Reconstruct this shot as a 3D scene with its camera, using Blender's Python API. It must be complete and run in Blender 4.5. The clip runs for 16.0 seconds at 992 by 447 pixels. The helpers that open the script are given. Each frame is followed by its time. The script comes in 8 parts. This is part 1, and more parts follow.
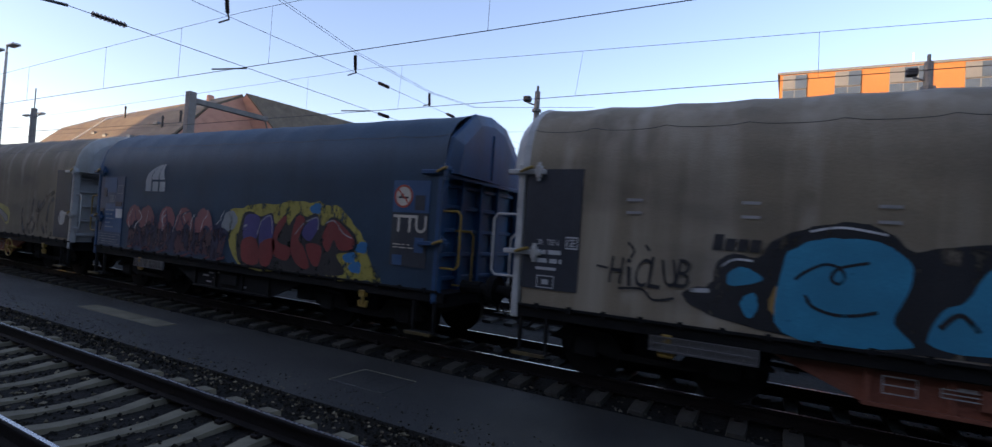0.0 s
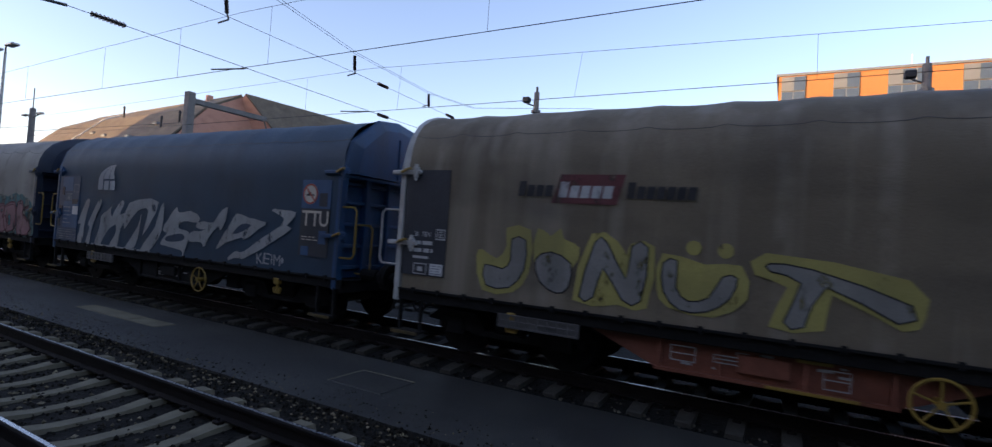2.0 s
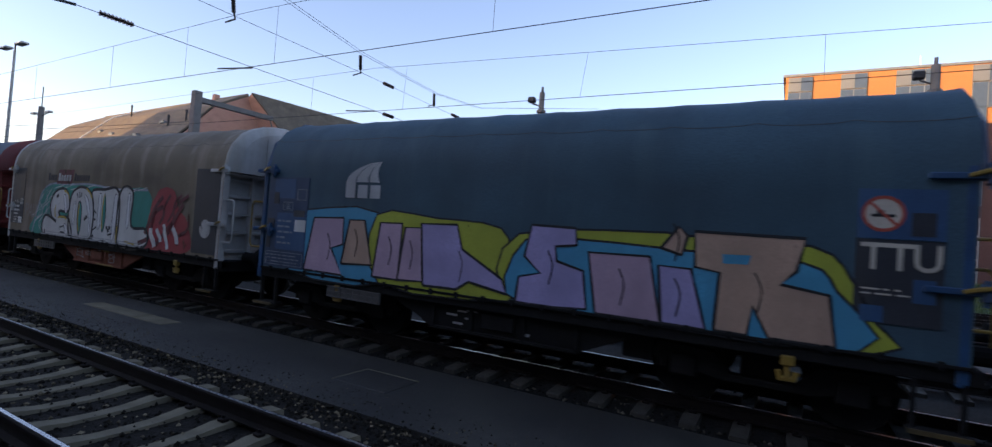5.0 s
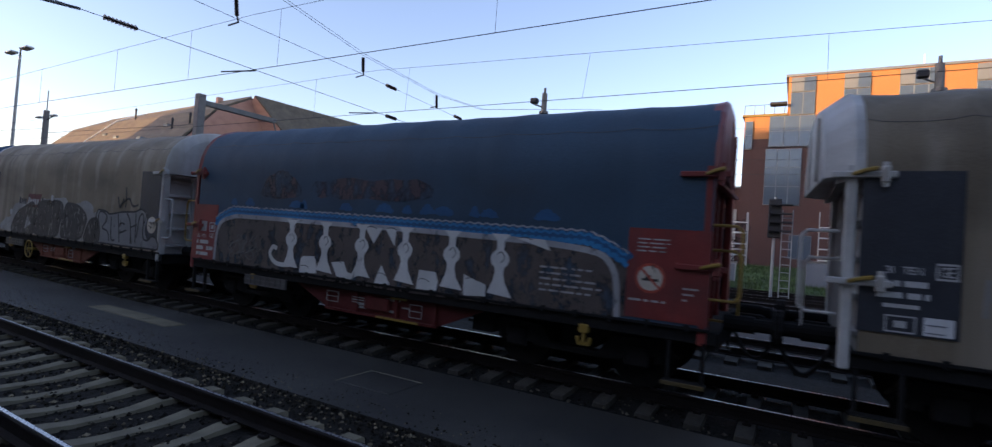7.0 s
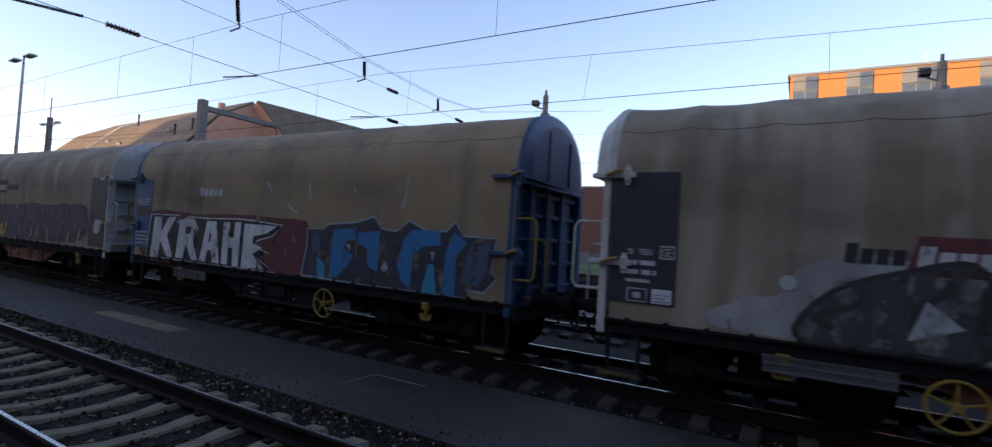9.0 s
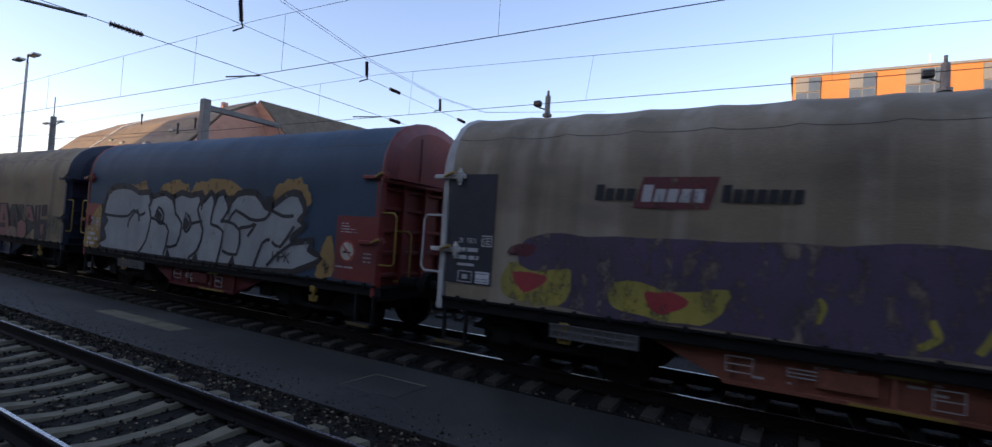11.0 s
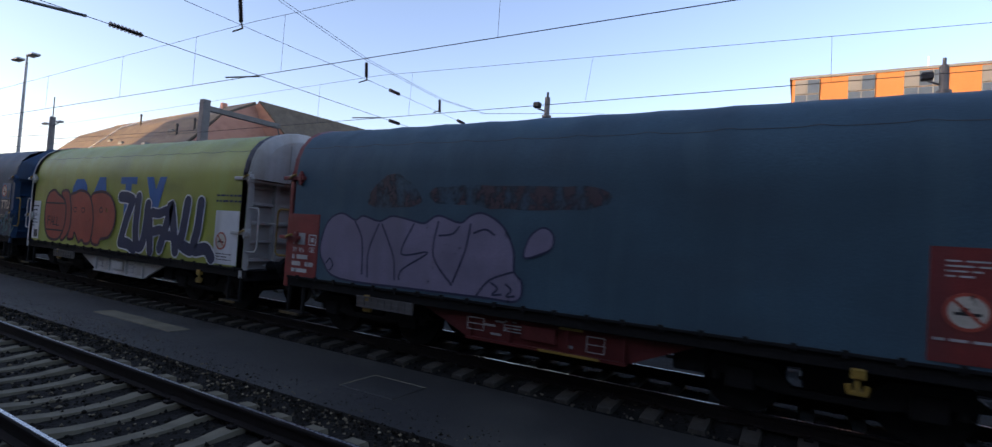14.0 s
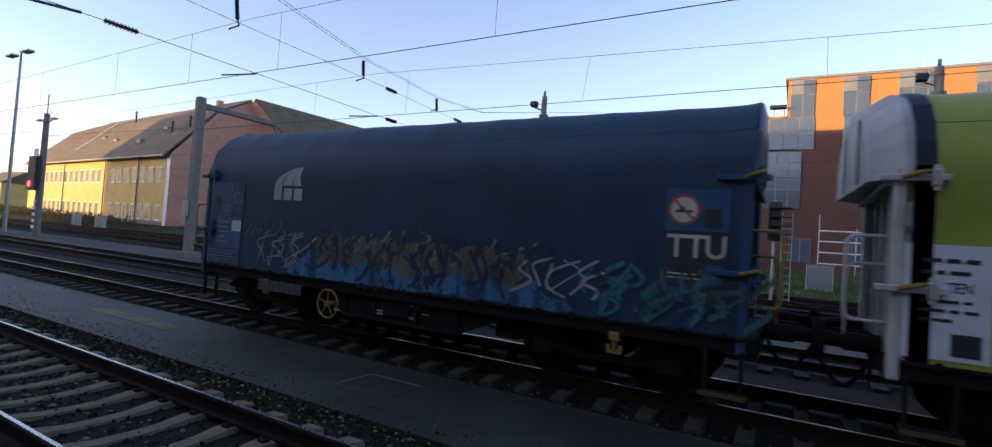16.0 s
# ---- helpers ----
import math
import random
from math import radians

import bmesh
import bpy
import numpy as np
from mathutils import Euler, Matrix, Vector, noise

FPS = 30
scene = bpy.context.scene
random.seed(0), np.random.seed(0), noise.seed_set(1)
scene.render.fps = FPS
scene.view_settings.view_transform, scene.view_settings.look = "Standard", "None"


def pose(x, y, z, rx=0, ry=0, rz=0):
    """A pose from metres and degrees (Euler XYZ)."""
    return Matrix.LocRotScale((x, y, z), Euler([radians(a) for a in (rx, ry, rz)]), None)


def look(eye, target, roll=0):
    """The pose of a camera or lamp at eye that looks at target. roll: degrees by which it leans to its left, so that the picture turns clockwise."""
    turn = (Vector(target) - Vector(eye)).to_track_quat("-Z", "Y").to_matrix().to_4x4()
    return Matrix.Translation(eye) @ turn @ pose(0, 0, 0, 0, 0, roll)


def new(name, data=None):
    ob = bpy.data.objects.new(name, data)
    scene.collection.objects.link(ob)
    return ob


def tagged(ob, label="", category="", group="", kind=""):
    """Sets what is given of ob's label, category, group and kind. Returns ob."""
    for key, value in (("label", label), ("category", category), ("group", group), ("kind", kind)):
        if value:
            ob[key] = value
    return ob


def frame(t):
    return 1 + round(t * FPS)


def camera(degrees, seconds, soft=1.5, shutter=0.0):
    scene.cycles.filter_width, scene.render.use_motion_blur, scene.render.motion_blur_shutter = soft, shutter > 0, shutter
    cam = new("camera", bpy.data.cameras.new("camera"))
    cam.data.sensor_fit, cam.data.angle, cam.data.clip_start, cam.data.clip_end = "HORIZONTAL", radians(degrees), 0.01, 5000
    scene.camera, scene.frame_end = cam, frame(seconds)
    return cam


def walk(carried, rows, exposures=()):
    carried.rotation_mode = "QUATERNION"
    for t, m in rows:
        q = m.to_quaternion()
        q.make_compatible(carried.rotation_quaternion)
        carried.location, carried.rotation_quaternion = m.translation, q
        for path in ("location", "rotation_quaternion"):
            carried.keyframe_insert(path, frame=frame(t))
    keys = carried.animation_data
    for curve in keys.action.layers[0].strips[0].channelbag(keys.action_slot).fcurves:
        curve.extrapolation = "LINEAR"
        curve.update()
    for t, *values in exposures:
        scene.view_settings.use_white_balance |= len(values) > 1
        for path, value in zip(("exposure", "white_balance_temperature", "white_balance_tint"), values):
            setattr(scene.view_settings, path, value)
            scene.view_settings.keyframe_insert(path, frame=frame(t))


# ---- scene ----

cam = camera(86.9, 16.0, soft=1.3, shutter=0.12)
EYE = Vector((0.0, 0.0, 1.94))
# seconds, turn to the left, tilt up, lean: a hand-held camera on one spot
TURNS = [(0.0,29.10,1.17,3.84),(0.5,29.05,1.25,3.84),(1.0,29.05,1.28,3.78),(1.5,29.00,1.29,3.91),(2.0,29.00,1.27,3.95),(2.5,29.06,1.22,3.99),(3.0,29.23,1.13,4.01),(3.5,29.37,1.15,4.08),(4.0,29.41,1.16,4.17),(6.5,29.69,1.34,4.20),(7.0,29.85,1.33,4.01),(7.5,29.97,1.41,3.78),(8.0,30.02,1.50,3.59),(8.5,30.01,1.55,3.52),(9.0,30.12,1.59,3.50),(11.5,30.35,1.61,3.75),(12.0,30.39,1.62,3.80),(12.5,30.40,1.65,3.90),(13.0,30.38,1.65,3.81),(13.5,30.30,1.72,3.77),(14.0,30.24,1.75,3.83),(14.5,30.09,1.78,3.92),(15.0,29.97,1.77,3.96),(15.5,29.89,1.73,4.00),(16.0,29.87,1.66,4.01)]
PATH = []
for t, yaw, tilt, lean in TURNS:
    a, b = radians(yaw), radians(tilt)
    way = Vector((-math.sin(a) * math.cos(b), math.cos(a) * math.cos(b), math.sin(b)))
    PATH.append((t, look(EYE, EYE + way * 10, lean)))
walk(cam, PATH, [(0.0, 1.34, 6180, 30), (16.0, 1.34, 6180, 30)])

# ---- light: a low sun behind an added, unseen hall, blue sky ----
SUN_FROM = Vector((-0.62, -0.78, 0)).normalized()
SUN_ELEV = radians(3.5)
world = bpy.data.worlds.new("sky")
scene.world = world
world.use_nodes = True
wn = world.node_tree
sky = wn.nodes.new("ShaderNodeTexSky")
sky.sky_type = "NISHITA"
sky.sun_disc = False
sky.sun_elevation = radians(10)
sky.sun_rotation = math.atan2(SUN_FROM.x, SUN_FROM.y)
sky.air_density, sky.dust_density, sky.ozone_density = 1.0, 0.9, 1.1
wn.links.new(sky.outputs[0], wn.nodes["Background"].inputs[0])
wn.nodes["Background"].inputs[1].default_value = 0.152
sun_data = bpy.data.lights.new("sun", "SUN")
sun_data.energy, sun_data.angle, sun_data.color = 2.9, radians(0.5), (1.0, 0.67, 0.25)
sun = new("sun", sun_data)
beam = Vector((SUN_FROM.x * math.cos(SUN_ELEV), SUN_FROM.y * math.cos(SUN_ELEV), math.sin(SUN_ELEV)))
sun.matrix_world = look(beam * 100, (0, 0, 0))

# ---- materials ----
def mat(name, colour, rough=0.7, metal=0.0, vary=0.25, scale=3.0, bump=0.2, streak=None, fine=40.0, dirt=None, dirt_amount=0.45, hoops=None):
    """Painted, woven, mineral or metal surface: colour varied at two sizes, optional rain streaks and dirt, fine relief."""
    m = bpy.data.materials.new(name)
    m.use_nodes = True
    n, l = m.node_tree.nodes, m.node_tree.links
    bsdf = n["Principled BSDF"]
    bsdf.inputs["Metallic"].default_value = metal
    co = n.new("ShaderNodeTexCoord")
    def noise_tex(s, detail, stretch=None):
        t = n.new("ShaderNodeTexNoise")
        t.inputs["Scale"].default_value, t.inputs["Detail"].default_value = s, detail
        if stretch:
            mp = n.new("ShaderNodeMapping")
            mp.inputs["Scale"].default_value = stretch
            l.new(co.outputs["Object"], mp.inputs[0])
            l.new(mp.outputs[0], t.inputs["Vector"])
        else:
            l.new(co.outputs["Object"], t.inputs["Vector"])
        return t
    def mix(kind, fac, a, b):
        x = n.new("ShaderNodeMix")
        x.data_type, x.blend_type = "RGBA", kind
        if isinstance(fac, float):
            x.inputs[0].default_value = fac
        else:
            l.new(fac, x.inputs[0])
        for sock, v in ((6, a), (7, b)):
            if isinstance(v, tuple):
                x.inputs[sock].default_value = (*v[:3], 1)
            else:
                l.new(v, x.inputs[sock])
        return x.outputs[2]
    def ramp(src, lo, hi):
        r = n.new("ShaderNodeMapRange")
        r.inputs[1].default_value, r.inputs[2].default_value = lo, hi
        l.new(src, r.inputs[0])
        return r.outputs[0]
    big, small = noise_tex(scale, 4.0), noise_tex(fine, 3.0)
    dark = tuple(c * (1 - vary) for c in colour)
    light = tuple(min(1.0, c * (1 + vary)) for c in colour)
    c = mix("MIX", ramp(big.outputs[0], 0.3, 0.7), dark, light)
    c = mix("MIX", ramp(small.outputs[0], 0.35, 0.9), c, tuple(x * (1 - vary * 0.8) for x in colour))
    if streak:
        s = noise_tex(1.0, 5.0, (2.2, 2.2, 0.22))
        c = mix("MIX", ramp(s.outputs[0], 0.48, 0.72), c, streak)
    if hoops:
        wave = n.new("ShaderNodeTexWave")
        wave.wave_type, wave.bands_direction = "BANDS", "X"
        wave.inputs["Scale"].default_value, wave.inputs["Distortion"].default_value = 0.326, 0.35
        wave.inputs["Detail"].default_value, wave.inputs["Detail Scale"].default_value = 2.0, 1.5
        l.new(co.outputs["Object"], wave.inputs["Vector"])
        rub = noise_tex(1.6, 4.0)
        both = n.new("ShaderNodeMath")
        both.operation = "MULTIPLY"
        l.new(ramp(wave.outputs["Fac"], 0.86, 1.0), both.inputs[0])
        l.new(ramp(rub.outputs[0], 0.42, 0.62), both.inputs[1])
        half = n.new("ShaderNodeMath")
        half.operation = "MULTIPLY"
        half.inputs[1].default_value = 0.65
        l.new(both.outputs[0], half.inputs[0])
        c = mix("MIX", half.outputs[0], c, hoops)
    if dirt:
        d = noise_tex(0.9, 6.0, (0.6, 1.0, 1.6))
        f = n.new("ShaderNodeMath")
        f.operation = "MULTIPLY"
        f.inputs[1].default_value = dirt_amount
        l.new(ramp(d.outputs[0], 0.45, 0.75), f.inputs[0])
        c = mix("MIX", f.outputs[0], c, dirt)
    l.new(c, bsdf.inputs["Base Color"])
    rr = n.new("ShaderNodeMapRange")
    rr.inputs[3].default_value, rr.inputs[4].default_value = max(0.05, rough - 0.12), min(1.0, rough + 0.12)
    l.new(small.outputs[0], rr.inputs[0])
    l.new(rr.outputs[0], bsdf.inputs["Roughness"])
    if bump:
        b = n.new("ShaderNodeBump")
        b.inputs["Strength"].default_value, b.inputs["Distance"].default_value = bump, 0.02
        l.new(small.outputs[0], b.inputs["Height"])
        l.new(b.outputs[0], bsdf.inputs["Normal"])
    return m

def glow(name, colour, strength):
    m = bpy.data.materials.new(name)
    m.use_nodes = True
    b = m.node_tree.nodes["Principled BSDF"]
    b.inputs["Base Color"].default_value = (*colour, 1)
    b.inputs["Emission Color"].default_value = (*colour, 1)
    b.inputs["Emission Strength"].default_value = strength
    return m

GRIME = (0.035, 0.03, 0.026)
M = dict(
    tarp_brown=mat("brown_tarpaulin", (0.251, 0.200, 0.131), 0.75, vary=0.22, scale=0.7, streak=(0.362, 0.303, 0.221), dirt=GRIME, hoops=(0.374, 0.321, 0.245)),
    tarp_umber=mat("dark_brown_tarpaulin", (0.1826, 0.1452, 0.0946), 0.75, vary=0.22, scale=0.7, streak=(0.2629, 0.2200, 0.1606), dirt=GRIME, hoops=(0.2717, 0.2332, 0.1782)),
    tarp_grey=mat("grey_tarpaulin", (0.310, 0.284, 0.238), 0.75, vary=0.16, scale=0.7, streak=(0.370, 0.343, 0.290), dirt=GRIME, hoops=(0.172, 0.158, 0.132)),
    tarp_olive=mat("olive_tarpaulin", (0.300, 0.218, 0.120), 0.75, vary=0.18, scale=0.7, streak=(0.156, 0.126, 0.096), dirt=GRIME, hoops=(0.282, 0.216, 0.126)),
    tarp_navy=mat("navy_tarpaulin", (0.0125, 0.0437, 0.0780), 0.6, vary=0.28, scale=0.8, streak=(0.0164, 0.0507, 0.0842), dirt=(0.0203, 0.0242, 0.0328), dirt_amount=0.35),
    tarp_dusty=mat("dusty_navy_tarpaulin", (0.025, 0.062, 0.100), 0.68, vary=0.24, scale=0.8, streak=(0.034, 0.070, 0.105), dirt=(0.034, 0.038, 0.046), dirt_amount=0.4),
    tarp_slate=mat("slate_blue_tarpaulin", (0.040, 0.090, 0.121), 0.7, vary=0.25, scale=0.8, streak=(0.053, 0.106, 0.132), dirt=(0.029, 0.033, 0.042), dirt_amount=0.3),
    tarp_lime=mat("lime_tarpaulin", (0.30, 0.325, 0.038), 0.5, vary=0.18, scale=0.6, streak=(0.30, 0.36, 0.07), dirt=(0.10, 0.12, 0.03), dirt_amount=0.5),
    end_blue=mat("blue_end_paint", (0.010, 0.061, 0.148), 0.5, vary=0.2, streak=(0.016, 0.044, 0.089), dirt=GRIME),
    end_dark=mat("dark_blue_end_paint", (0.014, 0.024, 0.05), 0.5, vary=0.2, streak=(0.02, 0.03, 0.05), dirt=GRIME),
    end_white=mat("weathered_white_paint", (0.494, 0.483, 0.448), 0.55, vary=0.12, streak=(0.380, 0.345, 0.287), dirt=(0.161, 0.138, 0.115), dirt_amount=0.5),
    end_red=mat("oxide_red_paint", (0.22, 0.028, 0.022), 0.5, vary=0.2, streak=(0.16, 0.03, 0.028), dirt=GRIME),
    sill_red=mat("grimy_red_sill", (0.105, 0.020, 0.017), 0.7, vary=0.3, dirt=GRIME),
    panel_dark=mat("dark_grey_panel", (0.024, 0.028, 0.036), 0.55, vary=0.2, streak=(0.035, 0.038, 0.042)),
    panel_blue=mat("blue_panel", (0.022, 0.075, 0.165), 0.5, vary=0.15, streak=(0.04, 0.10, 0.19)),
    panel_navy=mat("navy_panel", (0.016, 0.045, 0.095), 0.5, vary=0.2, streak=(0.025, 0.055, 0.11)),
    panel_white=mat("white_panel", (0.62, 0.63, 0.62), 0.5, vary=0.08, streak=(0.45, 0.45, 0.42)),
    under=mat("black_underframe", (0.011, 0.0105, 0.010), 0.85, vary=0.35, dirt=(0.02, 0.018, 0.016)),
    rust=mat("rusty_red_frame", (0.21, 0.075, 0.045), 0.75, vary=0.3, dirt=GRIME),
    steel=mat("grey_steel", (0.14, 0.135, 0.13), 0.5, 0.4, vary=0.2),
    galv=mat("galvanised_steel", (0.38, 0.38, 0.37), 0.5, 0.5, vary=0.15),
    yellow=mat("yellow_paint", (0.27, 0.17, 0.025), 0.5, vary=0.15, dirt=(0.2, 0.12, 0.03)),
    worn_yellow=mat("worn_yellow_paint", (0.09, 0.06, 0.015), 0.8, vary=0.4, scale=9, dirt=GRIME, dirt_amount=0.9),
    seam=mat("dark_seam_tape", (0.07, 0.065, 0.06), 0.8, vary=0.3),
    rubber=mat("black_rubber", (0.015, 0.015, 0.015), 0.6, vary=0.2),
    rail_side=mat("rusty_rail", (0.012, 0.0085, 0.007), 0.85, vary=0.3, fine=60),
    rail_top=mat("polished_rail_head", (0.46, 0.46, 0.47), 0.28, 0.95, vary=0.08, bump=0.03),
    sleeper=mat("sleeper_concrete", (0.185, 0.160, 0.108), 0.9, vary=0.25, scale=5, dirt=(0.10, 0.088, 0.065)),
    # shade under the train is painted into darker sleeper, ballast and stone copies
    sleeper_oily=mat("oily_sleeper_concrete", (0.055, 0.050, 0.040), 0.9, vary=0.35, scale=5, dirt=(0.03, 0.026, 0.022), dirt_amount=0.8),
    ballast=mat("dark_ballast_bed", (0.014, 0.012, 0.009), 0.95, vary=0.5, scale=6, fine=26, bump=1.0),
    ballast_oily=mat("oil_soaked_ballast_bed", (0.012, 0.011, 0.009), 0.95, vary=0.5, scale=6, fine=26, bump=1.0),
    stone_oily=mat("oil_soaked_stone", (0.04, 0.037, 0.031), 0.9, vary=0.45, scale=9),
    stone=mat("ballast_stone", (0.085, 0.073, 0.052), 0.9, vary=0.45, scale=9),
    asphalt=mat("worn_asphalt", (0.036, 0.034, 0.028), 0.62, vary=0.6, scale=0.7, fine=70, bump=0.5, streak=(0.024, 0.023, 0.021), dirt=(0.010, 0.0095, 0.009), dirt_amount=0.7),
    slab=mat("concrete_slab", (0.17, 0.150, 0.10), 0.9, vary=0.25, dirt=(0.08, 0.075, 0.07)),
    gravel=mat("yard_gravel", (0.08, 0.072, 0.066), 0.95, vary=0.35, scale=0.6, fine=14, bump=0.8),
    grass=mat("grass_blades", (0.055, 0.10, 0.022), 0.8, vary=0.4, scale=2.0),
    litter=mat("dark_leaf_litter", (0.045, 0.034, 0.02), 0.9, vary=0.5, scale=5.0),
    weed=mat("dry_weeds", (0.10, 0.085, 0.04), 0.85, vary=0.4, scale=4.0),
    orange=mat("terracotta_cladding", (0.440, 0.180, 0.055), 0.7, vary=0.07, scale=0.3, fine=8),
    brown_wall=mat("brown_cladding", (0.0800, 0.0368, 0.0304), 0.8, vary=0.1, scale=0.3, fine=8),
    beige=mat("beige_render", (0.60, 0.45, 0.16), 0.9, vary=0.1, scale=0.4, dirt=(0.36, 0.26, 0.10), dirt_amount=0.4),
    pink=mat("salmon_render", (0.50, 0.26, 0.19), 0.9, vary=0.08, scale=0.4, dirt=(0.3, 0.14, 0.1), dirt_amount=0.4),
    roof=mat("grey_roof_tiles", (0.125, 0.098, 0.070), 0.85, vary=0.25, scale=0.5, fine=6, dirt=(0.19, 0.15, 0.10), dirt_amount=0.55),
    trim=mat("white_trim", (0.7, 0.69, 0.66), 0.6, vary=0.06),
    concrete=mat("mast_concrete", (0.20, 0.185, 0.17), 0.85, vary=0.15),
    glass=mat("window_glass", (0.085, 0.115, 0.15), 0.10, 0.25, vary=0.1, bump=0),
    old_glass=mat("dark_window_glass", (0.028, 0.032, 0.038), 0.35, vary=0.2, bump=0),
    glass_frame=mat("window_frame_grey", (0.17, 0.19, 0.21), 0.5, vary=0.08),
    shade_panel=mat("grey_cladding", (0.17, 0.185, 0.21), 0.6, vary=0.08, scale=0.4),
    wire=mat("copper_wire", (0.05, 0.045, 0.045), 0.6, 0.5, vary=0.1, bump=0),
    ceramic=mat("brown_insulator", (0.035, 0.022, 0.02), 0.3, vary=0.1, bump=0),
    hall=mat("station_hall_render", (0.22, 0.20, 0.18), 0.9, vary=0.1, scale=0.3),
    red_glow=glow("red_signal_light", (1.0, 0.03, 0.02), 6.0),
    black=mat("black_paint", (0.012, 0.012, 0.014), 0.6, vary=0.2),
)

for key in ("under", "rust", "sill_red", "rail_side", "stone", "ballast", "sleeper_oily", "stone_oily", "ballast_oily", "gravel", "slab", "sleeper"):
    M[key].node_tree.nodes["Principled BSDF"].inputs["Specular IOR Level"].default_value = 0.2
for key in ("tarp_brown", "tarp_umber", "tarp_grey", "tarp_olive", "tarp_navy", "tarp_dusty", "tarp_slate"):
    M[key].node_tree.nodes["Principled BSDF"].inputs["Specular IOR Level"].default_value = 0.4

def vary_by_island(m, dark, light, low=0.35):
    """Each loose piece of a joined mesh takes its own shade."""
    n, l = m.node_tree.nodes, m.node_tree.links
    geo = n.new("ShaderNodeNewGeometry")
    r = n.new("ShaderNodeValToRGB")
    r.color_ramp.elements[0].color, r.color_ramp.elements[1].color = (*dark, 1), (*light, 1)
    r.color_ramp.elements[0].position, r.color_ramp.elements[1].position = low, 1.0
    l.new(geo.outputs["Random Per Island"], r.inputs[0])
    x = n.new("ShaderNodeMix")
    x.data_type, x.blend_type = "RGBA", "MULTIPLY"
    x.inputs[0].default_value = 1.0
    bsdf = n["Principled BSDF"]
    l.new(bsdf.inputs["Base Color"].links[0].from_socket, x.inputs[6])
    l.new(r.outputs[0], x.inputs[7])
    l.new(x.outputs[2], bsdf.inputs["Base Color"])

vary_by_island(M["stone"], (0.16, 0.145, 0.125), (3.4, 3.2, 2.8), 0.74)
vary_by_island(M["stone_oily"], (0.16, 0.145, 0.125), (3.4, 3.2, 2.7), 0.7)
vary_by_island(M["grass"], (0.6, 0.6, 0.5), (1.5, 1.4, 1.1))

def paint(name, colour, fade=0.35):
    """Sprayed or printed paint on a tarpaulin: uneven, flaked where it has worn through."""
    if name not in M:
        m = M[name] = mat(name, colour, 0.65, vary=0.2, scale=1.6, streak=tuple(c * (1 - fade) + 0.05 * fade for c in colour), dirt=GRIME, dirt_amount=fade * 0.7)
        n, l = m.node_tree.nodes, m.node_tree.links
        co = n.new("ShaderNodeTexCoord")
        mp = n.new("ShaderNodeMapping")
        mp.inputs["Scale"].default_value = (1.0, 1.0, 0.55)
        wear = n.new("ShaderNodeTexNoise")
        wear.inputs["Scale"].default_value, wear.inputs["Detail"].default_value, wear.inputs["Roughness"].default_value = 5.0, 8.0, 0.7
        rg = n.new("ShaderNodeMapRange")
        rg.inputs[1].default_value, rg.inputs[2].default_value = 0.12 + 0.55 * fade, 0.26 + 0.60 * fade
        l.new(co.outputs["Object"], mp.inputs[0])
        l.new(mp.outputs[0], wear.inputs["Vector"])
        l.new(wear.outputs[0], rg.inputs[0])
        l.new(rg.outputs[0], n["Principled BSDF"].inputs["Alpha"])
    return M[name]

# ---- mesh helpers ----
def box(bm, x0, x1, y0, y1, z0, z1, bevel=0.0):
    r = bmesh.ops.create_cube(bm, size=1.0)
    vs = r["verts"]
    for v in vs:
        v.co = Vector(((x0 + x1) / 2 + v.co.x * (x1 - x0), (y0 + y1) / 2 + v.co.y * (y1 - y0), (z0 + z1) / 2 + v.co.z * (z1 - z0)))
    if bevel:
        es = {e for v in vs for e in v.link_edges}
        bmesh.ops.bevel(bm, geom=list(es), offset=bevel, segments=1, affect="EDGES")
    return bm

def rod(bm, a, b, r, n=8, r2=None):
    a, b = Vector(a), Vector(b)
    d = b - a
    m = Matrix.Translation((a + b) / 2) @ d.to_track_quat("Z", "Y").to_matrix().to_4x4()
    bmesh.ops.create_cone(bm, cap_ends=True, segments=n, radius1=r, radius2=r if r2 is None else r2, depth=d.length, matrix=m)
    return bm

def bar(bm, pts, r, n=6):
    for a, b in zip(pts, pts[1:]):
        rod(bm, a, b, r, n)
    for p in pts[1:-1]:
        bmesh.ops.create_icosphere(bm, subdivisions=1, radius=r * 1.02, matrix=Matrix.Translation(p))
    return bm

def prism(bm, poly, axis, lo, hi):
    """A closed outline in the plane across axis, drawn out from lo to hi."""
    def at(a, b, c):
        return {"x": (c, a, b), "y": (a, c, b), "z": (a, b, c)}[axis]
    f = [bm.verts.new(at(a, b, lo)) for a, b in poly]
    g = [bm.verts.new(at(a, b, hi)) for a, b in poly]
    bm.faces.new(f)
    bm.faces.new(list(reversed(g)))
    for i in range(len(poly)):
        j = (i + 1) % len(poly)
        bm.faces.new((f[j], f[i], g[i], g[j]))
    return bm

def mesh(name, bm, *materials, smooth=False):
    bmesh.ops.recalc_face_normals(bm, faces=bm.faces)
    me = bpy.data.meshes.new(name)
    bm.to_mesh(me)
    bm.free()
    for m in materials:
        me.materials.append(m)
    if smooth:
        for p in me.polygons:
            p.use_smooth = True
    return me

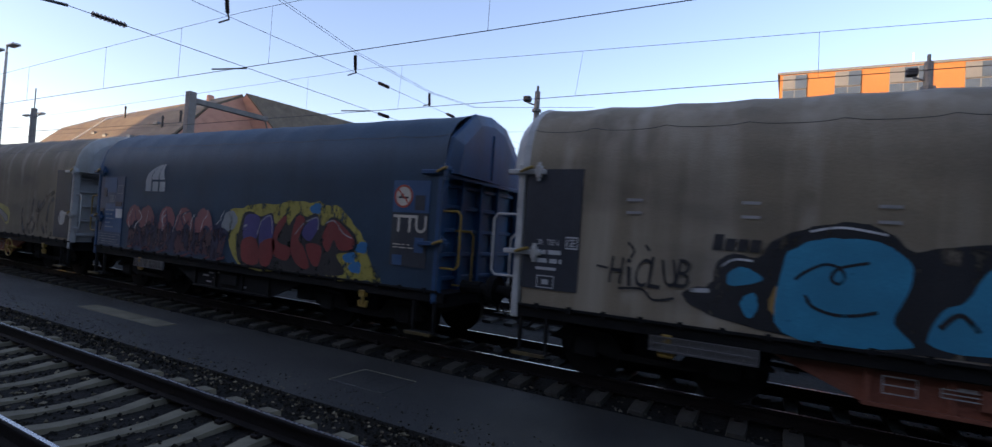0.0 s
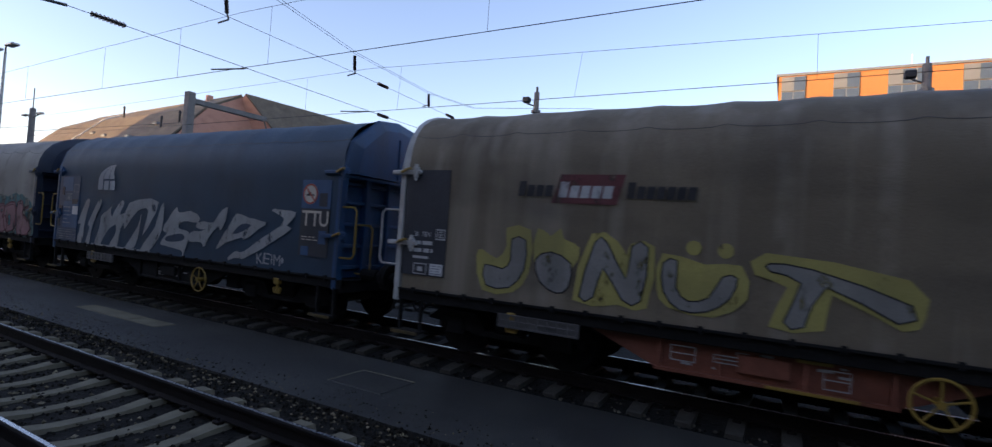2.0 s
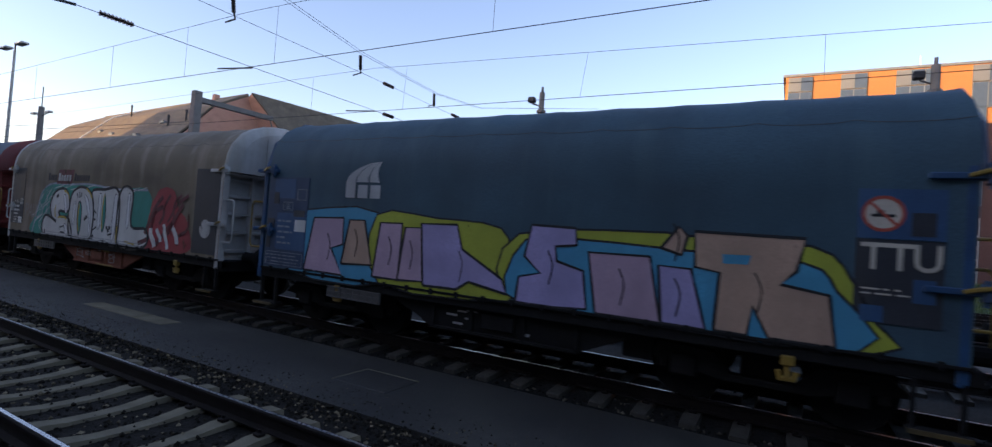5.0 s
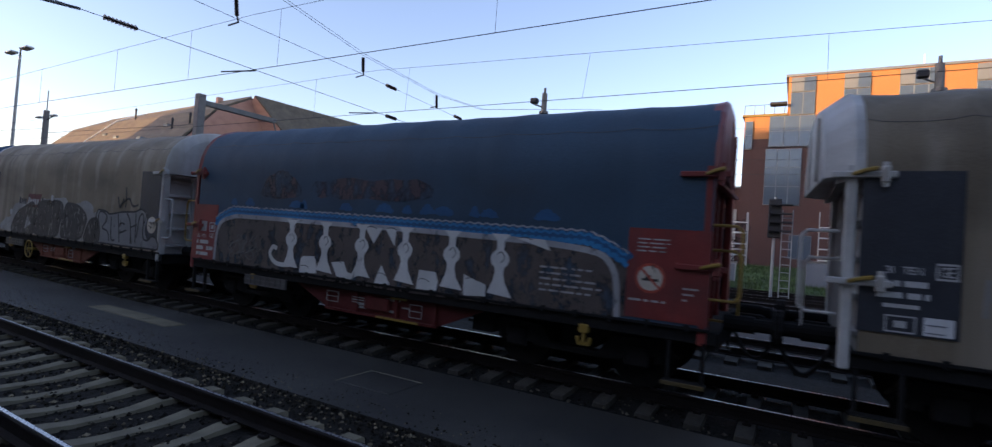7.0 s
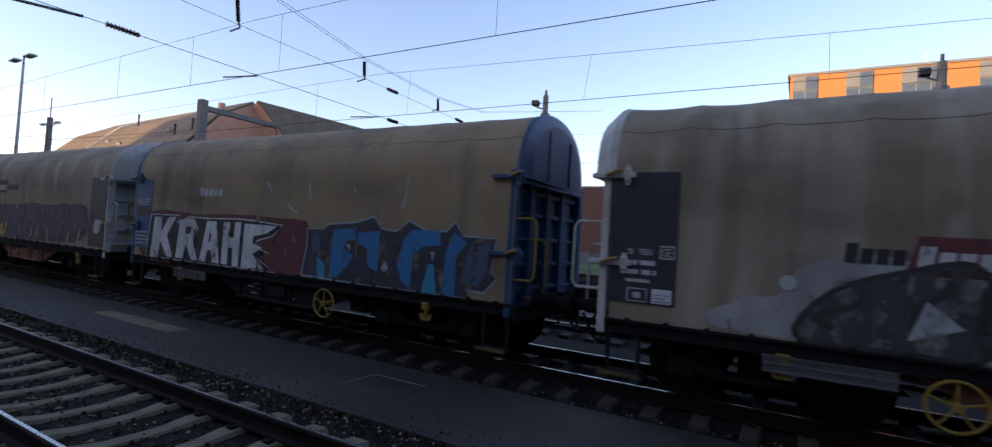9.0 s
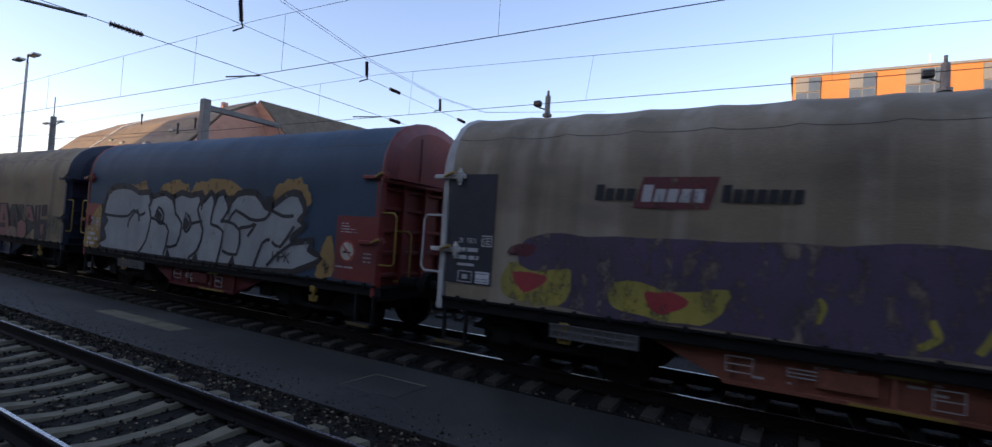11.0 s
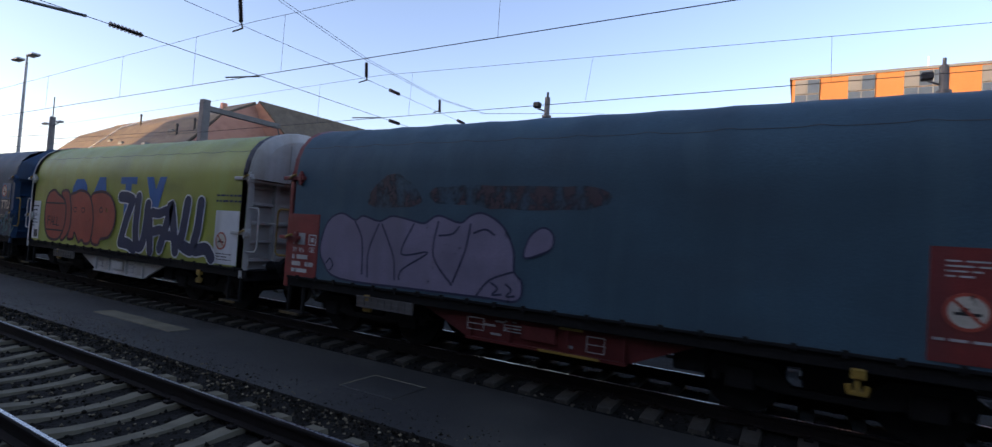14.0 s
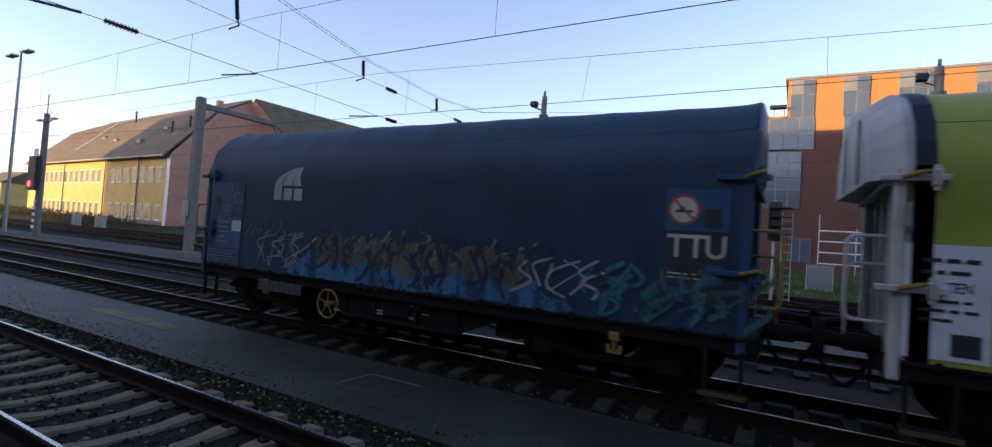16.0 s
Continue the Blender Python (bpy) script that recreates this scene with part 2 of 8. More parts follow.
def part(name, bm, material, parent, label="", at=None, smooth=False):
    """One mesh object under a thing or a part; bm may be a bmesh or a mesh that is shared."""
    me = bm if isinstance(bm, bpy.types.Mesh) else mesh(name, bm, material, smooth=smooth)
    ob = new(name, me)
    ob.parent = parent
    if at is not None:
        ob.matrix_basis = at
    if label:
        ob["label"] = label
    return ob

def thing(name, label, category, group="", kind="", at=None):
    ob = new(name)
    ob.empty_display_size = 0.2
    if at is not None:
        ob.matrix_basis = at
    return tagged(ob, label, category, group, kind)

def solid(name, bm, material, label, category, kind="", smooth=False, group=""):
    return tagged(new(name, mesh(name, bm, material, smooth=smooth)), label, category, group, kind)

B = bmesh.new
TRACK_Y = 8.19      # the train's track
NEAR_Y = 2.80       # the empty track beside the platform

# ---- ground ----
def terrain(x, y):
    s = min(1.0, max(0.0, (y - 30.0) / 14.0))
    return -0.42 + 1.3 * s * s * (3 - 2 * s)

def ground_sheet():
    xs = [-3000, -1200, -500] + list(range(-260, 121, 10)) + [300, 900, 3000]
    ys = [-3000, -800, -200, -60, -20, 0, 10, 20] + list(range(26, 50, 2)) + [60, 90, 150, 400, 1200, 3000]
    bm = B()
    grid = [[bm.verts.new((x, y, terrain(x, y))) for y in ys] for x in xs]
    for i in range(len(xs) - 1):
        for j in range(len(ys) - 1):
            bm.faces.new((grid[i][j], grid[i + 1][j], grid[i + 1][j + 1], grid[i][j + 1]))
    return solid("ground", bm, M["gravel"], "dull grey-brown gravel of a railway yard", "ground", "structure", smooth=True)
ground_sheet()

def strip(name, material, x0, x1, y0, y1, top, label, category, depth=0.3):
    return solid(name, box(B(), x0, x1, y0, y1, top - depth, top), material, label, category, "structure")

strip("pavement", M["asphalt"], -160, 40, 4.62, 6.72, -0.235, "dark worn asphalt strip between two tracks", "pavement")
# path takes the shade-darkened ballast colour to sit dark behind the train
strip("pavement", M["ballast_oily"], -160, 40, 9.75, 11.1, -0.24, "dark worn asphalt path beyond the train", "pavement")
strip("platform", M["slab"], -60, 60, -7.0, 1.12, 0.45, "grey concrete station platform", "platform", 1.0)
for x0, x1, dz in ((-13.37, -12.35, 0.0), (-12.335, -11.31, 0.003), (-11.295, -10.3, -0.002)):
    solid("cover_slab", box(B(), x0, x1, 5.62, 6.02, -0.26, -0.222 + dz, 0.012), M["slab"], "pale concrete cable trench cover in the asphalt", "slab", "structure", group="cable trench covers")
cover = solid("access_cover", box(B(), -5.45, -4.5, 5.35, 6.05, -0.26, -0.224, 0.008), M["asphalt"], "square access cover with worn pale rim set in the asphalt", "slab", "structure")
for x0, x1, y0, y1 in ((-5.45, -4.5, 6.052, 6.075), (-5.475, -5.452, 5.35, 6.075)):
    part("rim", box(B(), x0, x1, y0, y1, -0.26, -0.222, 0.004), M["slab"], cover, "pale worn concrete rim")

# ---- tracks ----
RAIL_PROFILE = [(-0.075, -0.172), (0.075, -0.172), (0.075, -0.160), (0.012, -0.145), (0.010, -0.05), (0.035, -0.038), (0.036, -0.010), (0.028, 0.0), (0.022, 0.001), (-0.014, 0.001), (-0.028, 0.0), (-0.036, -0.010), (-0.035, -0.038), (-0.010, -0.05), (-0.012, -0.145), (-0.075, -0.160)]

def rail_mesh(x0, x1):
    bm = prism(B(), RAIL_PROFILE, "x", x0, x1)
    me = mesh("rail", bm, M["rail_side"], M["rail_top"])
    for p in me.polygons:
        if p.normal.z > 0.9 and p.center.z > -0.005 and -0.013 < p.center.y < 0.021:
            p.material_index = 1
    return me

def sleeper_mesh(material):
    """Concrete sleeper, 2.6 m, with the top dipping in the middle."""
    bm = B()
    ys = [-1.3, -1.27, -0.95, -0.55, -0.28, 0.0, 0.28, 0.55, 0.95, 1.27, 1.3]
    top = [-0.215, -0.200, -0.178, -0.182, -0.215, -0.222, -0.215, -0.182, -0.178, -0.200, -0.215]
    wid = [0.13, 0.14, 0.145, 0.135, 0.115, 0.11, 0.115, 0.135, 0.145, 0.14, 0.13]
    rings = []
    for y, z, w in zip(ys, top, wid):
        rings.append([bm.verts.new(c) for c in ((-w, y, -0.4), (-w * 0.7, y, z), (w * 0.7, y, z), (w, y, -0.4))])
    for a, b in zip(rings, rings[1:]):
        for i in range(3):
            bm.faces.new((a[i], a[i + 1], b[i + 1], b[i]))
    bm.faces.new(rings[0])
    bm.faces.new(rings[-1])
    return mesh("sleeper", bm, material)

def clip_mesh():
    bm = B()
    for y in (-0.7525, 0.7525):
        for s in (-1, 1):
            box(bm, -0.05, 0.05, y + s * 0.13 - 0.04, y + s * 0.13 + 0.04, -0.185, -0.145, 0.01)
            rod(bm, (0, y + s * 0.13, -0.16), (0, y + s * 0.13, -0.115), 0.018, 6)
    return mesh("rail_clip", bm, M["rail_side"])

SLEEPER, SLEEPER_SHADED, CLIP = sleeper_mesh(M["sleeper"]), sleeper_mesh(M["sleeper_oily"]), clip_mesh()

def track(y, x0, x1, first, last, step, phase, label):
    t = thing("railway_track", label, "track", "tracks of the yard", "structure", pose(0, y, 0))
    rm = rail_mesh(x0, x1)
    for s in (-1, 1):
        part("rail", rm, None, t, "", pose(0, s * 0.7525, 0))
    k0, k1 = math.ceil((first - phase) / step), math.floor((last - phase) / step)
    near = [phase + k * step for k in range(k0, k1 + 1)]
    rng = random.Random(int(y * 10))
    for x in near:
        s = part("sleeper", SLEEPER_SHADED if y > 5 else SLEEPER, None, t, "", pose(x, rng.uniform(-0.02, 0.02), rng.uniform(-0.008, 0.004), 0, 0, rng.uniform(-0.6, 0.6)))
        part("rail_clip", CLIP, None, s)
    rest = B()
    x = near[0] - step if near else x1
    while x > x0:
        prism(rest, [(-1.3, -0.4), (1.3, -0.4), (1.3, -0.2), (0.8, -0.18), (0, -0.22), (-0.8, -0.18), (-1.3, -0.2)], "x", x - 0.12, x + 0.12)
        x -= step
    tagged(part("far_sleepers", rest, M["sleeper_oily"], t, "grey concrete sleepers running into the distance"), kind="stuff")
    bed = prism(B(), [(-1.95, -0.45), (1.95, -0.45), (1.72, -0.28), (1.3, -0.27), (0.7, -0.235), (0.3, -0.25), (-0.3, -0.25), (-0.7, -0.235), (-1.3, -0.27), (-1.72, -0.28)], "x", x0, x1)
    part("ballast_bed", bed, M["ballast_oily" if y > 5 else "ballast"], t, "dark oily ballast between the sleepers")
    return t

track(NEAR_Y, -170, 40, -26.0, 6.0, 0.5905, -6.7576, "empty main track with concrete sleepers and bright rail heads")
track(TRACK_Y, -220, 60, -48.0, 8.0, 0.5905, -6.3205, "track under the freight train with concrete sleepers and rusty rails")
for y, lab in ((12.65, "empty yard track behind the train"), (22.6, "yard track beside a grass strip"), (26.8, "outer yard track"), (31.0, "last yard track before the grass")):
    track(y, -260, 80, 1000, 999, 0.6, 0.0, lab)

def ballast_stones(name, y0, y1, x0, x1, count, zlo, zhi, seed, rmin=0.014, rmax=0.036):
    """Loose angular stones."""
    rng = np.random.default_rng(seed)
    base = np.array([(1, 0, 0), (-1, 0, 0), (0, 1, 0), (0, -1, 0), (0, 0, 1), (0, 0, -1)], float)
    tri = np.array([(0, 2, 4), (2, 1, 4), (1, 3, 4), (3, 0, 4), (2, 0, 5), (1, 2, 5), (3, 1, 5), (0, 3, 5)])
    u = rng.random(count) ** 1.6
    centre = np.stack([x1 - (x1 - x0) * u, rng.uniform(y0, y1, count), rng.uniform(zlo, zhi, count)], 1)
    centre[:, 2] += 0.008 * (np.abs(centre[:, 1] - NEAR_Y) < 1.2)
    size = rng.uniform(rmin, rmax, count)[:, None, None] * rng.uniform(0.55, 1.25, (count, 6, 1))
    ang = rng.uniform(0, 6.28, count)
    c, s = np.cos(ang), np.sin(ang)
    rot = np.zeros((count, 3, 3))
    rot[:, 0, 0], rot[:, 0, 1], rot[:, 1, 0], rot[:, 1, 1], rot[:, 2, 2] = c, -s, s, c, 0.75
    verts = np.einsum("nij,nkj->nki", rot, base[None] * size) + centre[:, None]
    faces = (tri[None] + 6 * np.arange(count)[:, None, None]).reshape(-1, 3)
    me = bpy.data.meshes.new(name)
    me.from_pydata(verts.reshape(-1, 3).tolist(), [], faces.tolist())
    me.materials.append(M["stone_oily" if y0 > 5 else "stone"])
    return tagged(new(name, me), "loose angular grey ballast stones along the rails", "ballast", kind="stuff")

ballast_stones("ballast_stones", 0.9, 4.85, -22, 1.5, 30000, -0.295, -0.235, 3)
ballast_stones("ballast_stones", 4.7, 5.3, -20, 1.5, 900, -0.236, -0.230, 7, 0.006, 0.018)
ballast_stones("ballast_stones", 6.62, 9.8, -26, 6, 16000, -0.30, -0.24, 4)

def tufts(name, count, seed, spots, height, material, label):
    """Thin upright blades in small clumps."""
    rng = np.random.default_rng(seed)
    verts, faces = [], []
    for _ in range(count):
        x0, x1, y0, y1, z = spots[rng.integers(len(spots))]
        cx, cy = rng.uniform(x0, x1), rng.uniform(y0, y1)
        zz = z if z is not None else terrain(cx, cy)
        for _ in range(7):
            a, h, w = rng.uniform(0, 6.28), height * rng.uniform(0.4, 1.2), height * 0.06
            bx, by = cx + rng.normal(0, height * 0.4), cy + rng.normal(0, height * 0.4)
            dx, dy = math.cos(a), math.sin(a)
            i = len(verts)
            verts += [(bx - dy * w, by + dx * w, zz - 0.02), (bx + dy * w, by - dx * w, zz - 0.02), (bx + dx * h * 0.5, by + dy * h * 0.5, zz + h)]
            faces.append((i, i + 1, i + 2))
    me = bpy.data.meshes.new(name)
    me.from_pydata(verts, [], faces)
    me.materials.append(material)
    return tagged(new(name, me), label, "weeds" if "weed" in name else "grass", kind="stuff")

tufts("weeds", 900, 5, [(-34, -9, 4.5, 5.3, -0.25), (-34, -12, 6.5, 6.9, -0.25), (-40, -16, 4.4, 6.0, -0.25)], 0.07, M["weed"], "dry low weeds at the edge of the asphalt")
tufts("weeds", 1500, 8, [(-16, 2, 4.25, 4.85, -0.25), (-20, 0, 4.35, 5.1, -0.25), (-20, 0, 6.45, 6.75, -0.25)], 0.035, M["litter"], "dark leaf litter and low weeds along the asphalt edge")
tufts("grass", 9000, 6, [(-10, 16, 33.5, 46, None), (-130, -60, 31, 42, None)], 0.28, M["grass"], "short green grass bank beside the yard")
lawn = B()
for i in range(24):
    xa, xb = -14 + i * 1.5, -14 + (i + 1) * 1.5
    for j in range(9):
        ya, yb = 33 + j * 1.6, 33 + (j + 1) * 1.6
        lawn.faces.new([lawn.verts.new((x, y, terrain(x, y) + 0.03)) for x, y in ((xa, ya), (xb, ya), (xb, yb), (xa, yb))])
solid("grass_bank", lawn, M["grass"], "short green grass bank beside the yard", "grass", "structure")

# ---- buildings ----
def office_block():
    """Terracotta office block with bands of glass; a lower wing steps down on one side."""
    b = thing("office_building", "terracotta-clad office block with glazed strips and a flat roof", "building", at=pose(0, 55, 0.7))
    H = 17.95
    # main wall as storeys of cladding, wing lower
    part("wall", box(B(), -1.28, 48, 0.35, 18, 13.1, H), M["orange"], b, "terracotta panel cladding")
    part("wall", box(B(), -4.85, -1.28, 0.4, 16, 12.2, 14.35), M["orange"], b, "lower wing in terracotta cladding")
    # shade over the lower storeys is painted in as brown below the shadow line
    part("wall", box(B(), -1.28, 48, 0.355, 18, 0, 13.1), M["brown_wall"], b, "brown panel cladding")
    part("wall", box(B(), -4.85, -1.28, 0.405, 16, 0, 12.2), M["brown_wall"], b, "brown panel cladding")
    part("roof", box(B(), -1.5, 48.2, 0.2, 18.2, H, H + 0.22), M["glass_frame"], b, "flat roof edge in grey metal")
    part("roof", box(B(), -5.05, -1.28, 0.2, 16.2, 14.35, 14.55), M["yellow"], b, "ochre roof edge of the wing")
    rail = B()
    for x in np.linspace(-4.9, -1.5, 5):
        rod(rail, (x, 0.5, 14.5), (x, 0.5, 15.5), 0.03)
    rod(rail, (-4.9, 0.5, 15.5), (-1.5, 0.5, 15.5), 0.03)
    part("roof_rail", rail, M["steel"], b, "thin roof railing")
    part("canopy_lamp", box(B(), -2.7, -1.3, -0.6, 0.3, 15.2, 15.45, 0.03), M["black"], b, "dark floodlight on a bracket")
    part("antenna", rod(B(), (8.9, 2, H), (8.9, 2, H + 1.6), 0.04), M["trim"], b)
    def window(x0, x1, z0, z1, cols, rows, blank=()):
        w = part("window", box(B(), x0, x1, 0.22, 0.352, z0, z1), M["glass_frame"], b, "glazed strip in grey frames")
        dx, dz = (x1 - x0) / cols, (z1 - z0) / rows
        for i in range(cols):
            for j in range(rows):
                g = box(B(), x0 + i * dx + 0.05, x0 + (i + 1) * dx - 0.05, 0.19, 0.222, z0 + j * dz + 0.05, z0 + (j + 1) * dz - 0.05)
                part("pane", g, M["shade_panel"] if (i, j) in blank else M["glass"], w)
    # top storey strips, alternating with cladding
    for x, wd, cols in ((-1.05, 1.95, 2), (3.07, 1.95, 2), (7.05, 2.9, 3), (12.05, 1.95, 2), (16.2, 2.9, 3), (21.2, 1.95, 2), (25.3, 1.95, 2), (29.4, 2.9, 3), (34.4, 1.95, 2), (38.5, 1.95, 2), (42.6, 2.9, 3)):
        window(x, x + wd, H - 1.45, H - 0.1, cols, 1, {(0, 0)})
        window(x, x + wd, H - 3.6, H - 1.5, cols, 1)
    for x0, x1, z0, z1, c, r in ((-2.7, 1.0, 11.4, 14.3, 3, 2), (3.2, 6.6, 11.9, 14.4, 3, 1), (-2.9, 0.1, 5.9, 11.2, 3, 3), (-4.75, -4.1, 11.2, 13.9, 1, 2), (5.2, 6.3, 6.6, 9.4, 1, 2), (9, 13, 11.9, 14.4, 4, 1), (10, 13, 6.4, 9.4, 3, 1), (16, 22, 6.4, 14.4, 6, 3), (-0.6, 1.2, 1.0, 3.2, 2, 1), (4, 8, 1.0, 3.6, 4, 1)):
        window(x0, x1, z0, z1, c, r)
    return b
office_block()

def low_hall():
    b = thing("low_hall", "low brown hall with a pale sheet-metal front", "building", at=pose(0, 62, 0.7))
    part("wall", box(B(), -24.5, -5.2, 0, 14, 0, 8.2), M["brown_wall"], b, "brown clad wall")
    part("roof_house", box(B(), -21, -11.5, 3, 12, 8.2, 11.3), M["brown_wall"], b, "brown roof plant room")
    part("roof", box(B(), -24.7, -5.2, -0.15, 14.2, 8.2, 8.4), M["glass_frame"], b)
    for k in range(5):
        part("gate_panel", box(B(), -19.6 + k * 2.8, -16.9 + k * 2.8, -0.12, 0.0, 0.0, 5.9, 0.04), M["galv"], b, "pale sheet-metal panel")
    return b
low_hall()

def long_house():
    """Two-storey rendered railway building, L-shaped, its gable end salmon red."""
    ang = math.degrees(math.atan2(7, -87)) - 180
    b = thing("railway_building", "long beige two-storey railway building with tiled roof and salmon gable", "building", at=pose(-72, 38, 0.55, 0, 0, ang))
    L, W, E, R = 57.0, 20.6, 9.6, 19.3
    part("wall", box(B(), -L, -0.02, 0, W, 0, E), M["beige"], b, "beige rendered long wall")
    gable = prism(B(), [(-0.03, 0), (17.5, 0), (17.5, 13.5), (15.6, 15.4), (13.3, 17.4), (10.3, 18.95), (5.6, 16.25), (-0.03, E)], "x", 0, 0.4)
    part("gable_wall", gable, M["pink"], b, "salmon red rendered gable end")
    prof = [(-0.8, E - 0.1), (5.5, 16.6), (10.3, R), (15.2, 16.6), (W + 0.7, E - 0.1)]
    roof = B()
    near = [roof.verts.new((0.25, y, z)) for y, z in prof]
    low = [roof.verts.new((0.25, y, z - 0.35)) for y, z in prof]
    hip = [-L - 0.6, -L + 2.5, -L + 6.0, -L + 2.5, -L - 0.6]
    far = [roof.verts.new((x, y, z)) for x, (y, z) in zip(hip, prof)]
    base = [roof.verts.new((x, y, z - 0.35)) for x, (y, z) in zip(hip, prof)]
    for i in range(4):
        roof.faces.new((near[i], near[i + 1], far[i + 1], far[i]))
        roof.faces.new((low[i], low[i + 1], near[i + 1], near[i]))
        roof.faces.new((base[i], base[i + 1], low[i + 1], low[i]))
    roof.faces.new((far[0], far[1], far[2], far[3], far[4]))
    for k in (0, 4):
        roof.faces.new((near[k], far[k], base[k], low[k]))
    bmesh.ops.triangulate(roof, faces=[f for f in roof.faces if len(f.verts) > 4])
    part("roof", roof, M["roof"], b, "grey weathered tiled roof")
    part("ridge_cap", rod(B(), (-L + 6, 10.3, R), (0.25, 10.3, R), 0.14, 8), M["roof"], b)
    for x, y, z in ((-24, 2.6, 13.0), (-12.5, 1.6, 12.1), (-9.0, 3.6, 14.2), (-31, 3.4, 13.9)):
        w = part("roof_window", box(B(), x - 0.7, x + 0.7, y - 0.6, y + 0.5, z - 0.25, z + 0.12, 0.03), M["glass_frame"], b, "small skylight")
        part("pane", box(B(), x - 0.6, x + 0.6, y - 0.66, y + 0.3, z - 0.05, z + 0.15), M["old_glass"], w)
    part("conductor_board", bar(B(), [(-36, 0.6, 11.5), (-33.5, 5.4, 16.9), (-32, 9.4, 19.0)], 0.11, 5), M["trim"], b, "pale lightning conductor board up the roof")
    part("corner_trim", box(B(), -0.45, 0.41, -0.06, 0.0, 0, E - 0.3), M["trim"], b, "white corner strip")
    part("plinth", box(B(), -L, 0.42, -0.05, 0.0, 0, 0.6), M["concrete"], b)
    part("gutter", box(B(), -L, 0.3, -0.95, -0.8, E - 0.42, E - 0.2), M["glass_frame"], b)
    frame_me = mesh("window", box(B(), -0.72, 0.72, -0.06, 0.0, -0.14, 2.02), M["trim"])
    pane_me = mesh("pane", box(B(), -0.28, 0.28, -0.075, -0.061, 0.05, 1.88), M["old_glass"])
    for z in (0.75, 5.9):
        for x in [-2.4 - 2.55 * i for i in range(7)] + [-23.0 - 2.4 * i for i in range(13)]:
            w = part("window", frame_me, None, b, "", pose(x, 0, z))
            for s in (-0.31, 0.31):
                part("pane", pane_me, None, w, "", pose(s, 0, 0))
    for x in (-8.8, -20.5, -38.0, -52.0):
        part("downpipe", rod(B(), (x - 0.05, -0.15, 0), (x - 0.05, -0.15, E - 0.2), 0.09), M["glass_frame"], b)
    for x, y, z, h in ((-6.0, 2.6, 13.0, 1.7), (-2.2, 3.2, 13.6, 1.7), (-27.5, 6.0, 16.4, 2.2)):
        part("vent_pipe", rod(B(), (x, y, z - 0.4), (x, y, z + h), 0.14), M["black"], b)
        part("vent_cowl", rod(B(), (x, y, z + h - 0.1), (x, y, z + h + 0.25), 0.24, 8, 0.1), M["black"], b)
    part("chimney", box(B(), -9.0, -8.3, 9.9, 10.7, R - 0.5, R + 0.75), M["pink"], b)
    # cross wing whose ridge runs on from the gable's peak
    top, back = Vector((1.2, 10.3, R)), Vector((1.2, 58, R))
    foot, far_foot = Vector((6.7, 16.8, E)), Vector((6.7, 58, E))
    side = B()
    v = [side.verts.new(c) for c in (top, back, far_foot, foot, (-12, 10.6, E), (-12, 58, E))]
    low = [side.verts.new((c.co.x, c.co.y, 0)) for c in v[2:]]
    for f in ((v[0], v[4], v[3]), (v[1], v[2], v[5]), (v[0], v[1], v[5], v[4]), (v[3], v[2], v[1], v[0]), (v[3], v[4], low[2], low[1]), (v[2], v[3], low[1], low[0]), (v[4], v[5], low[3], low[2]), (v[5], v[2], low[0], low[3]), tuple(low[::-1])):
        side.faces.new(f)
    part("cross_wing", side, M["pink"], b, "salmon red cross wing")
    slab = B()
    up = Vector((0.25, -0.05, 0.16))
    hull = [slab.verts.new(c + up * k) for k in (0.15, 1.0) for c in (top, back, far_foot + Vector((0.5, 0, -0.8)), foot + Vector((0.5, 0.3, -0.8)))]
    for f in ((0, 1, 2, 3), (7, 6, 5, 4), (0, 4, 5, 1), (1, 5, 6, 2), (2, 6, 7, 3), (3, 7, 4, 0)):
        slab.faces.new([hull[i] for i in f])
    part("wing_roof", slab, M["roof"], b, "tiled wing roof with mossy streaks")
    return b
long_house()

def far_house(x, y, w, h, label):
    b = thing("far_house", label, "building", "far houses", at=pose(x, y, terrain(x, y)))
    part("wall", box(B(), 0, w, 0, 10, 0, h), M["beige"], b)
    part("roof", prism(B(), [(-0.5, h), (10.5, h), (5, h + 3.4)], "x", -0.4, w + 0.4), M["roof"], b, "tiled pitched roof")
    for i in range(int(w / 3)):
        part("window", box(B(), 1 + i * 3, 2.1 + i * 3, -0.05, 0.0, h - 2.6, h - 1.0), M["glass"], b)
    return b
far_house(-190, 52, 16, 6.5, "small yellow house far along the line")
far_house(-235, 66, 30, 8.0, "pale low house in the distance")

# unseen hall added behind the platform: it keeps the low sun off the tracks
hall = thing("station_hall", "tall plain station hall behind the platform", "building", kind="structure", at=pose(0, 0, 0))
part("wall", box(B(), -110, 160, -42, -18, -0.4, 19.5), M["hall"], hall)
# taller end block, sized to throw the shade edge across the railway building
part("wall", box(B(), -138, -110, -42, -18, -0.4, 26.4), M["hall"], hall)

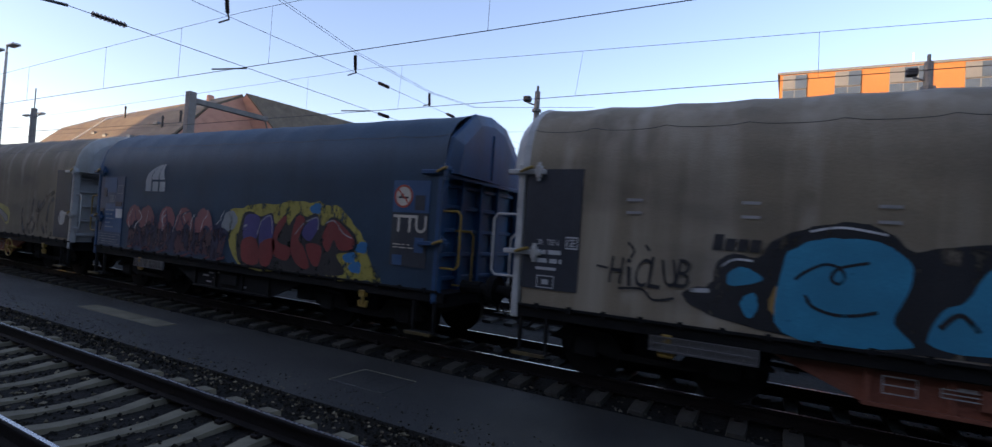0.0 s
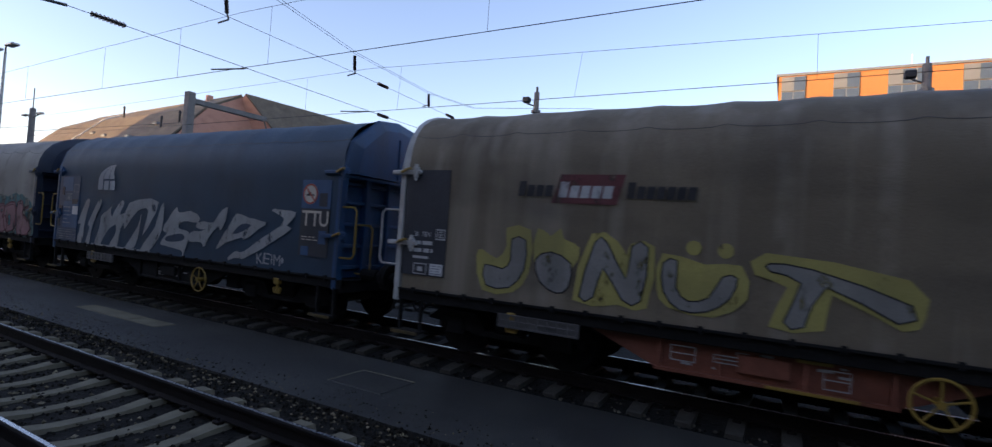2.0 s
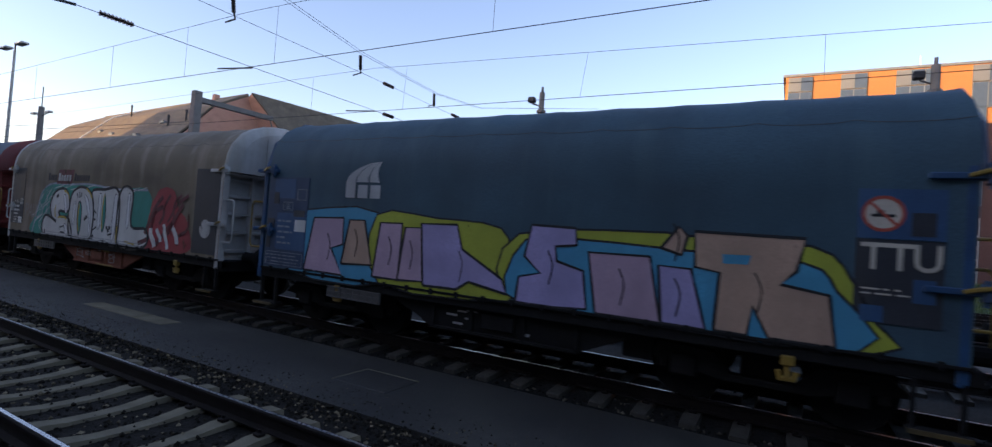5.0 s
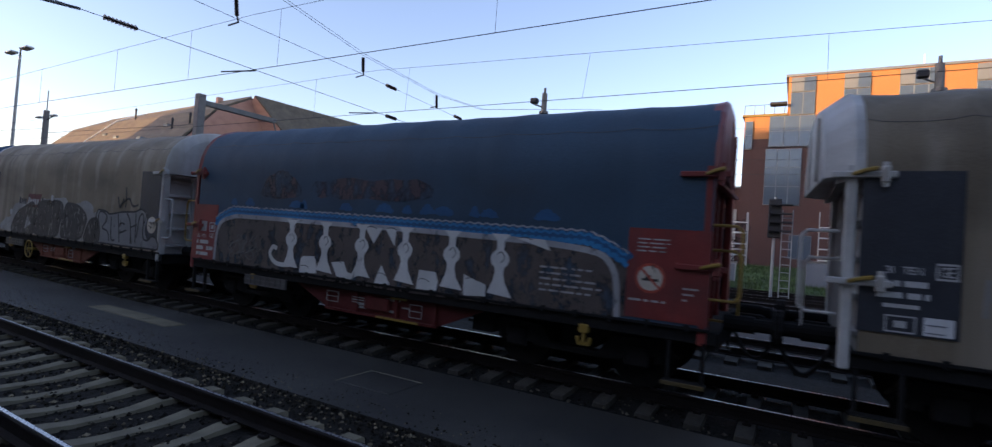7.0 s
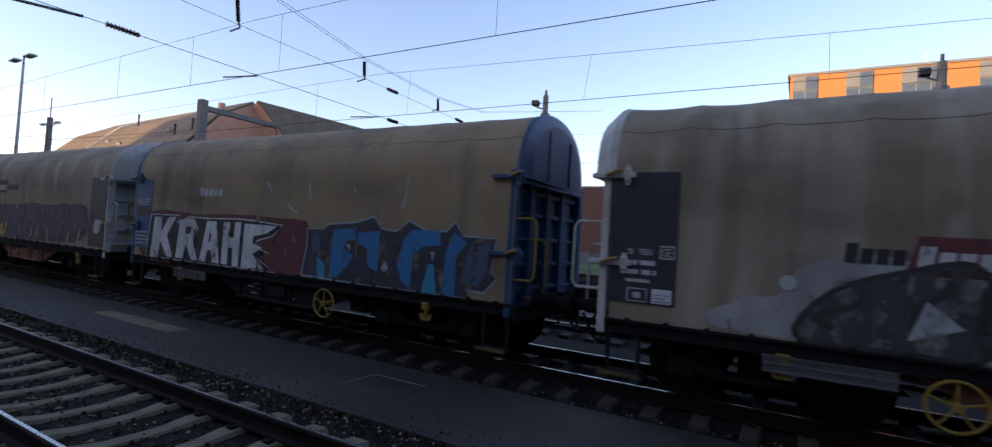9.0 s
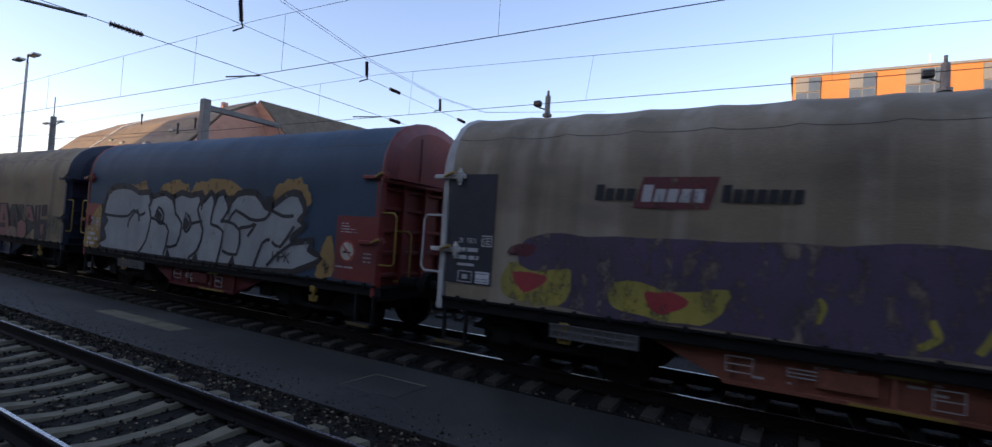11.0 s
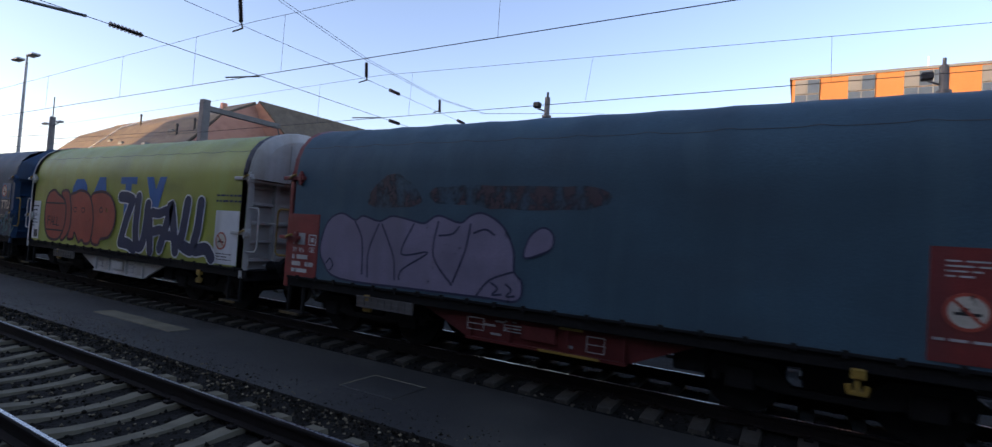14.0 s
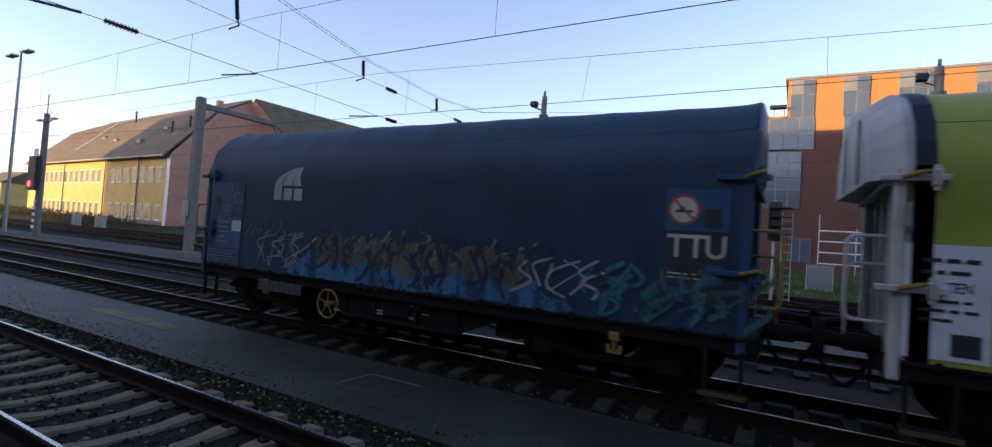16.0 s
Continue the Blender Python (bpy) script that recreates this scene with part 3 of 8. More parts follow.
# ---- masts, lamps, wires ----
def portal_post():
    p = thing("catenary_portal", "square steel mast with a cantilever beam over the yard", "mast", at=pose(-31.25, 18, 0))
    part("post", box(B(), -0.22, 0.22, -0.22, 0.22, -0.5, 9.15, 0.02), M["concrete"], p, "pale square mast")
    beam_bm = B()
    box(beam_bm, -0.14, 0.14, 0.2, 5.2, 8.52, 8.84, 0.02)
    part("beam", beam_bm, M["steel"], p, "grey box beam")
    part("bracket", bar(B(), [(0, 5.1, 8.5), (0, 5.3, 8.0), (0, 4.8, 7.9)], 0.05), M["steel"], p)
    part("base", box(B(), -0.5, 0.5, -0.5, 0.5, -0.6, -0.1, 0.04), M["concrete"], p)
    part("box", box(B(), -0.3, 0.1, -0.4, -0.22, 2.0, 2.9, 0.02), M["galv"], p, "small grey switch box")
portal_post()

def signal_mast():
    p = thing("signal_mast", "concrete mast carrying a red signal and small lamps", "signal", at=pose(-52.3, 18, 0))
    part("post", rod(B(), (0, 0, -0.5), (0, 0, 9.4), 0.26, 12, 0.2), M["concrete"], p)
    part("spike", rod(B(), (0, 0, 9.4), (0, 0, 11.0), 0.04), M["steel"], p)
    part("lamp_arm", bar(B(), [(-1.3, 0, 9.0), (0, 0, 8.6), (1.3, 0, 8.9)], 0.04), M["steel"], p)
    for s in (-1, 1):
        part("lamp_head", box(B(), s * 1.3 - 0.4, s * 1.3 + 0.4, -0.15, 0.15, 8.85, 9.0, 0.03), M["galv"], p)
    head = part("signal_head", box(B(), -0.75, 0.75, -0.65, -0.3, 3.2, 5.9, 0.05), M["black"], p, "black signal housing")
    part("red_light", rod(B(), (-0.25, -0.69, 3.7), (-0.25, -0.63, 3.7), 0.22, 16), M["red_glow"], head, "lit red aspect")
    part("number_plate", box(B(), -0.3, 0.3, -0.5, -0.4, 5.95, 6.5), M["trim"], head)
    for k in range(5):
        part("stripe", box(B(), -0.28, 0.28, -0.29, -0.27, 0.2 + 0.5 * k, 0.45 + 0.5 * k), M["trim"], p)
signal_mast()

def yard_lamp():
    p = thing("street_lamp", "tall yard lamp with two flat heads", "lamp post", at=pose(-58.6, 18, 0))
    part("post", rod(B(), (0, 0, -0.4), (0, 0, 14.6), 0.16, 10, 0.1), M["galv"], p)
    for s in (-1, 1):
        part("arm", rod(B(), (0, 0, 14.5), (s * 1.0, s * -0.3, 14.9), 0.06), M["galv"], p)
        part("lamp_head", box(B(), min(s * 0.9, s * 2.3), max(s * 0.9, s * 2.3), -0.4, 0.2, 14.85, 15.05, 0.06), M["galv"], p, "flat grey lamp head")
    for k in range(14):
        part("rung", rod(B(), (-0.25, 0, 4 + k * 0.6), (0.25, 0, 4 + k * 0.6), 0.02, 5), M["galv"], p)
yard_lamp()

def flood_mast(x, y, h, label, arms=1):
    p = thing("floodlight_mast", label, "lamp post", "floodlight masts", at=pose(x, y, terrain(x, y)))
    part("post", rod(B(), (0, 0, -0.2), (0, 0, h), 0.21, 12, 0.17), M["concrete"], p)
    part("collar", rod(B(), (0, 0, h - 1.3), (0, 0, h - 1.15), 0.3, 10), M["steel"], p)
    part("arm", bar(B(), [(0, 0, h - 0.9), (-0.6, -0.2, h - 0.7)], 0.05), M["steel"], p)
    part("floodlight", box(B(), -0.85, -0.4, -0.35, 0.05, h - 0.65, h - 0.3, 0.05), M["black"], p, "black floodlight")
    part("spike", rod(B(), (0, 0, h), (0, 0, h + 0.35), 0.08, 6), M["steel"], p)
flood_mast(-14.3, 30, 11.6, "concrete floodlight mast between yard tracks")
flood_mast(5.25, 30, 11.5, "concrete floodlight mast beside the grass bank")

def ladder_mast(x, y, h):
    p = thing("catenary_mast", "slender grey mast with a ladder and cross arm", "mast", at=pose(x, y, terrain(x, y)))
    part("post", rod(B(), (0, 0, -0.2), (0, 0, h), 0.17, 10, 0.13), M["concrete"], p)
    part("ladder", bar(B(), [(0.3, 0, 1.0), (0.3, 0, h), (0.6, 0, h + 0.1), (0.6, 0, h - 1.0)], 0.03), M["steel"], p)
    part("cross_arm", rod(B(), (-0.4, 0, h - 0.5), (0.8, 0, h - 0.5), 0.05), M["steel"], p)
    part("cap", rod(B(), (0, 0, h), (0, 0, h + 0.5), 0.08, 6), M["black"], p)
ladder_mast(-8.4, 34.0, 9.5)

def yard_signal(x, y):
    p = thing("light_signal", "black yard light signal on a ladder post", "signal", at=pose(x, y, terrain(x, y)))
    part("post", rod(B(), (0, 0, -0.1), (0, 0, 5.2), 0.07, 8), M["galv"], p)
    for s in (-0.22, 0.22):
        part("ladder_rail", rod(B(), (0.55 + s, 0.1, 0), (0.55 + s, 0.1, 4.6), 0.03, 6), M["galv"], p)
    for k in range(11):
        part("rung", rod(B(), (0.33, 0.1, 0.4 + 0.38 * k), (0.77, 0.1, 0.4 + 0.38 * k), 0.02, 6), M["galv"], p)
    h = part("signal_head", box(B(), -0.28, 0.28, -0.25, -0.05, 3.2, 5.1, 0.04), M["black"], p, "black signal head")
    for k in range(4):
        part("visor", box(B(), -0.2, 0.75, -0.55, -0.25, 3.5 + k * 0.42, 3.58 + k * 0.42, 0.01), M["black"], h)
yard_signal(-0.95, 29.0)

def pipe_fence(x0, x1, y, label):
    p = thing("pipe_fence", label, "fence", at=pose(0, y, terrain(0, y)))
    n = int((x1 - x0) / 2.2)
    for i in range(n + 1):
        x = x0 + (x1 - x0) * i / n
        part("fence_post", rod(B(), (x, 0, -0.1), (x, 0, 4.6 if i % 2 == 0 else 3.6), 0.05, 6), M["galv"], p)
    for z in (0.9, 1.75, 2.6, 3.4):
        part("fence_rail", rod(B(), (x0, 0, z), (x1, 0, z), 0.045, 6), M["trim"], p, "white pipe rail")
pipe_fence(-14.5, -3.2, 44.0, "tall white pipe railing before a bicycle store")
pipe_fence(1.5, 11.0, 47.0, "white pipe railing on the grass bank")

def bicycle_mesh():
    bm = B()
    for x in (-0.52, 0.52):
        n = 12
        bar(bm, [(x + 0.33 * math.cos(2 * math.pi * k / n), 0, 0.34 + 0.33 * math.sin(2 * math.pi * k / n)) for k in range(n + 1)], 0.025, 4)
    bar(bm, [(-0.52, 0, 0.34), (-0.1, 0, 0.3), (0.35, 0, 0.8), (-0.2, 0, 0.78), (-0.52, 0, 0.34)], 0.03, 4)
    bar(bm, [(0.52, 0, 0.34), (0.38, 0, 0.95), (0.2, 0, 1.0)], 0.025, 4)
    box(bm, -0.35, -0.1, -0.06, 0.06, 0.86, 0.92)
    bar(bm, [(-0.1, 0, 0.3), (-0.22, 0, 0.88)], 0.025, 4)
    return mesh("bicycle", bm, M["under"])

BIKE = bicycle_mesh()
shelf_rng = random.Random(5)
store = thing("bicycle_store", "open steel bicycle store on three levels", "bicycle store", at=pose(0, 46.5, terrain(0, 46)))
for lev in range(3):
    part("deck", box(B(), -14.5, -3.4, -0.6, 0.8, lev * 1.35 - 0.05, lev * 1.35 + 0.05), M["galv"], store, "steel deck")
for x in (-14.4, -10.7, -7.0, -3.5):
    part("column", box(B(), x - 0.08, x + 0.08, 0.6, 0.76, 0, 4.4), M["galv"], store)
for lev in range(3):
    for i in range(11):
        if shelf_rng.random() < 0.88:
            tagged(new("bicycle", BIKE), "dark bicycle parked on a steel deck", "bicycle", "bicycles in the store").matrix_basis = pose(-13.8 + i * 0.98 + shelf_rng.uniform(-0.15, 0.15), 46.3 + shelf_rng.uniform(-0.2, 0.3), terrain(0, 46) + lev * 1.35 + 0.055, 0, 0, shelf_rng.uniform(-25, 25))

def kiosk(x, y, w, h):
    k = thing("relay_cabinet", "small grey trackside relay cabinet", "cabinet", "relay cabinets", at=pose(x, y, terrain(x, y)))
    part("body", box(B(), 0, w, 0, 0.6, 0, h, 0.02), M["galv"], k)
    part("cap", box(B(), -0.05, w + 0.05, -0.05, 0.65, h, h + 0.08), M["concrete"], k)
    part("door", box(B(), 0.05, w - 0.05, -0.02, 0.0, 0.08, h - 0.06), M["shade_panel"], k)
kiosk(-6.9, 36.0, 1.0, 1.2)
kiosk(-4.3, 36.0, 1.1, 1.2)
kiosk(0.6, 36.5, 1.4, 1.5)
kiosk(-74.0, 31.0, 1.6, 1.7)
kiosk(-80.0, 31.0, 1.2, 1.9)
shrub_rng = np.random.default_rng(12)
hedge_v, hedge_f = [], []
for _ in range(5200):
    x = shrub_rng.uniform(-150, -76)
    yy = 38 - (x + 72) * 7 / 87 - shrub_rng.uniform(1.5, 4.0)
    h = 1.3 * (0.5 + 0.5 * math.sin(x * 0.7) ** 2) * shrub_rng.random() ** 0.7
    c = Vector((x, yy, terrain(x, yy) + h))
    u = Vector(shrub_rng.normal(0, 0.16, 3))
    v = Vector(shrub_rng.normal(0, 0.16, 3))
    i = len(hedge_v)
    hedge_v += [tuple(c), tuple(c + u), tuple(c + v)]
    hedge_f.append((i, i + 1, i + 2))
hedge_me = bpy.data.meshes.new("shrubs")
hedge_me.from_pydata(hedge_v, [], hedge_f)
hedge_me.materials.append(M["weed"])
tagged(new("shrubs", hedge_me), "low leafless shrubs along the house wall", "shrubs", kind="stuff")

def far_mast(x, y, h, arm):
    p = thing("catenary_mast", "slim grey catenary mast far along the line", "mast", "far catenary masts", at=pose(x, y, terrain(x, y)))
    part("post", rod(B(), (0, 0, -0.2), (0, 0, h), 0.17, 8, 0.12), M["concrete"], p)
    part("bracket", bar(B(), [(0, 0, h - 0.8), (0, arm, h - 1.3)], 0.05), M["steel"], p)
    part("bracket", bar(B(), [(0, 0, h - 2.6), (0, arm, h - 2.3)], 0.05), M["steel"], p)
for x, y, h, arm in ((-78, 15.5, 8.6, -3), (-96, 19.5, 8.8, 3), (-112, 10.4, 8.4, 2.2), (-132, 19.5, 8.8, 3), (-150, 10.4, 8.4, -2.2), (-175, 24.6, 8.8, 2.2), (-200, 10.4, 8.6, 2.2)):
    far_mast(x, y, h, arm)

def wire(pts, r, name, label):
    return solid(name, bar(B(), [Vector(q) for q in pts], r, 5), M["wire"], label, "wire", "structure")

def sagged(x0, x1, y0, y1, z0, sag, span, phase):
    pts = []
    x = x0
    while x <= x1 + 0.01:
        f = ((x - phase) / span) % 1.0
        k = (x - x0) / (x1 - x0)
        pts.append((x, y0 + (y1 - y0) * k, z0 - sag * 4 * f * (1 - f)))
        x += 3.0
    return pts

SPAN_X = -12.0
def catenary(y, z, mess, label, yb=None):
    yb = y if yb is None else yb
    wire([(-170, y, z), (60, y, z)], 0.0085, "contact_wire", label)
    pts = [(x, y + (yb - y) * (x + 12) / 15 if x > -12 else y, mess - 0.35 * min(1.0, abs(x - SPAN_X) / 22) ** 1.0 if abs(x - SPAN_X) < 22 else mess - 0.35) for x in range(-168, 61, 4)]
    wire(pts, 0.0055, "catenary_wire", label)
catenary(8.02, 5.6, 7.0, "thin contact wire hanging over the train's track")
catenary(12.5, 5.6, 7.0, "thin contact wire hanging over the second track", 13.3)
catenary(22.6, 5.6, 7.0, "thin wires over the outer yard tracks")
catenary(26.8, 5.6, 7.0, "thin wires over the outer yard tracks")
for x, y in ((-24.0, 8.02), (-18.6, 8.02), (-14.6, 8.02), (-10.9, 8.02), (-4.9, 8.02), (-0.1, 8.02), (-14.8, 12.6), (-10.7, 12.6), (-4.9, 12.9), (0.4, 13.2)):
    m = 7.0 - 0.35 * min(1.0, abs(x - SPAN_X) / 22)
    yb = y
    if y > 12:
        yb = 12.5 + (0.8 * (x + 12) / 15 if x > -12 else 0)
    wire([(x, 8.02 if y < 9 else 12.5, 5.6), (x, 8.02 if y < 9 else yb, m)], 0.004, "dropper", "thin dropper between two overhead wires")
wire([(-52.3, 18, 7.6), (-31.25, 18.2, 7.4)], 0.02, "span_wire", "thick feeder cable slung between two masts")
wire([(-112, 10.4, 7.2), (-52.3, 17.8, 7.9)], 0.018, "span_wire", "feeder cable slung between two masts")
wire([(-12, -6, 5.72), (-12, 14, 5.66), (-12, 34, 5.7)], 0.0075, "span_wire", "lower cross-span wire over the tracks")
wire([(-12, -6, 6.9), (-12, 6.5, 6.76), (-12, 12, 6.69), (-12, 17.5, 6.55), (-12, 34, 6.6)], 0.0065, "span_wire", "upper cross-span wire over the tracks")
for d in (0.0, 0.13):
    wire([(-12 + d, -6, 11.2), (-12 + d, 5.0, 8.6), (-12 + d, 8.69, 7.76), (-12 + d, 11.86, 7.27), (-12 + d, 15.73, 7.08), (-12 + d, 18.9, 7.3), (-12 + d, 34, 11)], 0.0065, "span_wire", "sagging headspan wire")

def insulator(a, b, label):
    a, b = Vector(a), Vector(b)
    bm = B()
    rod(bm, a, b, 0.025, 8)
    n = 9
    for i in range(n):
        c = a.lerp(b, (i + 0.5) / n)
        d = (b - a).normalized() * 0.022
        rod(bm, c - d, c + d, 0.06, 12, 0.034)
    return solid("insulator", bm, M["ceramic"], label, "insulator", group="insulators")
insulator((-12, 4.88, 5.69), (-12, 5.5, 5.685), "ribbed brown insulator strung in a cross-span wire")
insulator((-12, 7.55, 7.35), (-12, 7.62, 6.80), "ribbed brown insulator hanging from the headspan")
insulator((-12, 11.86, 7.2), (-12, 11.9, 6.76), "ribbed brown insulator hanging from the headspan")
insulator((-12, 15.75, 7.05), (-12, 15.8, 6.6), "ribbed brown insulator hanging from the headspan")
insulator((-12, 13.0, 6.66), (-12, 13.5, 6.65), "slim brown insulator in the upper cross-span")
insulator((-12, 17.0, 6.57), (-12, 17.5, 6.55), "slim brown insulator in the upper cross-span")
insulator((-12, 13.1, 5.66), (-12, 13.6, 5.66), "slim brown insulator in the lower cross-span")
for y in (7.63, 11.9, 15.8):
    solid("clamp", bar(B(), [(-12, y, 6.8), (-12.0, y + 0.04, 6.68), (-12.25, y - 0.05, 6.6)], 0.022), M["steel"], "small steel hanger clamp under an insulator", "clamp", group="hanger clamps")
for y in (8.02, 12.5):
    solid("steady_arm", bar(B(), [(-13.1, y - 0.0, 5.68), (-12, y + 0.2, 5.66)], 0.02), M["steel"], "thin steady arm holding the contact wire", "arm", group="steady arms")
solid("steady_arm", bar(B(), [(-12.6, 3.2, 5.72), (-12, 4.5, 5.69)], 0.03), M["steel"], "thin steady arm holding the contact wire", "arm", group="steady arms")

# ---- the freight train ----
LEN, PITCH, HALF, FLOOR = 10.83, 12.04, 1.45, 0.96

def section(drop=0.0):
    """Half-round cross-section of the hood, from one lower edge to the other."""
    side = [(1.45, 0.96), (1.45, 1.5), (1.45, 2.1), (1.45, 2.7), (1.45, 2.98), (1.405, 3.24), (1.31, 3.47), (1.14, 3.68), (0.90, 3.84), (0.60, 3.95), (0.30, 4.01), (0.0, 4.03)]
    pts = [(-y, z) for y, z in side] + [(y, z) for y, z in reversed(side[:-1])]
    return [(y * (1 - drop / 1.45), z - drop if z > 2.9 else z) for y, z in pts]

def hood_mesh(kind, material, seed):
    """Tarpaulin over hoops: taut along the hoops, sagging a little between them."""
    rng = random.Random(seed)
    bm = B()
    hoops = 11
    per = 6
    sag = {"ribbed": 0.045, "soft": 0.022, "smooth": 0.012}[kind]
    x0, x1 = -LEN + 0.07, -0.20
    rings = []
    amp = [rng.uniform(0.7, 1.3) for _ in range(hoops)]
    base = section()
    for i in range(hoops * per + 1):
        f = i / per
        k = min(hoops - 1, int(f))
        s = math.sin(math.pi * (f - k)) * sag * amp[k]
        along = x0 + (x1 - x0) * i / (hoops * per)
        skew = -0.055 * max(0.0, 1 - f, f - hoops + 1)
        ring = []
        for j, (y, z) in enumerate(base):
            x = along + skew * y
            up = max(0.0, min(1.0, (z - 2.3) / 1.2))
            w = 0.25 + 0.75 * up if z > 1.0 else 0.0
            ny, nz = y / 1.45, max(0.0, z - 2.9)
            wob = noise.noise(Vector((x * 1.3 + seed * 7, y * 2, z * 1.5))) * 0.008 * up
            if i % per == 0 and 2.9 < z < 3.75:
                wob += 0.018
            if z < 2.8:
                ring.append(bm.verts.new((x, y - ny * s * (0.55 if z > 1.2 else 0.1), z)))
            else:
                ring.append(bm.verts.new((x, y - ny * s * w * 0.5, z - s * w + wob)))
        rings.append(ring)
    for a, b in zip(rings, rings[1:]):
        for j in range(len(base) - 1):
            bm.faces.new((a[j], a[j + 1], b[j + 1], b[j]))
    j = next(q for q, (y, z) in enumerate(base) if z > 3.4)
    tape = []
    for ring in rings:
        a, b = ring[j].co, ring[j + 1].co
        out = Vector((0, -0.006, 0.005))
        tape.append([bm.verts.new(a.lerp(b, f) + out * k) for f, k in ((-0.02, 0.1), (-0.008, 0.5), (0.01, 0.5), (0.022, 0.1))])
    seam = []
    for a, b in zip(tape, tape[1:]):
        for q in range(3):
            seam.append(bm.faces.new((a[q], a[q + 1], b[q + 1], b[q])))
    for f in seam:
        f.material_index = 1
    return mesh("tarpaulin", bm, material, M["seam"], smooth=True)

def end_plate_mesh(material, bulge, facets):
    """Upper part of an end wall: a shallow cap, rounded or folded from flat sheets."""
    bm = B()
    arc = [(y * 1.012, 0.01 + z * 1.002) for y, z in section() if z > 2.9]
    if facets:
        arc = [(-1.467, 2.98), (-1.33, 3.44), (-0.62, 3.97), (0.0, 4.05), (0.62, 3.97), (1.33, 3.44), (1.467, 2.98)]
    prof = [(-1.47, 2.86)] + arc + [(1.47, 2.86)]
    rings = []
    for x, k in ((-0.12, 0.975), (-0.01, 0.99), (0.02, 1.0), (0.06, 0.975), (0.06 + bulge, 0.80)):
        rings.append([bm.verts.new((x - 0.055 * y, y * k, 2.86 + (z - 2.86) * (0.2 + 0.8 * k))) for y, z in prof])
    for a, b in zip(rings, rings[1:]):
        for q in range(len(prof)):
            r = (q + 1) % len(prof)
            bm.faces.new((a[q], a[r], b[r], b[q]))
    bm.faces.new(rings[0])
    bm.faces.new(rings[-1])
    for y in (-0.5, 0.5) if not facets else (0.0,):
        box(bm, bulge + 0.03 - 0.055 * y, bulge + 0.085 - 0.055 * y, y - 0.02, y + 0.02, 2.9, 3.7)
    return mesh("end_plate", bm, material)

def end_wall_mesh(material):
    return mesh("end_wall", box(B(), -0.24, -0.16, -1.40, 1.40, 0.86, 2.9), material)

def stanchion_mesh(material):
    return mesh("stanchion", box(B(), -0.17, -0.04, -0.06, 0.06, 0.86, 2.9, 0.012), material)

def rib_mesh(material):
    return mesh("rib", box(B(), -0.17, -0.09, -1.3, 1.3, -0.035, 0.035, 0.01), material)

def post_mesh(material):
    return mesh("corner_post", box(B(), -0.09, 0.015, -0.08, 0.08, 0.78, 2.98, 0.015), material)

def ledge_mesh(material):
    return mesh("ledge", prism(B(), [(-0.18, 2.98), (0.10, 2.84), (0.10, 2.79), (-0.18, 2.88)], "y", -1.36, 1.2), material)

def hem_mesh():
    bm = box(B(), -LEN + 0.1, -0.1, -HALF - 0.025, -HALF + 0.02, 0.955, 0.995, 0.006)
    for k in range(22):
        x = -LEN + 0.4 + k * 0.48
        box(bm, x - 0.03, x + 0.03, -HALF - 0.035, -HALF, 0.93, 1.02)
    return mesh("hem_rail", bm, M["under"])

def tank_mesh():
    bm = rod(B(), (-6.3, -0.55, 0.52), (-4.9, -0.55, 0.52), 0.2, 14)
    return mesh("brake_tank", bm, M["under"])

def brake_rod_mesh():
    bm = B()
    bar(bm, [(-8.6, -0.2, 0.5), (-6.5, -0.2, 0.42), (-4.4, 0.2, 0.42), (-2.2, 0.2, 0.5)], 0.03)
    box(bm, -3.6, -3.2, -1.15, -0.7, 0.45, 0.8, 0.02)
    box(bm, -7.9, -7.6, -1.1, -0.6, 0.5, 0.82, 0.02)
    return mesh("brake_lever", bm, M["under"])

def belly_print_mesh(seed):
    rng = random.Random(seed)
    bm = B()
    for _ in range(9):
        x, z = rng.uniform(-6.4, -4.6), rng.uniform(0.5, 0.74)
        w = rng.uniform(0.06, 0.2)
        box(bm, x, x + w, -1.308, -1.304, z, z + rng.uniform(0.02, 0.05))
    return mesh("small_print", bm, paint("stencil_grey", (0.35, 0.34, 0.32), 0.3))

def hoop_trim_mesh(material):
    """Dark band round the end of the hood."""
    bm = B()
    rows = [[bm.verts.new((x - 0.055 * y, y * 1.008, z + (0.012 if z > 2.9 else 0))) for y, z in section()] for x in (-0.37, -0.195)]
    for j in range(len(rows[0]) - 1):
        bm.faces.new((rows[0][j], rows[0][j + 1], rows[1][j + 1], rows[1][j]))
    bmesh.ops.solidify(bm, geom=bm.faces[:], thickness=0.006)
    return mesh("hoop_trim", bm, material)

def sill_mark_mesh(seed):
    """Framed plates on the side sill."""
    rng = random.Random(seed)
    bm = B()
    for x, w, z0, z1 in ((-6.55, 0.3, 0.55, 0.74), (-6.05, 0.34, 0.60, 0.70), (-4.75, 0.26, 0.50, 0.72)):
        x += rng.uniform(-0.1, 0.1)
        for a, b, c, d in ((x, x + w, z0, z0 + 0.012), (x, x + w, z1 - 0.012, z1), (x, x + 0.012, z0, z1), (x + w - 0.012, x + w, z0, z1), (x, x + w, (z0 + z1) / 2 - 0.006, (z0 + z1) / 2 + 0.006)):
            box(bm, a, b, -1.358, -1.352, c, d)
    return mesh("frame_mark", bm, paint("stencil_grey", (0.35, 0.34, 0.32), 0.3))

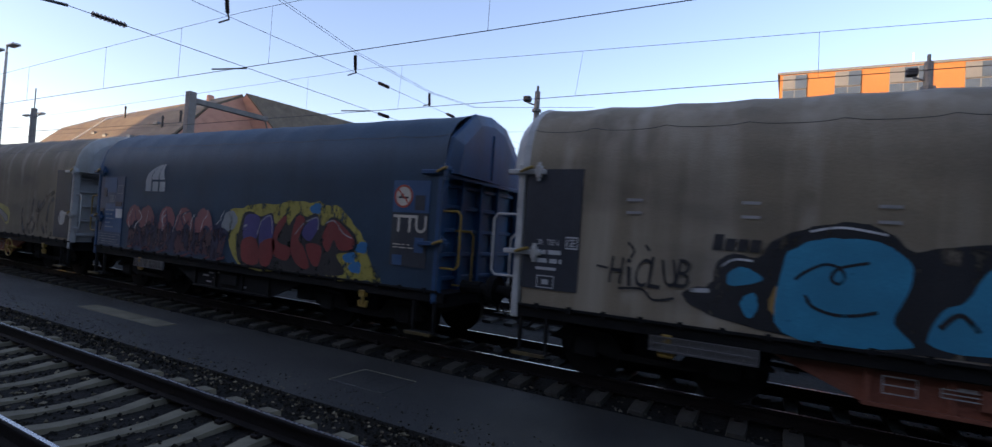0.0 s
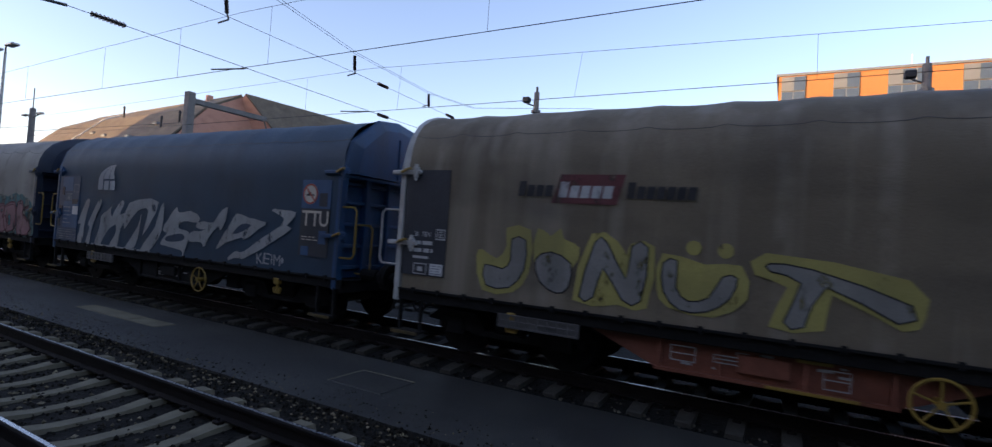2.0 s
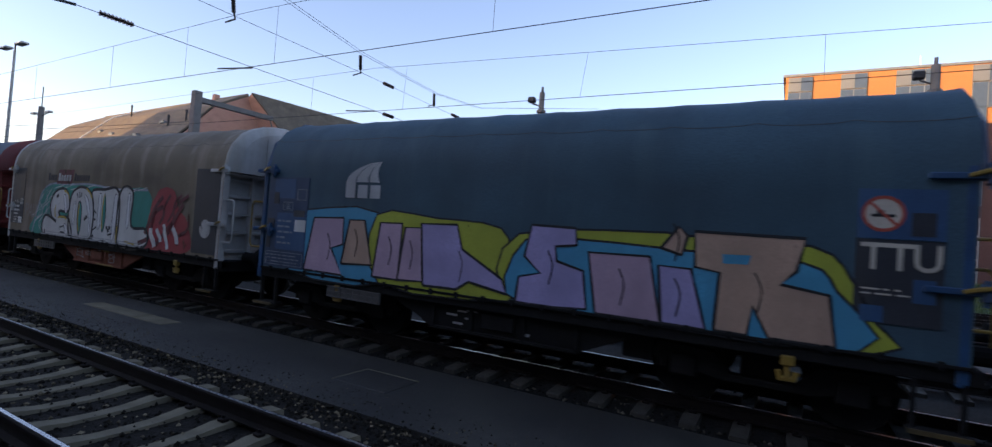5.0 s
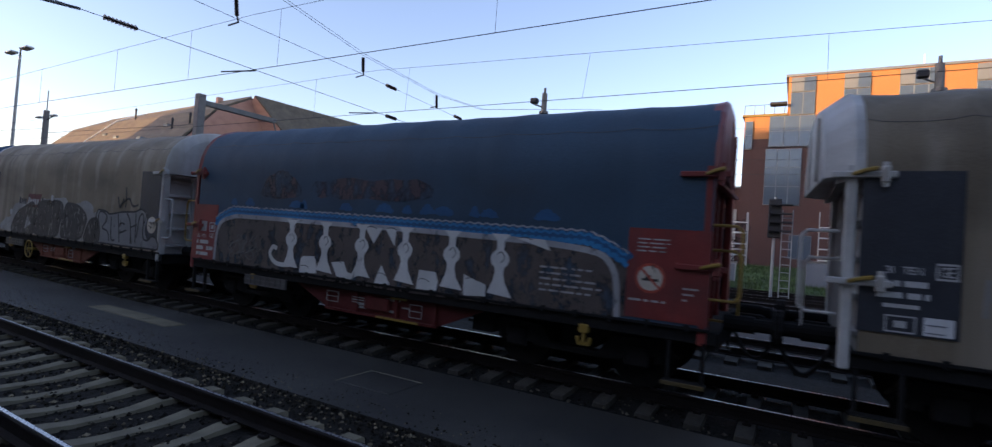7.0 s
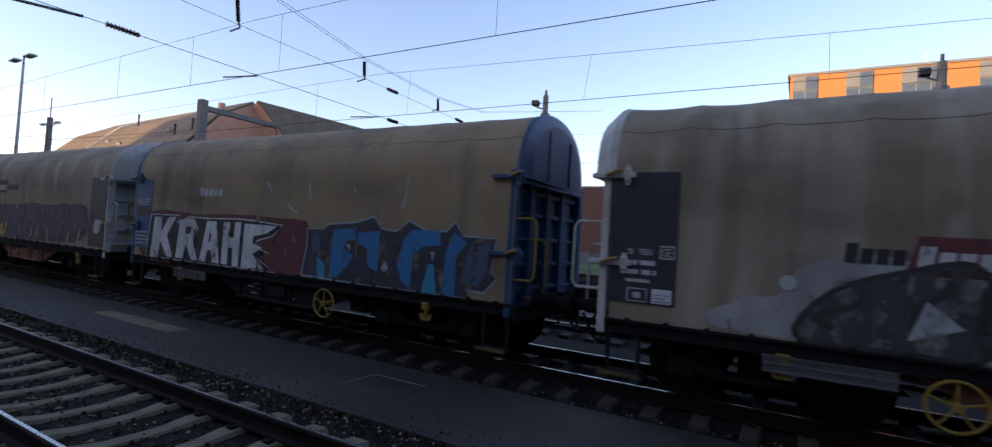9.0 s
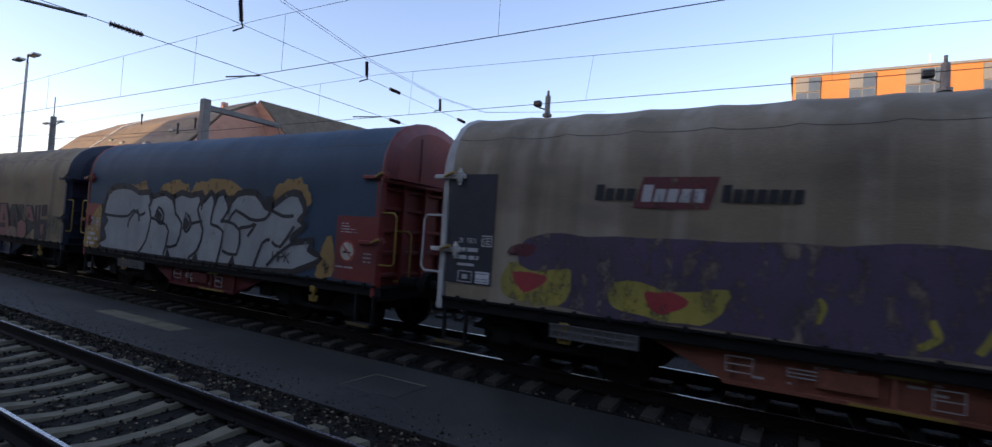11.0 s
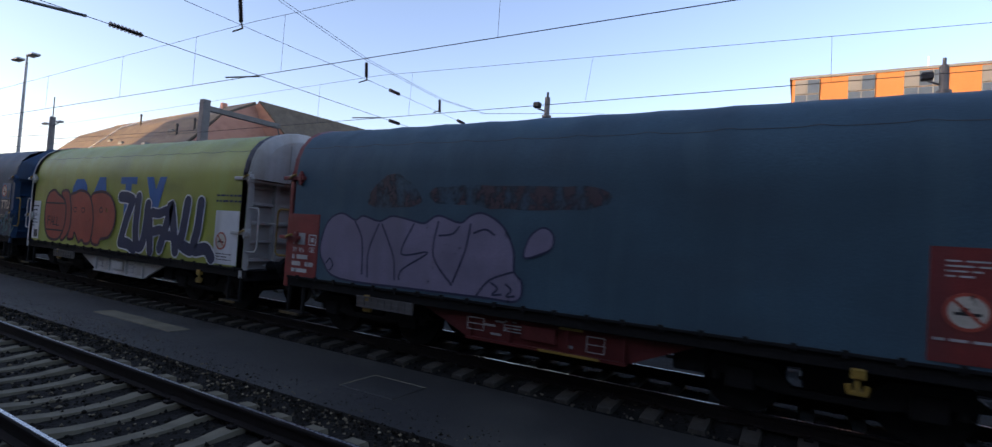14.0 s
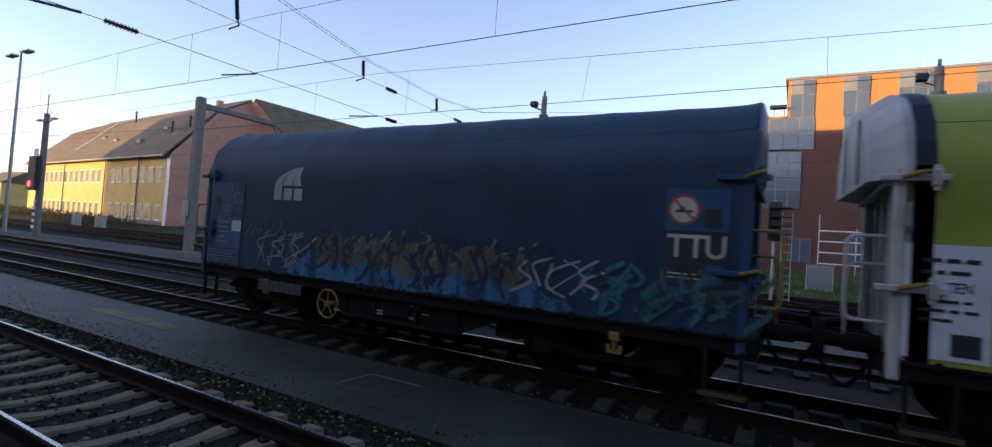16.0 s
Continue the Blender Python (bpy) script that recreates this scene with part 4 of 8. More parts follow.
def sill_strip_mesh(x0, x1, z):
    return mesh("sill_strip", box(B(), x0, x1, -1.372, -1.362, z, z + 0.035, 0.003), M["yellow"])

SHARED = {}
def shared(key, make, *a):
    if (key, *[str(x.name) if hasattr(x, "name") else x for x in a]) not in SHARED:
        SHARED[(key, *[str(x.name) if hasattr(x, "name") else x for x in a])] = make(*a)
    return SHARED[(key, *[str(x.name) if hasattr(x, "name") else x for x in a])]

def underframe_mesh(belly):
    bm = B()
    for s in (-1, 1):
        box(bm, -LEN, 0, s * 1.36 - 0.07, s * 1.36 + 0.07, 0.80, 0.955, 0.01)
    box(bm, -LEN, 0, -0.3, 0.3, 0.72, 0.94)
    box(bm, -LEN, 0, -1.4, 1.4, 0.9, 0.955)
    for x in (-0.1, -LEN + 0.1):
        box(bm, x - 0.1, x + 0.1, -1.4, 1.4, 0.74, 0.92)
    return mesh("underframe", bm, M["under"])

def belly_mesh(material):
    bm = B()
    for y in (-1.30,):
        prism(bm, [(-7.55, 0.80), (-6.65, 0.42), (-4.15, 0.42), (-3.25, 0.80)], "y", y, y + 0.06)
        for x in (-6.6, -5.9, -5.0, -4.2):
            box(bm, x - 0.03, x + 0.03, y - 0.05, y, 0.44, 0.8)
        box(bm, -6.65, -4.15, y - 0.06, y + 0.06, 0.40, 0.44)
    box(bm, -5.7, -5.15, -1.36, -1.3, 0.52, 0.74, 0.01)
    return mesh("side_sill", bm, material)

def bogie_frame_mesh():
    bm = B()
    for s in (-1, 1):
        y = s * 1.0
        prism(bm, [(-1.45, 0.52), (-1.2, 0.72), (-0.55, 0.68), (-0.35, 0.44), (0.35, 0.44), (0.55, 0.68), (1.2, 0.72), (1.45, 0.52), (1.15, 0.50), (0.5, 0.36), (-0.5, 0.36), (-1.15, 0.50)], "y", y - 0.09, y + 0.09)
        for x in (-0.9, 0.9):
            box(bm, x - 0.17, x + 0.17, y - 0.14, y + 0.14, 0.32, 0.62, 0.03)
            for d in (-0.28, 0.28):
                rod(bm, (x + d, y, 0.40), (x + d, y, 0.62), 0.085, 8)
    box(bm, -0.25, 0.25, -1.0, 1.0, 0.42, 0.74, 0.03)
    return mesh("bogie_frame", bm, M["under"])

def wheelset_mesh():
    bm = B()
    rod(bm, (0, -1.0, 0), (0, 1.0, 0), 0.08, 8)
    for s in (-1, 1):
        y = s * 0.7525
        rod(bm, (0, y - 0.065, 0), (0, y + 0.065, 0), 0.46, 28)
        rod(bm, (0, y - s * 0.065 - 0.012, 0), (0, y - s * 0.065 + 0.012, 0), 0.49, 28)
        rod(bm, (0, y + s * 0.07, 0), (0, y + s * 0.16, 0), 0.13, 10)
        for k in range(4):
            a = k * math.pi / 2
            box(bm, 0.24 * math.cos(a) - 0.03, 0.24 * math.cos(a) + 0.03, y + s * 0.066, y + s * 0.085, 0.24 * math.sin(a) - 0.03, 0.24 * math.sin(a) + 0.03)
    return mesh("wheelset", bm, M["under"])

def buffer_mesh():
    bm = B()
    rod(bm, (0.0, 0, 0), (0.36, 0, 0), 0.11, 12)
    rod(bm, (0.30, 0, 0), (0.54, 0, 0), 0.085, 12)
    rod(bm, (0.54, 0, 0), (0.60, 0, 0), 0.23, 16)
    return mesh("buffer", bm, M["under"], smooth=False)

def hook_mesh():
    """Yellow shunting hook under the sole bar."""
    bm = B()
    box(bm, -0.07, 0.07, -0.05, 0.05, -0.02, 0.10, 0.015)
    rod(bm, (0, 0, 0.0), (0, 0, -0.16), 0.03, 8)
    bar(bm, [(-0.09, 0, -0.08), (-0.07, 0, -0.17), (0.07, 0, -0.17), (0.09, 0, -0.08)], 0.03)
    return mesh("rope_hook", bm, M["yellow"])

def handle_mesh(material):
    """Bent tubular grab rail on an end corner."""
    bm = B()
    bar(bm, [(0.0, 0, 2.25), (0.30, 0, 2.25), (0.36, 0, 2.18), (0.36, 0, 1.42), (0.30, 0, 1.35), (0.0, 0, 1.35)], 0.018)
    return mesh("grab_rail", bm, material)

def handwheel_mesh(material):
    bm = B()
    n = 20
    pts = [(0.25 * math.cos(i * 2 * math.pi / n), 0, 0.25 * math.sin(i * 2 * math.pi / n)) for i in range(n + 1)]
    bar(bm, pts, 0.017, 6)
    for i in range(5):
        a = i * 2 * math.pi / 5 + 0.3
        rod(bm, (0, 0, 0), (0.24 * math.cos(a), 0, 0.24 * math.sin(a)), 0.012, 6)
    rod(bm, (0, -0.04, 0), (0, 0.3, 0), 0.045, 8)
    return mesh("handwheel", bm, material)

def latch_mesh(material):
    """Locking arm that reaches round the hood's corner."""
    bm = B()
    box(bm, -0.42, 0.16, -0.05, 0.03, -0.035, 0.035, 0.01)
    box(bm, 0.02, 0.10, -0.07, 0.06, -0.09, 0.09, 0.015)
    rod(bm, (0.06, -0.03, -0.13), (0.06, -0.03, 0.13), 0.03, 8)
    return mesh("latch", bm, material)

def lever_mesh():
    bm = B()
    bar(bm, [(-0.02, -0.02, 0.02), (0.10, -0.06, 0.06), (0.20, -0.07, 0.08)], 0.024, 6)
    return mesh("locking_lever", bm, M["yellow"])

def step_mesh():
    bm = B()
    for x in (-0.2, 0.2):
        box(bm, x - 0.02, x + 0.02, -0.03, 0.03, -0.5, 0.0)
    box(bm, -0.24, 0.24, -0.14, 0.06, -0.52, -0.49)
    return mesh("step", bm, M["under"])

def tread_mesh():
    return mesh("step_edge", box(B(), -0.25, 0.25, -0.16, -0.13, -0.53, -0.485), M["worn_yellow"])

def rack_mesh(material):
    """Grey grille panel on the sole bar."""
    bm = B()
    box(bm, -0.62, 0.62, -0.01, 0.01, -0.085, 0.085)
    for i in range(9):
        x = -0.6 + i * 0.15
        box(bm, x - 0.012, x + 0.012, -0.03, 0.0, -0.09, 0.09)
    for z in (-0.085, 0.0, 0.085):
        box(bm, -0.62, 0.62, -0.03, 0.0, z - 0.01, z + 0.01)
    return mesh("label_grille", bm, material)

def hose_mesh():
    bm = B()
    pts = [(0.62 * (i / 12), 0, -0.42 * math.sin(math.pi * i / 12)) for i in range(13)]
    bar(bm, [(x, 0, z) for x, _, z in pts], 0.026, 6)
    return mesh("brake_hose", bm, M["rubber"])

def coupling_mesh():
    bm = B()
    box(bm, 0.0, 0.42, -0.06, 0.06, -0.07, 0.05, 0.02)
    bar(bm, [(0.35, -0.08, 0.0), (0.62, -0.08, -0.06), (0.62, 0.08, -0.06), (0.35, 0.08, 0.0)], 0.03)
    return mesh("screw_coupling", bm, M["under"])

# ---- marks and paint on the wagon sides ----
GLYPHS = {}
def glyph(ch, fat):
    if (ch, fat) not in GLYPHS:
        cu = bpy.data.curves.new("letter", "FONT")
        cu.body, cu.size, cu.offset, cu.resolution_u = ch, 1.0, fat, 3
        ob = bpy.data.objects.new("letter", cu)
        me = bpy.data.meshes.new_from_object(ob)
        vs = [tuple(v.co[:2]) for v in me.vertices]
        fs = [tuple(p.vertices) for p in me.polygons]
        bpy.data.objects.remove(ob)
        bpy.data.curves.remove(cu)
        bpy.data.meshes.remove(me)
        GLYPHS[(ch, fat)] = (vs, fs)
    return GLYPHS[(ch, fat)]

def letters(word, x0, x1, z0, z1, fat=0.0, seed=0, wild=0.0, lean=0.0, gap=0.04, off=0.004):
    """A word laid flat on the camera side of a wagon, each letter stretched to its share of the width."""
    bm = B()
    rng = random.Random(seed)
    shares = [0.5 if c in "I1!.,-'" else 1.0 for c in word]
    total = sum(shares)
    x = x0
    for c, sh in zip(word, shares):
        w = (x1 - x0) * sh / total
        if c != " ":
            vs0, _ = glyph(c, 0.0)
            lo = [min(v[i] for v in vs0) for i in (0, 1)]
            hi = [max(v[i] for v in vs0) for i in (0, 1)]
            vs, fs = glyph(c, fat)
            a = rng.uniform(-1, 1) * wild
            sz, dz = 1 + rng.uniform(-0.25, 0.25) * wild, rng.uniform(-0.12, 0.12) * wild * (z1 - z0)
            cw, chh = max(hi[0] - lo[0], 0.15), max(hi[1] - lo[1], 0.2)
            sx, sy = w * (1 - gap) / cw, (z1 - z0) * sz / chh
            if cw == 0.15:
                sx = min(sx, sy)
            made = []
            for px, py in vs:
                u, v = (px - (lo[0] + hi[0]) / 2) * sx, (py - (lo[1] + hi[1]) / 2) * sy
                u, v = u * math.cos(0.35 * a) - v * math.sin(0.35 * a) + lean * v, u * math.sin(0.35 * a) * 0.6 + v
                made.append(bm.verts.new((x + w / 2 + u, -HALF - off, (z0 + z1) / 2 + dz + v)))
            for f in fs:
                try:
                    bm.faces.new([made[i] for i in f])
                except ValueError:
                    pass
        x += w
    return bm

def blob(pts, off=0.004, rough=0.05, seed=0, sub=5):
    """A patch of sprayed paint with an uneven edge, from a few outline points in (x, z)."""
    rng = random.Random(seed)
    n = len(pts)
    out = []
    for i in range(n):
        p0, p1, p2, p3 = [Vector(pts[(i + k) % n]) for k in (-1, 0, 1, 2)]
        for s in range(sub):
            t = s / sub
            q = 0.5 * ((2 * p1) + (p2 - p0) * t + (2 * p0 - 5 * p1 + 4 * p2 - p3) * t * t + (3 * p1 - p0 - 3 * p2 + p3) * t ** 3)
            out.append((q.x + rng.uniform(-rough, rough), q.y + rng.uniform(-rough, rough)))
    bm = B()
    vs = [bm.verts.new((x, -HALF - off, z)) for x, z in out]
    f = bm.faces.new(vs)
    f.normal_update()
    bmesh.ops.triangulate(bm, faces=[f], ngon_method="EAR_CLIP")
    return bm

def stroke(bm, pts, w, off=0.01, closed=False, sub=5):
    """A painted line with round ends."""
    pts = [Vector(p) for p in pts]
    n = len(pts)
    path = []
    for i in range(n if closed else n - 1):
        g = lambda k: pts[k % n] if closed else pts[max(0, min(n - 1, k))]
        p0, p1, p2, p3 = g(i - 1), g(i), g(i + 1), g(i + 2)
        for s in range(sub):
            t = s / sub
            path.append(0.5 * ((2 * p1) + (p2 - p0) * t + (2 * p0 - 5 * p1 + 4 * p2 - p3) * t * t + (3 * p1 - p0 - 3 * p2 + p3) * t ** 3))
    path.append(pts[0] if closed else pts[-1])
    prev = None
    for i, q in enumerate(path):
        d = (path[min(i + 1, len(path) - 1)] - path[max(i - 1, 0)])
        d = d.normalized() if d.length > 1e-6 else Vector((1, 0))
        nn = Vector((-d.y, d.x)) * w / 2
        cur = (bm.verts.new((q.x + nn.x, -HALF - off, q.y + nn.y)), bm.verts.new((q.x - nn.x, -HALF - off, q.y - nn.y)))
        if prev:
            bm.faces.new((prev[0], prev[1], cur[1], cur[0]))
        prev = cur
    return bm

def plate(x0, x1, z0, z1, thick=0.008, off=0.0):
    return box(B(), x0, x1, -HALF - off - thick, -HALF - off + 0.004, z0, z1)

def bars(rows, off=0.012):
    bm = B()
    for x0, x1, z0, z1 in rows:
        box(bm, x0, x1, -HALF - off - 0.002, -HALF - off, z0, z1)
    return bm

def disc(x, z, r, off=0.012, inner=0.0, n=28):
    bm = B()
    c = [(math.cos(2 * math.pi * i / n), math.sin(2 * math.pi * i / n)) for i in range(n)]
    o = [bm.verts.new((x + a * r, -HALF - off, z + b * r)) for a, b in c]
    if inner:
        q = [bm.verts.new((x + a * inner, -HALF - off, z + b * inner)) for a, b in c]
        for i in range(n):
            j = (i + 1) % n
            bm.faces.new((o[i], o[j], q[j], q[i]))
    else:
        bm.faces.new(o)
    return bm

def wagon(k, tarp, end, style, label, belly="under", wheel=None, wheel_mat="yellow", latch="yellow"):
    w = thing("freight_wagon", label, "freight wagon", "wagons of the freight train")
    E, T = M[end], M[tarp]
    GR = M["yellow"] if end != "end_white" else E
    part("tarpaulin", shared("hood", hood_mesh, style, T, k % 3), None, w, "hooped tarpaulin hood")
    part("hem_rail", shared("hem", hem_mesh), None, w, "dark hem rail")
    uf = part("underframe", shared("under", underframe_mesh, 0), None, w, "black steel underframe")
    part("side_sill", shared("belly", belly_mesh, M[belly]), None, w, "fish-bellied side sill")
    part("side_sill", shared("belly", belly_mesh, M[belly]), None, w, "fish-bellied side sill", pose(-LEN, 0, 0, 0, 0, 180))
    for x, flip in ((0.0, 1), (-LEN, -1)):
        m = Matrix.Translation((x, 0, 0)) @ (Matrix.Identity(4) if flip > 0 else pose(0, 0, 0, 0, 0, 180))
        inset = Matrix.Translation((-0.2 if flip > 0 else 0, 0, 0))
        e = part("end_wall", shared("endf", end_wall_mesh, E), None, w, "ribbed steel end wall", inset @ m)
        for y in (-0.62, 0.0, 0.62):
            part("stanchion", shared("stan", stanchion_mesh, E), None, e, "", pose(0, y, 0))
        for z in (1.15, 1.55, 1.95, 2.35, 2.7):
            part("rib", shared("rib", rib_mesh, E), None, e, "", pose(0, 0, z))
        part("end_plate", shared("endp", end_plate_mesh, E, 0.05 if flip > 0 else 0.24, end == "end_blue" and tarp != "tarp_olive"), None, e, "arched sheet-steel top plate")
        part("ledge", shared("ledge", ledge_mesh, E), None, e)
        for s in (-1, 1):
            part("corner_post", shared("post", post_mesh, E), None, e, "", pose(0.06 if flip > 0 and s < 0 else 0, s * 1.37, 0))
            part("buffer", shared("buffer", buffer_mesh), None, uf, "", m @ pose(0.0, s * 0.875, 1.05))
            part("step", shared("step", step_mesh), None, uf, "", m @ pose(-0.35, s * 1.42, 0.82))
            part("step_edge", shared("tread", tread_mesh), None, uf, "yellow step edge", m @ pose(-0.35, s * 1.42 + (0 if s < 0 else 0.29), 0.82))
        part("grab_rail", shared("handle", handle_mesh, GR), None, e, "bent tubular grab rail", pose(0.05, -1.38 * flip, 0))
        part("grab_rail", shared("handle", handle_mesh, GR), None, e, "bent tubular grab rail", pose(0.0, -0.9 * flip, -0.3))
        part("screw_coupling", shared("coupling", coupling_mesh), None, uf, "", m @ pose(0, 0, 1.05))
        part("brake_hose", shared("hose", hose_mesh), None, uf, "", m @ pose(0, 0.32, 0.86))
        for z in (2.86, 1.72):
            part("latch", shared("latch", latch_mesh, E), None, w, "", Matrix.Translation((x + (-0.1 if flip > 0 else 0.26), -HALF - 0.01, z)))
            part("locking_lever", shared("lever", lever_mesh), None, w, "yellow locking lever", Matrix.Translation((x - (0.2 if flip > 0 else -0.05), -HALF - 0.03, z - 0.02)))
    for x in (-1.915, -LEN + 1.915):
        b = part("bogie", shared("bogie", bogie_frame_mesh), None, w, "black two-axle bogie", pose(x, 0, 0))
        for d in (-0.9, 0.9):
            SPIN.append(part("wheelset", shared("wheelset", wheelset_mesh), None, b, "", pose(d, 0, 0.46)))
        part("rope_hook", shared("hook", hook_mesh), None, w, "yellow rope hook", pose(x + 0.25, -1.40, 0.74))
    part("label_grille", shared("rack", rack_mesh, M["steel"]), None, w, "grey label grille", pose(-8.25, -1.44, 0.72))
    part("brake_tank", shared("tank", tank_mesh), None, w, "black brake air tank")
    part("brake_lever", shared("brake", brake_rod_mesh), None, w, "brake rigging")
    tagged(part("small_print", shared("bellyprint", belly_print_mesh, k % 4), None, w, "small white stencilled print"), kind="stuff")
    if belly in ("rust", "sill_red", "end_white"):
        tagged(part("frame_mark", shared("sillmark", sill_mark_mesh, k % 3), None, w, "white framed data marks"), kind="stuff")
    if belly in ("rust", "sill_red"):
        part("sill_strip", shared("strip", sill_strip_mesh, -5.1, -4.75, 0.755), None, w, "yellow jacking mark")
        part("sill_strip", shared("strip", sill_strip_mesh, -5.4, -4.5, 0.402), None, w, "yellow jacking mark")
    if tarp == "tarp_lime":
        part("hoop_trim", shared("trim", hoop_trim_mesh, M["end_dark"]), None, w, "dark band round the hood's end")
        part("hoop_trim", shared("trim", hoop_trim_mesh, M["end_dark"]), None, w, "dark band round the hood's end", pose(-LEN - 0.13, 0, 0, 0, 0, 180))
    if wheel is not None:
        part("handwheel", shared("hw", handwheel_mesh, M[wheel_mat]), None, w, "spoked parking brake handwheel", pose(wheel, -1.46, 0.57))
    WAGONS.append((k, w))
    return w

SPIN, WAGONS = [], []
RCA = "freight wagon, dirty brown tarpaulin hood with graffiti, %s ends"
W = [
    wagon(0, "tarp_brown", "end_white", "soft", RCA % "white", "rust"),
    wagon(1, "tarp_navy", "end_blue", "smooth", "freight wagon, navy tarpaulin hood, blue ends, red graffiti"),
    wagon(2, "tarp_umber", "end_white", "soft", RCA % "white", "rust", -3.85, "yellow"),
    wagon(3, "tarp_navy", "end_blue", "smooth", "freight wagon with a navy tarpaulin hood and big silver graffiti", "under", -4.07),
    wagon(4, "tarp_grey", "end_dark", "ribbed", "freight wagon with a grey tarpaulin hood, black and pink graffiti", "under", -3.76),
    wagon(5, "tarp_slate", "end_blue", "smooth", "freight wagon with a navy tarpaulin hood and pastel graffiti"),
    wagon(6, "tarp_umber", "end_white", "soft", RCA % "white", "rust"),
    wagon(7, "tarp_dusty", "end_red", "smooth", "freight wagon, navy tarpaulin hood, red ends, framed graffiti", "sill_red"),
    wagon(8, "tarp_brown", "end_white", "soft", RCA % "white", "rust", -7.17),
    wagon(9, "tarp_olive", "end_blue", "smooth", RCA % "blue", "under", -3.94),
    wagon(10, "tarp_brown", "end_white", "soft", RCA % "white", "rust"),
    wagon(11, "tarp_dusty", "end_red", "smooth", "freight wagon with a navy tarpaulin hood, red ends and silver graffiti", "sill_red"),
    wagon(12, "tarp_olive", "end_dark", "ribbed", RCA % "dark blue", "end_dark", -7.08, "galv"),
    wagon(13, "tarp_slate", "end_red", "smooth", "freight wagon with a slate-blue tarpaulin hood, red ends and lilac graffiti", "sill_red"),
    wagon(14, "tarp_lime", "end_white", "smooth", "freight wagon with a lime green tarpaulin hood and white ends", "end_white"),
    wagon(15, "tarp_navy", "end_blue", "smooth", "last freight wagon, navy tarpaulin hood with turquoise graffiti", "under", -6.9),
]

# ---- what is printed and sprayed on each wagon ----
PB, PW = paint("printed_black", (0.018, 0.018, 0.02), 0.2), paint("printed_white", (0.46, 0.46, 0.44), 0.3)
SPRAY_BLACK = paint("spray_black", (0.012, 0.012, 0.014), 0.3)
SPRAY_WHITE = paint("spray_white", (0.60, 0.60, 0.58), 0.35)
SPRAY_SILVER = paint("spray_silver", (0.36, 0.36, 0.36), 0.35)
LOGO_RED = paint("printed_maroon", (0.13, 0.03, 0.03), 0.3)
SIGN_RED = paint("sign_red", (0.42, 0.07, 0.04), 0.2)
CREAM = paint("sign_cream", (0.55, 0.50, 0.40), 0.2)

def small_print(w, x0, x1, z0, z1, rows, material, seed, off=0.012):
    """Lines of writing too small to read, as bars."""
    rng = random.Random(seed)
    out = []
    step = (z1 - z0) / rows
    for r in range(rows):
        x = x0
        while x < x1 - 0.04:
            b = min(x1, x + rng.uniform(0.05, 0.22))
            out.append((x, b, z0 + r * step + step * 0.28, z0 + r * step + step * 0.62))
            x = b + 0.035
        if rng.random() < 0.3:
            out.pop()
    return tagged(part("small_print", bars(out, off), material, w, "rows of small lettering"), kind="stuff")

def block_row(x0, x1, z0, z1, n, lean=0.0):
    """A maker's word as plain blocks, one for each letter."""
    bm = B()
    s = (x1 - x0) / n
    for i in range(n):
        a, b = x0 + i * s, x0 + (i + 0.8) * s
        h = z1 if i == 0 else z0 + (z1 - z0) * 0.76
        bm.faces.new([bm.verts.new((x, -HALF - 0.012, z)) for x, z in ((a, z0), (b, z0), (b + lean, h), (a + lean, h))])
    return bm

def maker_mark(w, x, z, fade=False):
    tagged(part("maker_mark", block_row(x - 1.02, x - 0.47, z - 0.11, z + 0.10, 4, 0.02), PB, w, "dark faded block lettering"), kind="stuff")
    tagged(part("maker_mark", cut([(x - 0.50, z - 0.20), (x + 0.42, z - 0.20), (x + 0.53, z + 0.20), (x - 0.38, z + 0.20)], 0.008), LOGO_RED, w, "maroon name field"), kind="stuff")
    tagged(part("maker_mark", block_row(x - 0.40, x + 0.38, z - 0.12, z + 0.10, 5, 0.03), PW, w, "white block lettering"), kind="stuff")
    tagged(part("maker_mark", block_row(x + 0.55, x + 1.42, z - 0.11, z + 0.10, 7, 0.02), PB, w, "dark faded block lettering"), kind="stuff")

